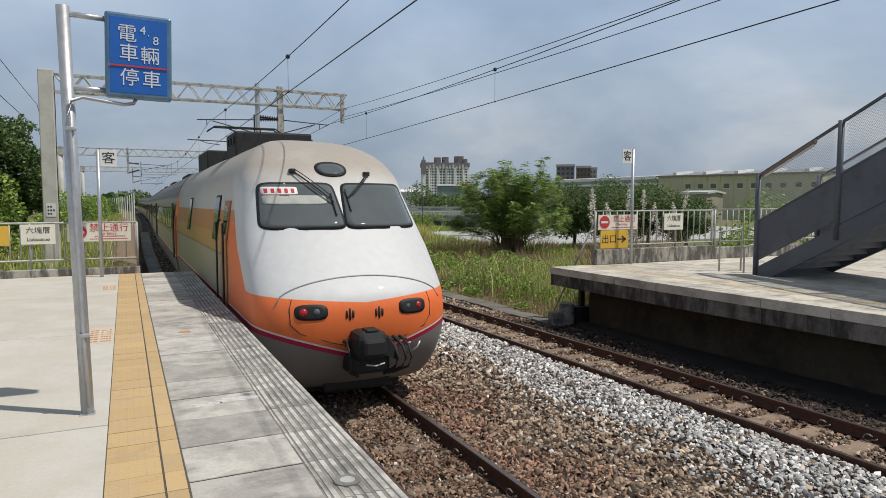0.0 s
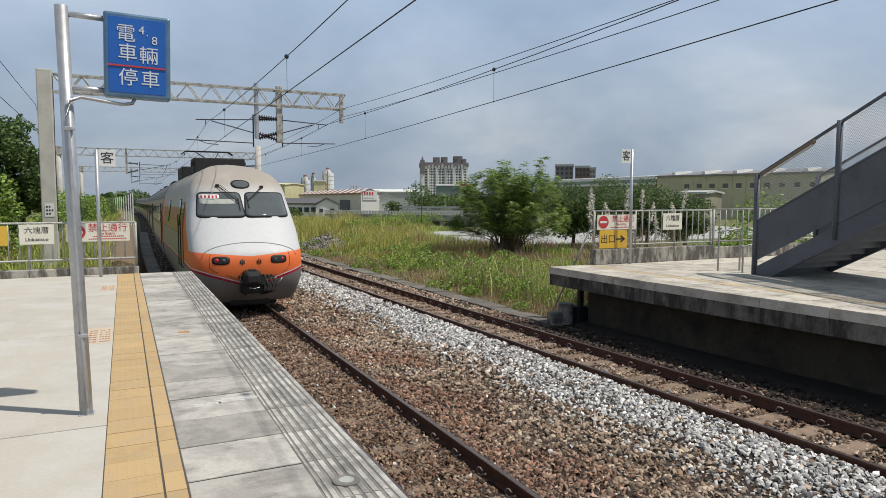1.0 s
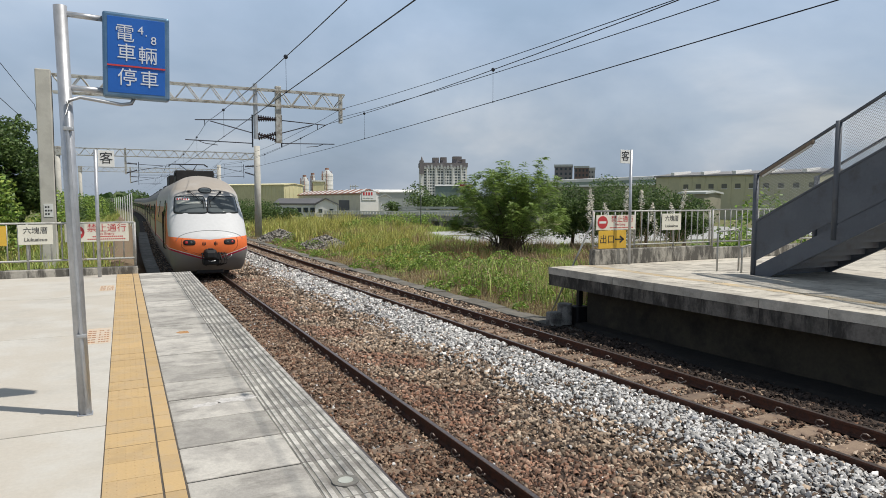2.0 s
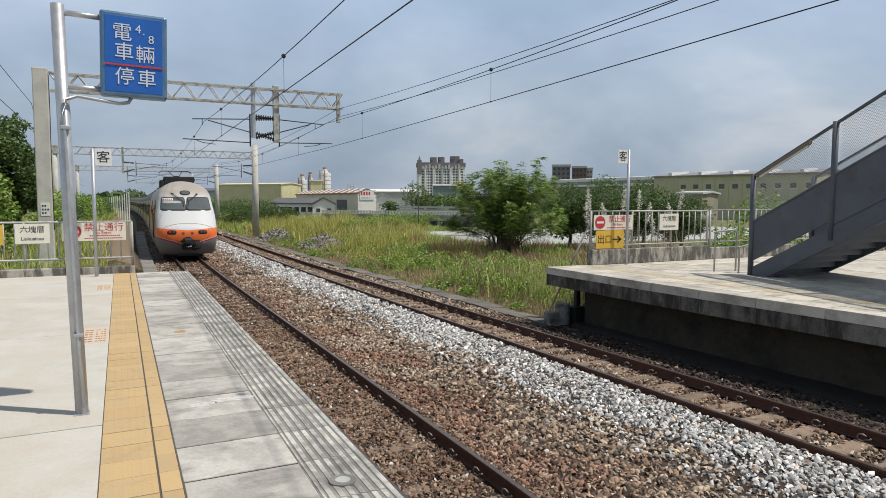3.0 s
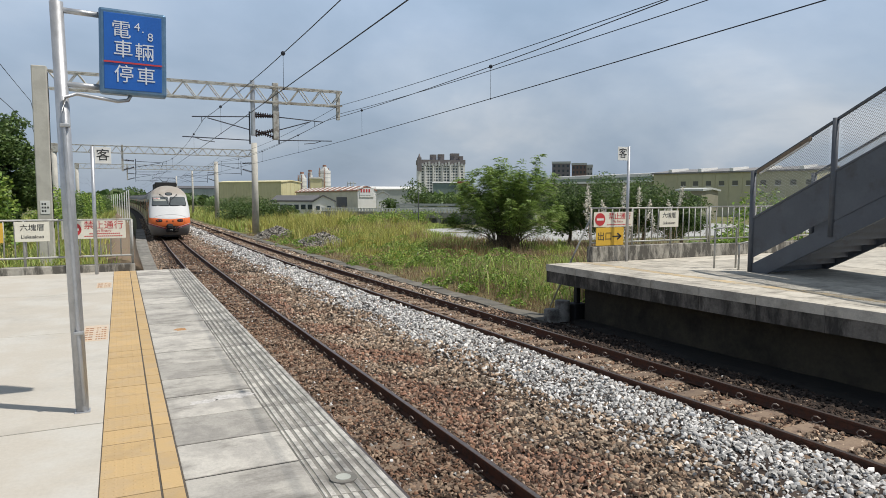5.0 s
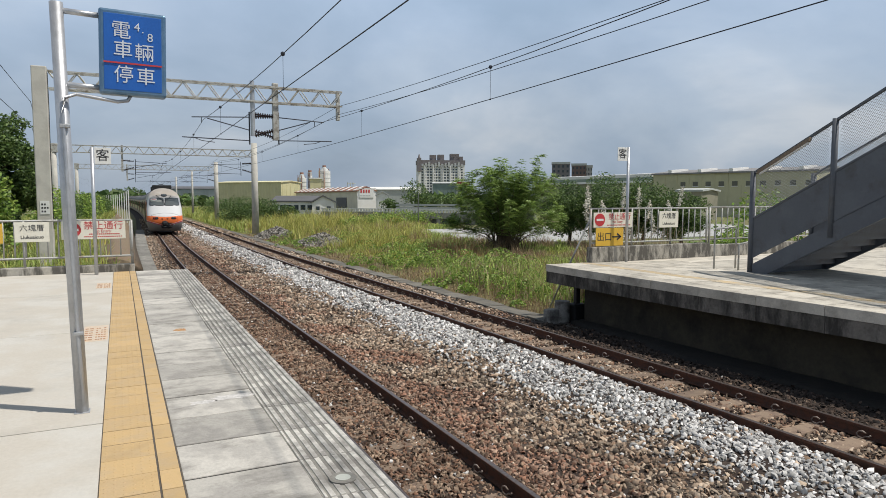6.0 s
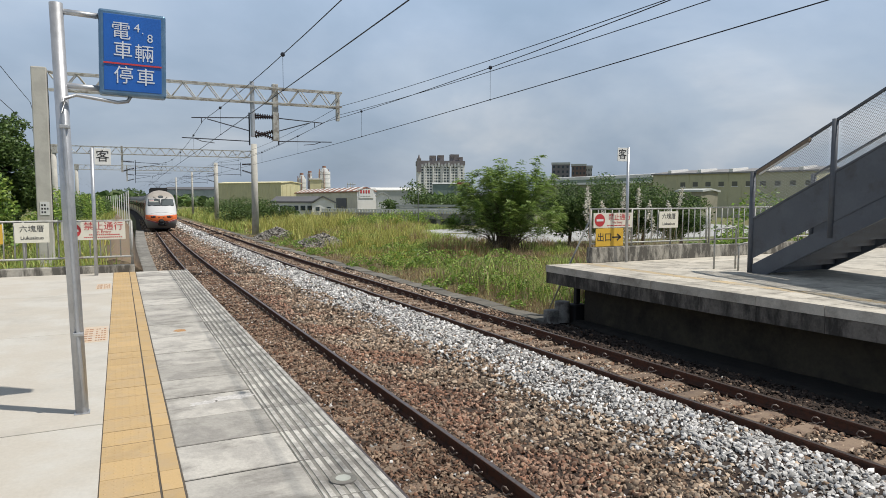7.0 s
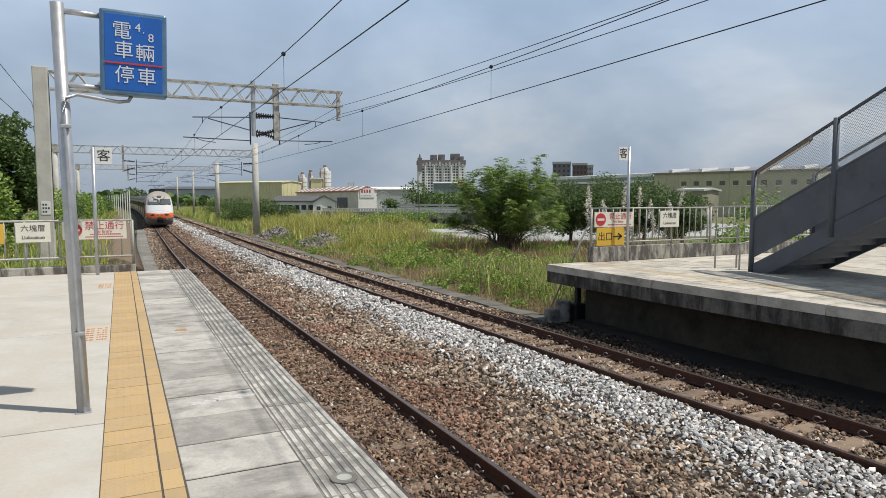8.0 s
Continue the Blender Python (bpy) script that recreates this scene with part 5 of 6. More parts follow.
def build_gantry(y, x_left, x_right, z, full, label):
    t = thing("catenary_gantry", label, "overhead gantry", "overhead gantries", at=pose(0, y, 0))
    zb = -1.7
    if full:
        bm = tube(bmesh.new(), [(x_left, 0, zb), (x_left, 0, z + 0.5)], 0.25, 16, 0.19)
        part("column", bm, POLEC, t, "round spun-concrete column", True)
        part("column_cap", box(bmesh.new(), x_left - 0.23, -0.23, z - 0.05, x_left + 0.27, 0.23, z + 0.66, 0.02), GANT, t, "steel clamp box on the column")
    else:
        bm = box(bmesh.new(), x_left - 0.22, -0.22, zb, x_left + 0.24, 0.22, z + 0.72, 0.03)
        part("column", bm, POLEC, t, "square pale concrete column")
    truss(t, x_left + 0.27, x_right, z)
    mid = (line_1(y) + line_2(y)) / 2
    if full:
        bm = tube(bmesh.new(), [(x_right + 0.2, 0, zb), (x_right + 0.2, 0, z + 1.25)], 0.33, 16, 0.26)
        part("column", bm, POLEC, t, "round spun-concrete column", True)
        xd = line_1(y) - 3.2
        part("drop_post", box(bmesh.new(), xd - 0.08, -0.06, z - 1.5, xd + 0.08, 0.06, z + 0.7), GANT, t)
        cantilever(t, xd, 1, line_1(y) - xd, z - 1.9 + 0.45)
        cantilever(t, x_right, -1, x_right - line_2(y), z - 1.9 + 0.45)
    else:
        for x, m in ((mid - 0.48, POLEG), (mid + 0.40, GANT)):
            part("drop_post", tube(bmesh.new(), [(x, -0.05, z - 1.32), (x, -0.05, z + 0.78)], 0.085, 12) if m is POLEG else box(bmesh.new(), x - 0.11, -0.1, z - 1.45, x + 0.11, 0.1, z + 0.75, 0.01), m, t)
        cantilever(t, mid + 0.40, -1, mid + 0.40 - line_1(y) + 0.2, z - 1.40)
        cantilever(t, mid - 0.48, 1, line_2(y) - mid + 0.30, z - 1.36)
        part("end_post", box(bmesh.new(), x_right - 0.2, -0.07, z - 0.55, x_right - 0.06, 0.07, z + 0.62, 0.01), GANT, t)
        part("earth_cable", tube(bmesh.new(), [(x_left + 0.262, -0.18, z + 0.5), (x_left + 0.27, -0.19, z - 0.6), (x_left + 0.255, -0.18, z - 2.2), (x_left + 0.26, -0.19, 0.6)], 0.012, 6), BLK, t, "thin black cable down the column", True)
        part("plate", box(bmesh.new(), x_left - 0.12, -0.235, 1.1, x_left + 0.16, -0.222, 1.55), WHITE, t, "white plate with dark marks")
        bm = bmesh.new()
        for i in range(3):
            for j in range(2 + i % 2):
                box(bm, x_left - 0.08 + j * 0.08, -0.24, 1.17 + i * 0.12, x_left - 0.03 + j * 0.08, -0.236, 1.23 + i * 0.12)
        part("plate_marks", bm, BLACK, t)


def build_mast(x, y, top):
    bm = tube(bmesh.new(), [(0, 0, 0), (0, 0, top)], 0.2, 14, 0.15)
    t = thing("catenary_mast", "grey round concrete mast beside the far track", "mast", "catenary masts", at=pose(x, y, -1.6))
    part("pole", bm, POLEC, t, "", True)
    bm = bmesh.new()
    tube(bm, [(0, 0, top - 1.2), (-2.6, 0, top - 1.1)], 0.03, 6)
    tube(bm, [(0, 0, top - 2.2), (-2.2, 0, top - 1.2)], 0.025, 6)
    part("bracket", bm, WIRE, t)


def build_wires():
    supports = [-22.0, 26.5, 62.0, 98.0, 134.0, 170.0, 206.0]
    def hang(low_y, low_z, bend):
        """A wire's height over the platforms, lowest at low_y, fitted to the camera's view."""
        return lambda y: low_z + bend * (y - low_y) ** 2
    def strand(xs, z_near, z_far, sag):
        """Points of a wire: over the platforms by z_near, then from support to support at z_far."""
        pts = []
        for i, (a, b) in enumerate(zip(supports, supports[1:])):
            ends = (z_near(26.5) if i == 1 else z_far, z_far)
            for k in range(16):
                u = k / 16
                y = a + (b - a) * u
                z = z_near(y) if i == 0 else ends[0] + (ends[1] - ends[0]) * u - sag * 4 * u * (1 - u)
                pts.append((xs[i] + (xs[i + 1] - xs[i]) * u, y, z))
        return pts
    def along(pts, y):
        return tuple(float(np.interp(y, [p[1] for p in pts], [p[c] for p in pts])) for c in (0, 2))
    def catenary(xs, contact, messenger, z_far, label, thick):
        t = thing("overhead_wire", label, "overhead wire", "overhead wires")
        low, high = strand(xs, contact, z_far, 0.0), strand(xs, messenger, z_far + 1.0, 0.45)
        part("contact_wire", tube(bmesh.new(), low, thick, 6), WIRE, t)
        part("messenger_wire", tube(bmesh.new(), high, thick, 6), WIRE, t)
        for y in (-13.7, -4.8, 4.2, 13.1, 21.9, 31.0, 39.8, 48.6, 57.4, 67, 76, 85, 94, 103, 112):
            (x0, z0), (x1, z1) = along(low, y), along(high, y)
            d = part("dropper", tube(bmesh.new(), [(x0, y, z0), (x1, y, z1)], 0.004, 4), WIRE, t)
            for z, r in ((z1, 0.045), (z0, 0.02)):
                bm = bmesh.new()
                bmesh.ops.create_uvsphere(bm, u_segments=8, v_segments=6, radius=r, matrix=Matrix.Translation((x1, y, z)))
                part("clamp", bm, WIRE, d)
    near = [2.95, 2.95] + [line_1(y) for y in supports[2:]]
    far = [7.6, 7.6] + [line_2(y) for y in supports[2:]]
    catenary(near, hang(71.1, 3.41, 0.00011), hang(15.6, 4.451, 0.00129), 3.75, "dark contact and messenger wires over the near track", 0.0085)
    catenary(far, hang(41.2, 3.712, 0.000236), hang(15.3, 4.603, 0.00124), 3.80, "dark contact and messenger wires over the far track", 0.0085)
    edge = [8.17, 8.17] + [line_2(y) + 0.5 for y in supports[2:]]
    for xs, z_near, z_far, label in (
            (edge, hang(3.8, 4.912, 0.000935), 5.3, "dark feeder wire above the far track"),
            (edge, hang(6.6, 4.686, 0.00096), 4.95, "dark feeder wire above the far track"),
            ([-2.58, -2.58, -4.9, -5, -5, -5, -6], hang(36.0, 4.86, 0.0006), 4.95, "thin dark cable along the columns"),
            ([-2.58, -2.58, -4.9, -5, -5, -5, -6], hang(32.0, 4.06, 0.0005), 4.15, "thin dark cable along the columns")):
        solid("cable", tube(bmesh.new(), strand(xs, z_near, z_far, 0.4), 0.0085, 5), WIRE, label, "overhead wire", "overhead wires")


# ---- plants ----
def blades(P, H, W, lean=0.8):
    """Tapered grass blades at P, joined: vertices and triangles."""
    n = len(P)
    a, f = RNG.uniform(0, 6.283, n), RNG.uniform(0, 6.283, n)
    side = np.stack([np.cos(a), np.sin(a), np.zeros(n)], 1) * (W / 2)[:, None]
    bend = np.stack([np.cos(f), np.sin(f), np.zeros(n)], 1) * (H * RNG.uniform(0.1, 1.0, n) * lean)[:, None]
    up = np.zeros((n, 3))
    up[:, 2] = H
    m, t = P + bend * 0.3 + up * 0.55, P + bend + up * RNG.uniform(0.85, 1.0, n)[:, None]
    V = np.stack([P - side, P + side, m + side * 0.7, m - side * 0.7, t], 1).reshape(-1, 3)
    T = (np.array([(0, 1, 2), (0, 2, 3), (3, 2, 4)])[None] + 5 * np.arange(n)[:, None, None]).reshape(-1, 3)
    return V, T


def grass(name, rows, material, label, kind="grass"):
    """rows: (x, y, height, width) of blades."""
    A = np.array(rows)
    P = np.stack([A[:, 0], A[:, 1], [ground_z(x, y) - 0.03 for x, y in A[:, :2]]], 1)
    V, T = blades(P, A[:, 2], A[:, 3])
    solid(name, tri_mesh(name, V, T, material), material, label, kind, kind="stuff")


def patchy(x, y, s):
    return noise.noise(Vector((x * s, y * s, 3.1)))


def build_grass():
    yel, grn, dry, red, lit = [], [], [], [], []
    for _ in range(5200):  # clumps, each with a height and lean of its own
        y = 13.0 + 66 * RNG.random() ** 1.55
        edge = line_2(y) + 2.62
        x = edge + RNG.random() ** 1.25 * (13 + 0.12 * y)
        d = x - edge
        if y < 14.6 and x > 10.9 and d > 1.5 or (36.8 < y < 56.5 and x > 21.2 + 0.2 * (y - 37)):
            continue
        p, q = patchy(x, y, 0.23), patchy(x + 40, y, 0.45)
        tall = min(1.0, 0.10 + d / 4.2) * (0.85 + 0.75 * patchy(x + 9, y, 0.3)) * RNG.uniform(0.55, 1.3)
        w = 0.010 + 0.0006 * y
        far = min(1.0, max(0.0, (y - 24) / 14))
        if min(math.hypot((x - 12.1) / 2.1, (y - 56.5) / 4.2), math.hypot((x - 12.8) / 2.2, (y - 45) / 4.0)) < 1:
            continue
        east = math.degrees(math.atan2(x, y))
        far *= min(1.0, max(0.0, (25.5 - east) / 8))
        if math.hypot((x - 16.4) / 1.5, (y - 31.5) / 2.6) < 1 and RNG.random() < 0.85:
            rows, h, k = red, 1.25, 0.9
            tall = RNG.uniform(0.55, 1.0)
        elif d > 1.6 and far > 0.1 and p < 0.18 and q < 0.28:
            rows, h, k = (lit if RNG.random() < 0.5 else yel), 0.7 + 0.95 * far, 1.0
        elif q > (0.02 if y < 34 else 0.25) and d > 0.5:
            rows, h, k = dry, 0.85, 1.0
        elif p > -0.22:
            rows, h, k = grn, 0.50, 1.8
        else:
            rows, h, k = (lit if RNG.random() < 0.3 else yel), 0.75, 1.0
        if y < 30:
            tall *= 0.42 + 0.2 * max(0.0, (y - 20) / 10)
        r = 0.07 + 0.10 * RNG.random() + 0.002 * y
        for _ in range(22):
            rows.append((x + RNG.normal() * r, y + RNG.normal() * r, max(0.06, tall * h * RNG.uniform(0.35, 1.1)), w * k * RNG.uniform(0.6, 1.3)))
    for _ in range(9000):  # brown litter and short dead stalks beside the trough
        y = 13.5 + 50 * RNG.random() ** 1.5
        x = line_2(y) + 2.55 + abs(RNG.normal()) * 0.9
        dry.append((x, y, RNG.uniform(0.04, 0.28), 0.012 + 0.0006 * y))
    clumps = []
    for _ in range(330):  # broad-leaved weeds
        y = 13.5 + 40 * RNG.random() ** 1.6
        x = line_2(y) + 2.55 + RNG.random() ** 1.2 * 7.5
        if y < 14.6 and x > 10.9 or patchy(x, y, 0.23) < -0.12 or (y > 36 and x > 20):
            continue
        r = RNG.uniform(0.15, 0.72) * (0.6 + 0.5 * min(1.0, (x - line_2(y) - 2.5) / 3))
        for _ in range(int(90 + 150 * r)):
            v = RNG.normal(size=3)
            v /= np.linalg.norm(v)
            clumps.append((x + v[0] * r, y + v[1] * r, ground_z(x, y) + 0.05 + abs(v[2]) * r * 0.9))
    V, T = leaves(np.array(clumps), 0.095, 0.6)
    solid("weed_clumps", tri_mesh("weed_clumps", V, T, GRASSG), GRASSG, "bright green leafy weed clumps in the verge", "weeds", kind="stuff")
    for _ in range(16000):  # behind the near fence
        x, y = RNG.uniform(-14, 0.1), 17.1 + 45 * RNG.random() ** 1.5
        if -0.85 < x - (0.012 * max(0, y - 40)) and y > 30 and RNG.random() < 0.8:
            continue
        (grn if patchy(x, y, 0.3) > -0.05 else yel).append((x, y, RNG.uniform(0.3, 0.85), 0.014 + 0.0008 * y))
    for _ in range(15000):  # verge further on
        y = RNG.uniform(70, 190)
        s = RNG.random() < 0.5
        x = line_2(y) + 2.8 + 14 * RNG.random() ** 1.8 if s else line_1(y) - RNG.uniform(5.5, 16)
        (yel if RNG.random() < 0.22 else lit if RNG.random() < 0.15 else grn).append((x, y, RNG.uniform(0.35, 1.1), 0.10))
    for _ in range(5000):  # behind the far fence
        x, y = RNG.uniform(11, 26), RNG.uniform(14.6, 24)
        (grn if RNG.random() < 0.7 else dry).append((x, y, RNG.uniform(0.3, 1.1), 0.028))
    grass("yellow_grass", yel, GRASSY, "tall yellow-green grass beside the railway")
    grass("green_weeds", grn, GRASSL, "low light green weeds and grass in the verge", "weeds")
    grass("dry_grass", dry, DRYG, "dry brown grass tufts in the field")
    grass("russet_grass", red, RUSSET, "russet seeding grass clump before the bush")
    grass("seeding_grass", lit, GRASSS, "straw-green seeding grass in the field, coloured brighter as if sunlit")


def leaves(P, size, squash=0.55, droop=0.0):
    n = len(P)
    d = RNG.normal(size=(n, 3))
    d[:, 2] = d[:, 2] * 0.6 - droop
    d /= np.linalg.norm(d, axis=1)[:, None]
    e = np.cross(d, RNG.normal(size=(n, 3)))
    e /= np.linalg.norm(e, axis=1)[:, None]
    s = (size * RNG.uniform(0.6, 1.4, n))[:, None]
    V = np.stack([P - d * s * 0.5, P + e * s * squash * 0.5, P + d * s * 0.5, P - e * s * squash * 0.5], 1).reshape(-1, 3)
    T = (np.array([(0, 1, 2), (0, 2, 3)])[None] + 4 * np.arange(n)[:, None, None]).reshape(-1, 3)
    return V, T


def crown_points(blobs, gap=0.12, s=0.9):
    out = []
    for cx, cy, cz, rx, ry, rz, n in blobs:
        k = 0
        while k < n:
            d = RNG.normal(size=3)
            d /= np.linalg.norm(d)
            r = RNG.random() ** 0.42
            p = np.array((cx, cy, cz)) + d * np.array((rx, ry, rz)) * r * (1 + 0.22 * noise.noise(Vector(d * 2.3 + cx)))
            k += 1
            if noise.noise(Vector(p * s)) < -gap:
                continue
            out.append(p)
    return np.array(out)


def build_tree(name, label, x, y, blobs, leaf, material, trunk_h, trunk_r, category="tree", group=""):
    z = ground_z(x, y)
    t = thing(name, label, category, group, at=pose(x, y, z - 0.05))
    bm = bmesh.new()
    tube(bm, [(0, 0, 0), (0.06 * trunk_h, 0.02, trunk_h * 0.5), (0, 0.05, trunk_h)], trunk_r, 9, trunk_r * 0.6)
    for cx, cy, cz, rx, ry, rz, n in blobs:
        tube(bm, [(0, 0.05, trunk_h * 0.8), (cx * 0.5, cy * 0.5, (trunk_h + cz) * 0.5), (cx, cy, cz + 0.2 * rz)], trunk_r * 0.5, 6, trunk_r * 0.12)
    part("trunk", bm, BARK, t, "", True)
    V, T = leaves(crown_points(blobs), leaf, 0.55, 0.15)
    part("crown", tri_mesh("crown", V, T, material), material, t, "uneven leafy crown")
    return t


def build_big_bush():
    """A many-stemmed bush: leaning stems that end in upright shoots, each hung with pinnate fronds."""
    x0, y0 = 19.4, 31.5
    t = thing("acacia_bush", "large feathery green bush with many dark stems in the grass", "bush", at=pose(x0, y0, ground_z(x0, y0) - 0.05))
    P, D, E, S = [], [], [], []
    up = Vector((0, 0, 1))
    def frond(base, way, size):
        """Two rows of narrow leaflets along a drooping rib."""
        side = way.cross(up)
        side = (side.normalized() if side.length > 0.1 else Vector((1, 0, 0)))
        for m in range(9):
            f = (m + 1) / 9
            at = base + way * size * f - up * 0.42 * size * f * f
            for sg in (-1, 1):
                d = (side * sg + way * 0.55 - up * 0.25 + Vector(RNG.normal(size=3) * 0.16)).normalized()
                P.append(at + d * 0.075)
                D.append(d)
                E.append(way)
                S.append(0.15 * (1.15 - 0.55 * f))
    shoots = 112
    for k in range(shoots):
        a = k * 2.39996 + RNG.normal() * 0.2
        ring = math.sqrt((k + 0.5) / shoots)
        reach = 3.0 * ring
        top = 3.8 - 1.1 * ring ** 3 + RNG.normal() * 0.38 if ring < 0.84 else RNG.uniform(1.3, 2.7)
        tip = Vector((reach * math.cos(a) * 1.1, reach * math.sin(a) * 0.9, max(1.3, top)))
        foot = Vector((RNG.normal() * 0.38, RNG.normal() * 0.35, 0))
        bow = foot.lerp(tip, 0.5) + Vector((-tip.x * 0.10, -tip.y * 0.10, 0.12 * tip.z))
        bow.z = min(bow.z, tip.z * 0.72)
        part("stem", tube(bmesh.new(), [foot, foot.lerp(bow, 0.55), bow, tip], 0.034, 5, 0.006), BARK, t, "", True)
        lead = (Vector((math.cos(a) * 0.35 * ring, math.sin(a) * 0.35 * ring, 1.0)) + Vector(RNG.normal(size=3) * 0.14)).normalized()
        rise = RNG.uniform(0.4, 1.0 + 0.9 * (k % 3 == 0)) * (1.1 - 0.55 * ring)
        for j in range(64):
            f = RNG.random()
            if f < 0.62:  # on the upper stem
                u = f / 0.62
                at = foot.lerp(bow, 0.5 + 2 * u) if u < 0.25 else bow.lerp(tip, (u - 0.25) / 0.75)
            else:  # on the upright shoot
                at = tip + lead * rise * (f - 0.62) / 0.38
            if at.z < 1.35 - 0.5 * ring + 0.35 * RNG.random():
                continue
            b = RNG.random() * 6.283
            out = Vector((math.cos(b), math.sin(b), RNG.uniform(-0.15, 0.75))) + Vector((math.cos(a), math.sin(a), 0)) * 0.75 * ring
            frond(at, out.normalized(), RNG.uniform(0.32, 0.72) * (1.0 if f < 0.62 else 1.0 - 0.45 * (f - 0.62) / 0.38))
    P, D, E, S = (np.array([tuple(v) if hasattr(v, "x") else v for v in L], float) for L in (P, D, E, S))
    V = np.stack([P - D * S[:, None] * 0.5, P + E * S[:, None] * 0.17, P + D * S[:, None] * 0.5, P - E * S[:, None] * 0.17], 1).reshape(-1, 3)
    T = (np.array([(0, 1, 2), (0, 2, 3)])[None] + 4 * np.arange(len(P))[:, None, None]).reshape(-1, 3)
    part("crown", tri_mesh("crown", V, T, LEAFL), LEAFL, t, "feathery green fronds")
    bm = bmesh.new()  # dead brush round the foot
    for _ in range(150):
        a, r = RNG.random() * 6.283, RNG.uniform(0.1, 1.5)
        b = Vector((r * math.cos(a), r * math.sin(a), 0))
        tube(bm, [b, b * 1.15 + Vector((RNG.normal() * 0.2, RNG.normal() * 0.2, RNG.uniform(0.5, 1.5)))], 0.012, 4, 0.004)
    part("dead_brush", bm, BARK, t, "tangle of dead brown twigs")


def build_reeds():
    spots = [(12.15, 14.9), (13.1, 15.2), (15.2, 15.3), (14.4, 15.8)]
    base = thing("reed_clump", "pale pampas reeds with plumes behind the far railing", "reeds", "reed clumps", at=pose(0, 0, -1.4))
    rows = [(RNG.normal() * 0.22, RNG.normal() * 0.22, RNG.uniform(1.2, 2.6), 0.03) for _ in range(170)]
    A = np.array(rows)
    V, T = blades(np.stack([A[:, 0], A[:, 1], 0 * A[:, 0]], 1), A[:, 2], A[:, 3], 0.5)
    part("blade_tuft", tri_mesh("blade_tuft", V, T, DRYG), DRYG, base)
    bm, P = bmesh.new(), []
    for k in range(3):
        a, h = k * 1.7, 1.95 + 0.42 * k
        tip = Vector((0.35 * math.cos(a), 0.35 * math.sin(a), h))
        tube(bm, [(0, 0, 0), tip * 0.6, tip], 0.012, 5, 0.006)
        P = []
        for i in range(150):
            u = RNG.random()
            P.append(tip + Vector((0.10 * math.cos(a) * u, 0.10 * math.sin(a) * u, 0.58 * u)) + Vector(RNG.normal(size=3) * 0.05 * (1 - abs(u - 0.4))))
        V, T = leaves(np.array([tuple(p) for p in P]), 0.09, 0.25)
        part("plume", tri_mesh("plume", V, T, PLUME), PLUME, base, "pale feathery plume")
    part("stalk", bm, DRYG, base)
    for i, (x, y) in enumerate(spots):
        m = pose(x, y, ground_z(x, y), 0, 0, i * 67)
        if i == 0:
            base.matrix_basis = m
        else:
            copy_thing(base, m)


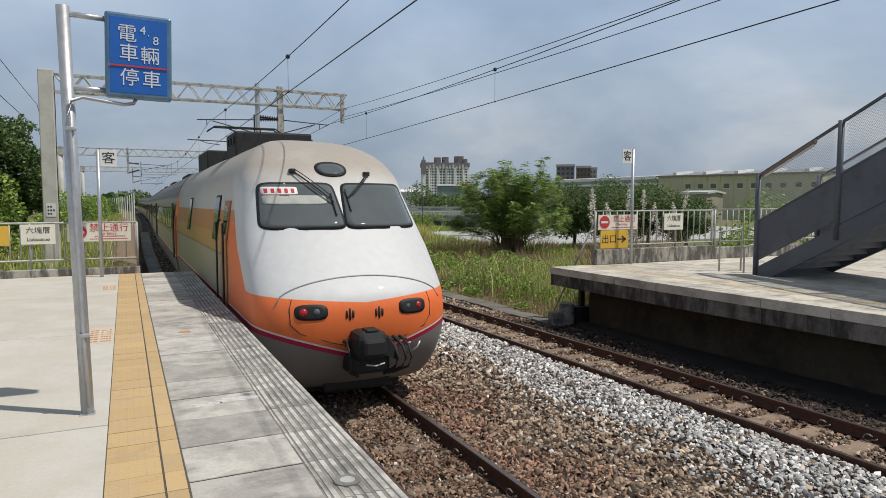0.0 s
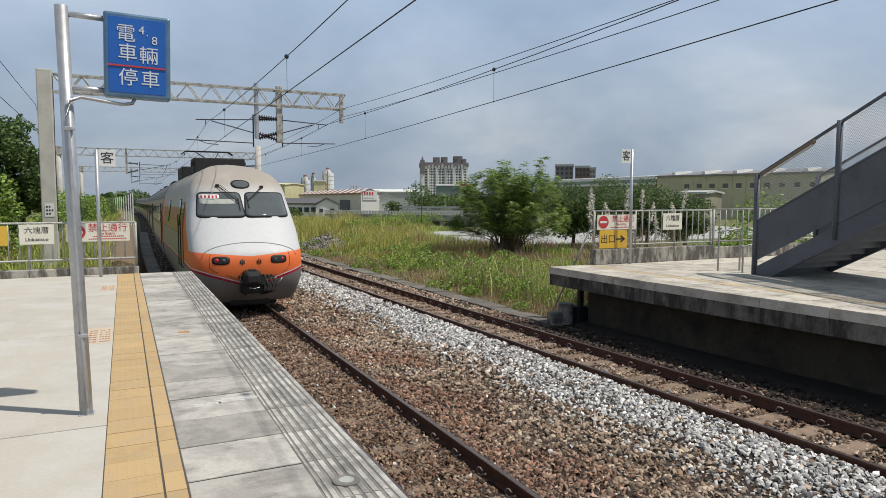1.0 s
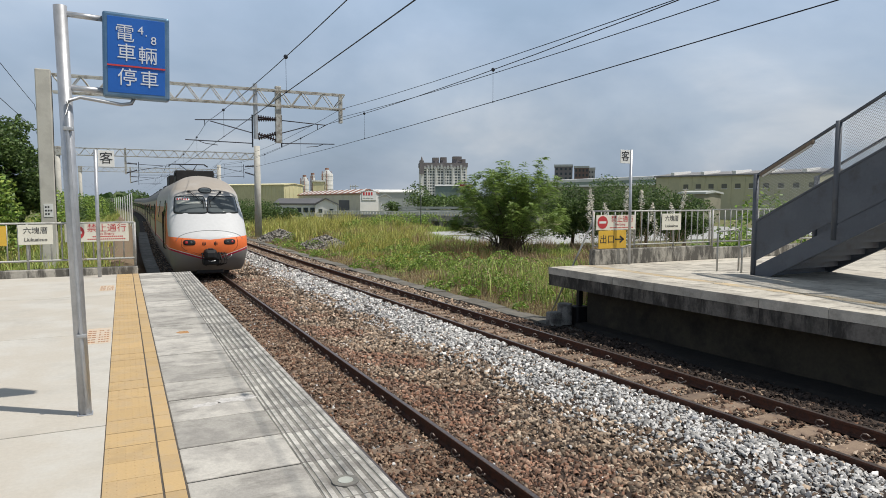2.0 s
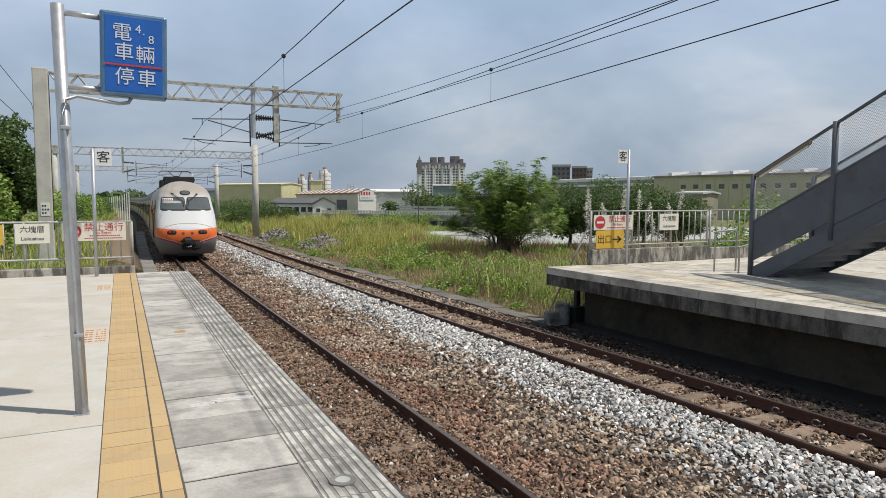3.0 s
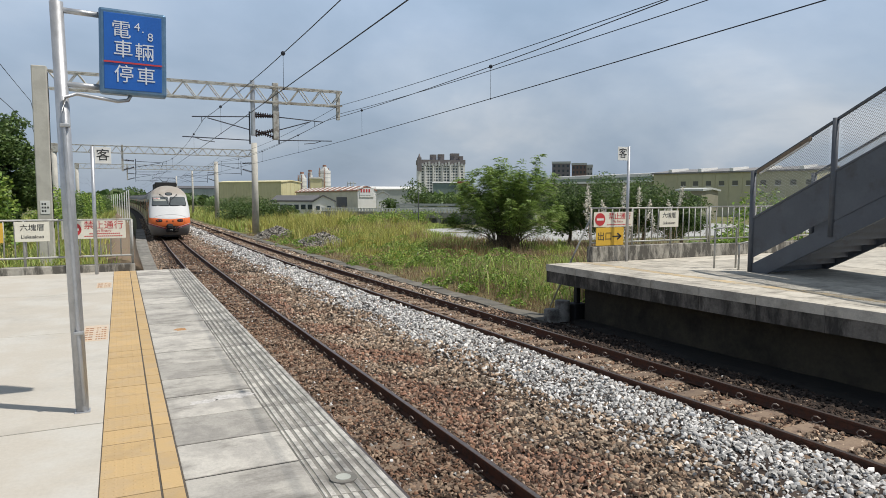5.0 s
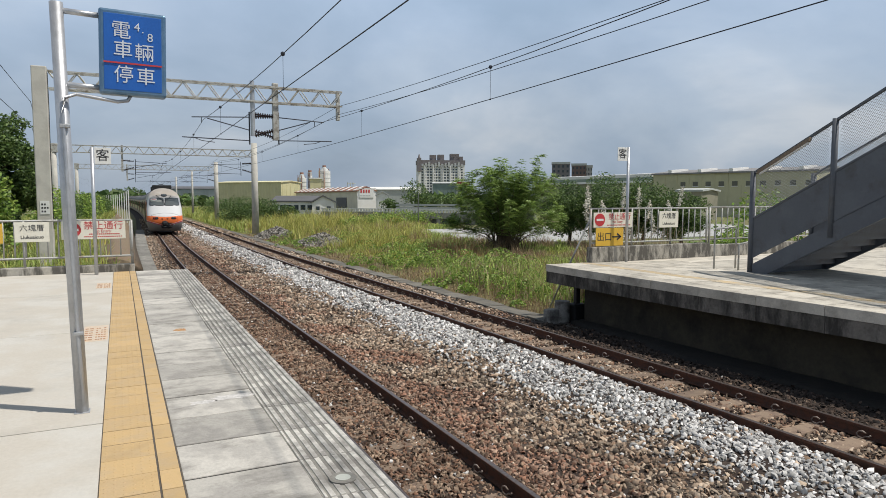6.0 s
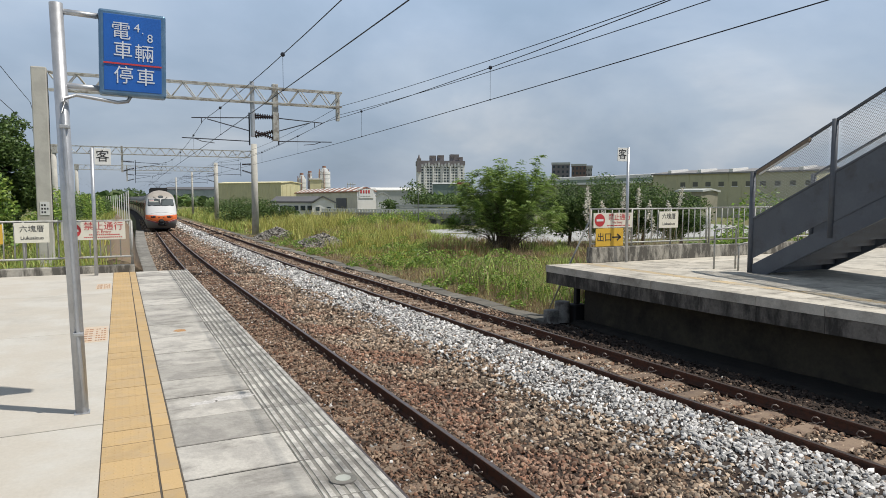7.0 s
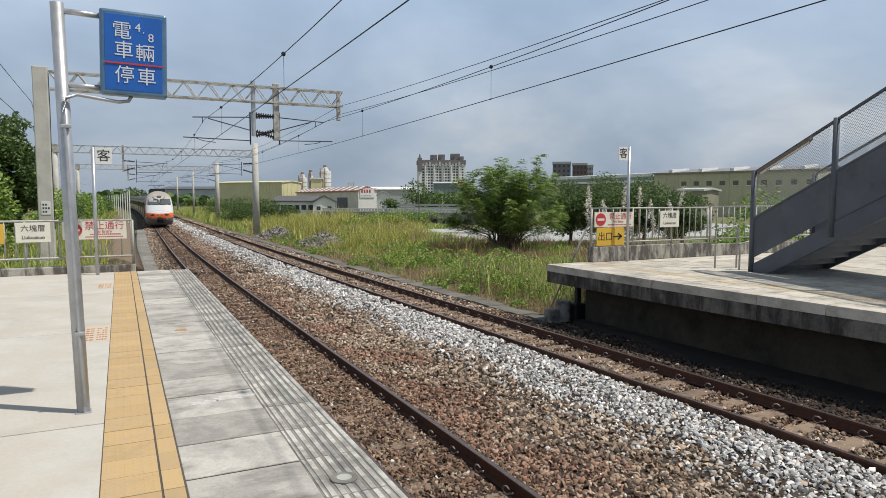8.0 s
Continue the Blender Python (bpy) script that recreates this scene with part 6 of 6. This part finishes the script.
def build_plants():
    build_grass()
    build_big_bush()
    build_reeds()
    build_tree("tree", "tall dark green broad-leaved tree beyond the fence", -5.6, 33.0, [(0, 0, 4.8, 2.6, 2.4, 1.9, 20000), (1.4, 0.3, 3.4, 1.5, 1.8, 1.9, 14000), (-1.9, 0, 3.6, 2.4, 2, 2.2, 14000), (1.0, 0, 1.8, 1.6, 1.5, 1.6, 10000), (-2.4, 0, 1.6, 2, 2, 1.8, 10000)], 0.17, LEAFD, 2.6, 0.22, group="trees")
    build_tree("tree", "bright green bushy tree beyond the fence", -5.1, 26.0, [(0, 0, 2.6, 1.8, 1.8, 1.5, 7000), (0.9, 0.2, 1.5, 1.4, 1.4, 1.2, 4400), (-1.4, 0, 1.6, 1.7, 1.6, 1.6, 4400)], 0.15, GRASSG, 1.3, 0.14, group="trees")
    for i in range(7):  # hedge along the left of the line
        y = 62 + i * 14
        build_tree("hedge_bush", "rounded green hedge bush along the line", -5.2 + 0.028 * (y - 60) + 0.3 * math.sin(i * 4), y, [(0, 0, 2.0, 1.7, 5, 1.7, 2600), (0.5, 1, 1.1, 1.5, 5, 1.2, 1600)], 0.24, LEAFD if i % 2 else GRASSG, 1.0, 0.12, "bush", "hedge bushes")
    for x, y, w, h, m in ((13.6, 88, 2.4, 2.7, LEAFD), (16.2, 84, 2.5, 3.0, LEAFD), (18.7, 82, 1.4, 2.0, LEAFD), (17.2, 108, 3.5, 3.2, LEAFD), (16.4, 130, 3.0, 3.0, LEAFD)):
        build_tree("shrub", "dense dark green shrub beyond the far track", x, y, [(0, 0, h * 0.5, w, w * 0.8, h * 0.55, 5600), (w * 0.6, 0, h * 0.35, w * 0.6, w * 0.6, h * 0.42, 2600)], 0.18, m, h * 0.3, 0.1, "bush", "shrubs")
    for x, y, w, h in ((23.5, 62, 2.6, 1.5), (27.0, 66, 2.8, 1.7), (20.6, 60.5, 2.0, 1.2), (30.5, 67, 2.2, 1.5)):
        build_tree("vine_shrub", "low bright green creeper-covered shrub in the field", x, y, [(0, 0, h * 0.5, w, w * 0.6, h * 0.6, 2600)], 0.17, GRASSG, h * 0.3, 0.06, "bush", "creeper shrubs")
    for x, y, w, h in ((45.5, 104, 2.6, 5.9), (49.5, 107, 2.4, 3.6), (53.5, 106, 2.6, 3.8), (58, 103, 2.6, 3.6), (42.5, 108, 1.8, 2.8)):
        build_tree("street_tree", "dark roadside tree by the riverside wall", x, y, [(0, 0, h * 0.62, w, w, h * 0.42, 1700), (w * 0.5, 0, h * 0.45, w * 0.7, w * 0.7, h * 0.3, 700)], 0.34, LEAFD, h * 0.5, 0.14, group="roadside trees")
    for x, y, w, h in ((25.4, 33.8, 1.7, 4.1), (27.2, 32.6, 2.3, 4.5), (29.2, 31.4, 2.1, 4.3), (31.2, 30.2, 1.8, 3.5)):
        build_tree("tree", "dark green tree behind the far railing", x, y, [(0, 0, h * 0.60, w, w, h * 0.42, 11000), (-w * 0.5, 0, h * 0.48, w * 0.7, w * 0.7, h * 0.32, 5000), (0, 0, h * 0.42, w * 0.95, w * 0.8, h * 0.2, 5000)], 0.13, LEAFD, h * 0.5, 0.12, group="trees")
    for x, y, w, h, m in ((22.5, 17.5, 1.7, 3.3, GRASSG), (25.2, 16.8, 1.9, 3.6, GRASSG), (19.2, 16.2, 1.1, 1.9, GRASSG), (17.2, 15.8, 1.0, 1.7, GRASSG), (20.2, 17.2, 1.3, 2.2, LEAFL)):
        build_tree("leafy_shrub", "bright green leafy shrub behind the stair and railing", x, y, [(0, 0, h * 0.55, w, w * 0.8, h * 0.5, 1700)], 0.17, m, h * 0.4, 0.06, "bush", "leafy shrubs")
    build_tree("palm_clump", "far palm-like trees at the end of the line", 5.0, 330, [(0, 0, 7.2, 3.0, 3, 1.6, 600), (-5, 0, 6.6, 2.4, 2, 1.4, 400), (4, 4, 6.4, 2.2, 2, 1.4, 400)], 0.6, LEAFD, 5.5, 0.3, group="trees")


# ---- buildings and distance ----
def flat_mat(name, c, v=0.1):
    return mat(name, c, 0.8, v=v, s=0.25, b=0.05, bs=6, c2=tuple(k * 0.88 for k in c))


BEIGE, CREAMB, GREYB, DKROOF = flat_mat("beige_wall", (0.62, 0.58, 0.46)), flat_mat("cream_cladding", (0.72, 0.66, 0.40)), flat_mat("grey_cladding", (0.46, 0.48, 0.46)), flat_mat("dark_roof", (0.12, 0.12, 0.125))
WHITEB, GREENR, REDR, TOWERD = flat_mat("white_wall", (0.78, 0.77, 0.74)), flat_mat("grey_green_cladding", (0.27, 0.33, 0.29)), flat_mat("rusty_roof", (0.33, 0.17, 0.12)), flat_mat("brown_grey_tiles", (0.20, 0.18, 0.185))
BROWNT, PALER, OLIVE = flat_mat("brown_brick", (0.17, 0.115, 0.10)), flat_mat("pale_roof", (0.48, 0.49, 0.48)), flat_mat("olive_cladding", (0.30, 0.31, 0.20))


def site(bearing, d, z=-1.5):
    """A place at a bearing (degrees right of the track) and distance from the platform."""
    a = radians(bearing)
    return Vector((d * math.sin(a), d * math.cos(a), z))


def plot(name, label, b0, d0, b1, d1, category="building", group=""):
    """An Empty at the left front corner, x along the front; returns it and the front's length."""
    p, q = site(b0, d0), site(b1, d1)
    a = math.degrees(math.atan2(q.y - p.y, q.x - p.x))
    return thing(name, label, category, group, at=pose(p.x, p.y, p.z, 0, 0, a)), (q - p).length


def window_grid(t, xs, zs, w, h, material=WINB, y=0.0, sill=True):
    pane = mesh_of("window", box(bmesh.new(), -w / 2, -0.05, 0, w / 2, 0.1, h), material)
    frame_ = mesh_of("window_frame", box(bmesh.new(), -w / 2 - 0.08, -0.10, -0.12, w / 2 + 0.08, 0.02, -0.02), WHITEB)
    for x in xs:
        for z in zs:
            p = part("window", pane, material, t)
            p.matrix_basis = pose(x, y, z)
            if sill:
                part("window_sill", frame_, WHITEB, p)


def build_shed(name, label, b0, d0, b1, d1, depth, eave, ridge, wall, roof, seams=0, wins=None, along=True, over=0.3):
    t, L = plot(name, label, b0, d0, b1, d1, "building", "distant buildings")
    part("wall", box(bmesh.new(), 0, 0, 0, L, depth, eave), wall, t)
    bm = bmesh.new()
    if along:  # ridge runs along the front
        prism(bm, [(-over, eave - 0.05), (depth / 2, ridge), (depth + over, eave - 0.05), (depth + over, eave + 0.2), (depth / 2, ridge + 0.25), (-over, eave + 0.2)], -over, L + over, "x")
        prism(bm, [(0, eave - 0.04), (depth, eave - 0.04), (depth / 2, ridge)], 0.02, L - 0.02, "x")
    else:
        prism(bm, [(-over, eave - 0.05), (L / 2, ridge), (L + over, eave - 0.05), (L + over, eave + 0.2), (L / 2, ridge + 0.25), (-over, eave + 0.2)], -over, depth + over, "y")
    part("roof", bm, roof, t)
    if not along:
        bm = bmesh.new()
        prism(bm, [(0, eave - 0.04), (L, eave - 0.04), (L / 2, ridge)], 0.02, 0.3, "y")
        part("gable", bm, wall, t)
    if seams:
        rib = mesh_of("cladding_rib", box(bmesh.new(), -0.06, -0.06, 0, 0.06, 0.02, eave), wall)
        for k in range(1, seams):
            part("cladding_rib", rib, wall, t).matrix_basis = pose(L * k / seams, 0, 0)
    if wins:
        n, z, w, h = wins
        window_grid(t, [L * (k + 0.5) / n for k in range(n)], [z], w, h)
    return t, L


def build_town():
    # the tall apartment block
    t, L = plot("apartment_tower", "tall white apartment block with dark brown top storeys", 23.95, 500, 27.95, 505, "building", "distant buildings")
    part("wall", box(bmesh.new(), 0, 0, 0, L, 14, 29), WHITEB, t)
    part("upper_block", box(bmesh.new(), -0.4, -0.4, 28.2, L + 0.4, 14.4, 31.5), TOWERD, t, "dark brown upper storeys")
    part("corner_tower", box(bmesh.new(), -0.8, -1.2, 23, 2.2, 3, 33), TOWERD, t)
    part("turret", tube(bmesh.new(), [(0.8, 1, 33), (0.8, 1, 36)], 1.2, 6, 0.3), TOWERD, t)
    for k in range(13):
        part("balcony", box(bmesh.new(), 2.4 + k * 2.5, -0.9, 26.6, 3.9 + k * 2.5, -0.35, 28.6 + (k % 3) * 0.7), PALER, t)
    for x, w, z in ((9.5, 4.5, 35.5), (15.5, 4.5, 35.8), (25.0, 6.5, 36.5), (30.5, 4, 34.5)):
        part("roof_house", box(bmesh.new(), x, 2, 31.4, x + w, 8, z), TOWERD, t)
        part("roof_frame", box(bmesh.new(), x - 0.7, 1.0, z - 1.0, x + w * 0.6, 1.6, z - 0.2), TOWERD, t)
    for x in (5.0, 11.5, 18.0, 24.5, 31.0):
        part("pilaster", box(bmesh.new(), x - 0.5, -0.9, 0, x + 0.5, 0.1, 27.5), WHITEB if x != 18.0 else PALER, t)
    window_grid(t, [3.2 + 2.15 * k for k in range(15)], [3 + 2.1 * k for k in range(12)], 1.35, 1.1, WINB, -0.02, False)
    # grey-green hall in front of it
    build_shed("warehouse", "grey-green flat warehouse before the tower", 25.2, 300, 28.2, 300, 18, 9.6, 10.2, GREENR, PALER, 9)
    t, L = plot("rooftop_shed", "red and blue industrial shed beside the warehouse", 27.2, 292, 28.4, 292, "building", "distant buildings")
    part("wall", box(bmesh.new(), 0, 0, 0, L, 6, 9), GREYB, t)
    part("roof", box(bmesh.new(), 0.5, -0.3, 8.9, L + 0.2, 6, 10.2), mat("red_panel", (0.30, 0.07, 0.05), 0.7), t)
    # yellow warehouse and its neighbours
    t, L = build_shed("warehouse", "long cream-yellow metal warehouse with a low roof", 7.2, 222, 12.35, 204, 9, 7.7, 8.1, mat("yellow_cladding", (0.60, 0.56, 0.33), 0.6, v=0.10, s=0.4, b=0.05), CREAMB, 22)
    rib = mesh_of("cladding_rib", box(bmesh.new(), -0.02, -0.08, 0, 0.06, 0.08, 7.6), CREAMB)
    for k in range(5):
        part("cladding_rib", rib, CREAMB, t).matrix_basis = pose(L, 0.8 + k * 1.8, 0)
    build_shed("warehouse", "far grey metal warehouse behind trees", 2.9, 330, 7.3, 320, 20, 7.0, 8.2, GREYB, DKROOF, 14)
    build_shed("warehouse", "grey warehouse with a white roof edge", 19.8, 205, 23.7, 205, 20, 5.6, 6.4, GREYB, WHITEB, 12)
    build_shed("long_shed", "low grey shed with a dark tiled roof", 11.6, 128, 15.0, 126, 8, 2.4, 3.3, WHITEB, DKROOF, 0, (6, 0.9, 0.9, 0.9))
    build_shed("small_house", "small white gabled house", 14.9, 122, 16.75, 122, 6, 2.3, 3.4, WHITEB, DKROOF, 0, (2, 0.9, 0.7, 0.7), False)
    t, L = build_shed("factory", "white-fronted factory with a rusty ribbed roof and a red-lettered board", 18.75, 150, 20.25, 151.4, 58, 4.6, 5.5, BEIGE, REDR, 0, None, False)
    sheet = mesh_of("roof_sheet", prism(bmesh.new(), [(-0.3, 4.8), (L / 2, 5.76), (L / 2, 5.84), (-0.3, 4.9)], -0.7, 0.7, "y"), WHITEB)
    for k in range(12):
        part("roof_sheet", sheet, WHITEB, t, "pale roof sheet").matrix_basis = pose(0, 2 + k * 4.8, 0)
    part("front", box(bmesh.new(), -0.1, -0.15, 0, L + 0.1, 0.0, 5.4), WHITEB, t, "white painted front")
    part("door", box(bmesh.new(), -0.12, 8, 0, 0.02, 16, 3.2), DKROOF, t, "dark roller door")
    b = part("signboard", box(bmesh.new(), 0.3, -0.30, 3.2, L - 0.5, -0.16, 5.3), WHITE, t, "white signboard with red bars")
    bm = bmesh.new()
    for k in range(4):
        box(bm, 0.55 + k * 0.62, -0.34, 4.3, 0.55 + k * 0.62 + 0.36, -0.305, 5.0)
    part("sign_bars", bm, REDP, b)
    bm = bmesh.new()
    for k in range(4):
        box(bm, 0.55 + k * 0.62, -0.34, 3.6, 0.55 + k * 0.62 + 0.48, -0.305, 3.75)
    part("sign_bars", bm, GREYB, b)
    build_shed("small_office", "small white hut with vertical cladding", 20.35, 142, 21.35, 142, 5, 3.6, 4.4, WHITEB, PALER, 6, None, False)
    # silos
    for b, d, r, h, lab in ((14.07, 225, 1.5, 9.6, "white cement silo with a rusty base"), (14.75, 232, 0.8, 10.6, "slim white cement silo"), (15.95, 225, 2.0, 12.0, "tall white cement silo with a rusty base")):
        p = site(b, d)
        t = thing("silo", lab, "silo", "silos", at=pose(*p))
        part("drum", tube(bmesh.new(), [(0, 0, 3), (0, 0, h)], r, 20), WHITEB, t)
        part("cone", tube(bmesh.new(), [(0, 0, h), (0, 0, h + 1.3)], r * 0.8, 16, 0.6), PALER, t)
        bm = bmesh.new()
        for a in range(6):
            box(bm, r * math.cos(a) - 0.2, r * math.sin(a) - 0.2, 0, r * math.cos(a) + 0.2, r * math.sin(a) + 0.2, 4)
        box(bm, -r * 0.9, -r * 0.9, 2.6, r * 0.9, r * 0.9, 4.4)
        part("base_frame", bm, REDR, t)
        bm = bmesh.new()
        for a in (0.6, 1.7, 3.6, 4.4):
            tube(bm, [(r * 1.06 * math.cos(a), r * 1.06 * math.sin(a), 3), (r * 1.06 * math.cos(a), r * 1.06 * math.sin(a), h + 0.9)], 0.13, 6)
        tube(bm, [(0, 0, h + 1.2), (0, 0, h + 1.9)], 0.6, 10)
        part("ladder_frame", bm, REDR, t, "rust-red ladder frame")
        bm = bmesh.new()
        for z in np.arange(4, h, 1.4):
            tube(bm, [(0, 0, z), (0, 0, z + 0.14)], r * 1.03, 20)
        part("hoops", bm, PALER, t)
    t, L = plot("conveyor_house", "cream plant house between the silos", 14.75, 218, 15.7, 218, "building", "distant buildings")
    part("wall", box(bmesh.new(), 0, 0, 0, L, 5, 9.3), CREAMB, t)
    part("roof", prism(bmesh.new(), [(-0.3, 9.2), (5.3, 8.8), (5.3, 9.1), (-0.3, 9.6)], -0.3, L + 0.3, "x"), WHITEB, t)
    t, L = plot("pipe_tower", "lattice plant tower with pipes", 17.9, 230, 18.6, 230, "tower", "distant buildings")
    bm = bmesh.new()
    for x in (0, L * 0.33, L * 0.66, L):
        tube(bm, [(x, 0, 0), (x, 0, 8.5 - 2 * (x > L * 0.8))], 0.16, 6)
    for z in (4, 6.2, 8.0):
        tube(bm, [(0, 0, z), (L, 0, z)], 0.16, 6)
    part("frame", bm, GREYB, t)
    # far towers right of the bush
    for b0, b1, d, h, m, lab in ((35.4, 36.9, 420, 25.0, TOWERD, "dark grey office block far off"), (37.05, 38.25, 420, 24.0, BROWNT, "brown brick block far off"), (38.25, 38.75, 425, 23.2, PALER, "pale stair tower far off")):
        t, L = plot("office_block", lab, b0, d, b1, d, "building", "distant buildings")
        part("wall", box(bmesh.new(), 0, 0, 0, L, 12, h), m, t)
        part("parapet", box(bmesh.new(), -0.3, -0.3, h - 0.8, L + 0.3, 12, h + 0.5), PALER, t)
        window_grid(t, [L * (k + 0.5) / 4 for k in range(4)], [h - 3 - 3.0 * k for k in range(5)], L / 9, 1.5, WINB, -0.02, False)
    t, L = plot("glass_block", "blue glass block far off", 30.8, 410, 33.2, 410, "building", "distant buildings")
    part("wall", box(bmesh.new(), 0, 0, 0, L, 10, 12.5), mat("blue_panels", (0.10, 0.19, 0.30), 0.4), t)
    # long halls behind the far platform
    t, L = build_shed("factory_hall", "long olive-beige factory hall with square windows and roof vents", 43.7, 122, 55.5, 112, 16, 7.25, 8.0, mat("olive_wall", (0.50, 0.475, 0.31), 0.8, v=0.12, s=0.5, b=0.1, c2=(0.44, 0.42, 0.28)), flat_mat("grey_ribbed_roof", (0.24, 0.235, 0.235)), 12)
    window_grid(t, [L * (k + 0.5) / 12 for k in range(2, 12)], [5.15], 0.85, 0.75, flat_mat("dusty_panes", (0.14, 0.14, 0.115)))
    for k in range(5):
        bm = prism(bmesh.new(), [(-0.25, 7.45), (6, 8.0), (6, 8.35), (-0.25, 7.95)], -0.3, 0.3, "x")
        part("roof_vent", bm, WHITEB, t, "white roof vent").matrix_basis = pose(L * (k + 0.6) / 5, 0, 0)
    build_shed("factory_hall", "long shed with a white and green fascia", 34.0, 150, 43.6, 124, 14, 7.35, 7.7, OLIVE, WHITEB, 16)
    t, L = plot("fascia_band", "white and grey-green striped fascia along the long shed", 34.0, 149.2, 43.6, 123.2, "fascia", "distant buildings")
    for z0, z1, m in ((6.95, 7.45, WHITEB), (6.35, 6.95, GREENR), (5.95, 6.35, WHITEB)):
        part("stripe", box(bmesh.new(), 0, 0, z0 + 0.005, L, 0.25, z1), m, t)
    build_shed("annex", "low drab olive annex with a flat roof", 45.6, 96, 47.4, 94.8, 6, 4.1, 4.3, mat("drab_annex_wall", (0.27, 0.255, 0.19), 0.85, v=0.15, s=0.6, b=0.1, c2=(0.22, 0.21, 0.155)), GREYB, 3, None)
    # riverside wall: a dark arcade below, a weathered band, a white balustrade
    t, L = plot("river_wall", "grey riverside wall with a dark arcade and a white balustrade", 15.6, 86, 34.0, 72, "wall", "")
    part("wall", box(bmesh.new(), 0, 0, 0.75, L, 0.6, 1.42), OLDC, t, "weathered concrete band")
    part("recess", box(bmesh.new(), 0, 0.45, -0.6, L, 0.6, 0.745), DKROOF, t, "dark recess between the piers")
    pier = mesh_of("pier", box(bmesh.new(), -0.22, -0.02, -0.6, 0.22, 0.44, 0.745), OLDC)
    for k in range(int(L / 1.5)):
        part("pier", pier, OLDC, t).matrix_basis = pose(0.5 + 1.5 * k, 0, 0)
    bal = mesh_of("baluster", box(bmesh.new(), -0.09, 0.1, 1.42, 0.09, 0.3, 1.78), WHITEB)
    for k in range(int(L / 0.42)):
        part("baluster", bal, WHITEB, t).matrix_basis = pose(0.2 + 0.42 * k, 0, 0)
    part("coping", box(bmesh.new(), 0, 0.06, 1.78, L, 0.36, 1.88), WHITEB, t)
    t, L = plot("road_rail", "pale road parapet beyond the riverside wall", 22.0, 100, 34.0, 92, "parapet", "")
    part("upper_rail", box(bmesh.new(), 0, 0, 1.95, L, 0.3, 2.25), PALER, t)
    part("lower_band", box(bmesh.new(), 0, 0.05, 1.2, L, 0.3, 1.8), PALER, t)
    bm = prism(bmesh.new(), [(20.6, 37.5), (62, 37.5), (62, 57), (24.5, 57)], -1.7, -1.30, "z")
    solid("service_road", bm, mat("pale_road", (0.42, 0.42, 0.40), 0.9, v=0.15, s=0.4, b=0.2, bs=8, c2=(0.35, 0.35, 0.33)), "pale concrete service road behind the bush", "road", kind="structure")
    # poles and posts
    p = site(23.95, 72)
    t = thing("utility_pole", "thin dark utility pole by the river wall", "utility pole", at=pose(p.x, p.y, -1.6))
    part("pole", tube(bmesh.new(), [(0, 0, 0), (0, 0, 3.9)], 0.07, 8, 0.05), DKROOF, t)
    post = None
    for x, y in [(float(np.interp(y, (83, 100, 122, 160, 200, 250, 320), (0.97, 0.75, 0.25, -0.9, -2.6, -5.0, -8.5))), y) for y in (83, 93, 104, 116, 128, 140, 152, 166, 180, 195, 210, 228, 248, 270, 294, 320)]:
        m = pose(x, y, -1.4 + fall(y))
        if post is None:
            post = thing("white_post", "white-painted concrete post along the line", "post", "white posts beside the line", at=m)
            part("pole", tube(bmesh.new(), [(0, 0, 0), (0, 0, 4.3)], 0.07, 8, 0.06), WHITEB, post)
        else:
            copy_thing(post, m)


def build_far_woods():
    P = []
    for _ in range(9000):
        b, d = RNG.uniform(-30, 75), RNG.uniform(240, 330)
        k = 4.0 + 3.0 * noise.noise(Vector((b * 0.35, 1.7, 0)))
        q = site(b, d, -1.5 + max(0.3, k) * RNG.random() ** 0.7)
        P.append(tuple(q))
    V, T = leaves(np.array(P), 3.4, 0.7)
    solid("far_woods", tri_mesh("far_woods", V, T, LEAFD), LEAFD, "far belt of dark green trees on the horizon", "trees", kind="stuff")


build_ground()
build_bed()
build_platform()
build_kerb()
build_far_platform()
build_stop_sign()
build_near_fence()
build_ke_sign(-0.49, 16.15, 2.76, "white marker sign on a thin pole at the platform's end", 1)
build_ke_sign(11.97, 13.45, 3.0, "white marker sign on a thin pole on the far platform", -1)
build_under_platform()
build_foot_shade()
build_far_fence()
build_stair()
build_hoops()
build_gantry(26.5, -2.3, 8.3, 5.38, False, "steel lattice gantry arm on a concrete column over both tracks")
build_gantry(62.0, -4.6, 11.0, 5.35, True, "lattice gantry portal between two concrete columns")
build_gantry(98.0, -4.8, 12.2, 5.4, True, "distant lattice gantry portal")
build_mast(12.6, 134, 8.2)
build_mast(12.4, 170, 8.2)
build_wires()
build_town()
build_far_woods()
build_plants()
build_troughs()
build_track(line_1, "rusty rails on ballast, the near track", 400, 60)
build_track(line_2, "rusty rails on concrete sleepers, the far track", 400, 90)
build_stones()


def motions():
    times = [0.25 * k for k in range(33)]
    run = lambda t: float(np.interp(t, RUN_T, RUN_Y))
    walk(LOCO, [(t, ride(run(t), LOCO_L)) for t in times])
    for i, c in enumerate(COACHES):
        walk(c, [(t, ride(run(t) + LOCO_L + GAP + i * (COACH_L + GAP), COACH_L)) for t in times])


RUN_T, RUN_Y = (0.0, 8.0), (8.5, 79.7)  # the train draws away at a steady pace
motions()
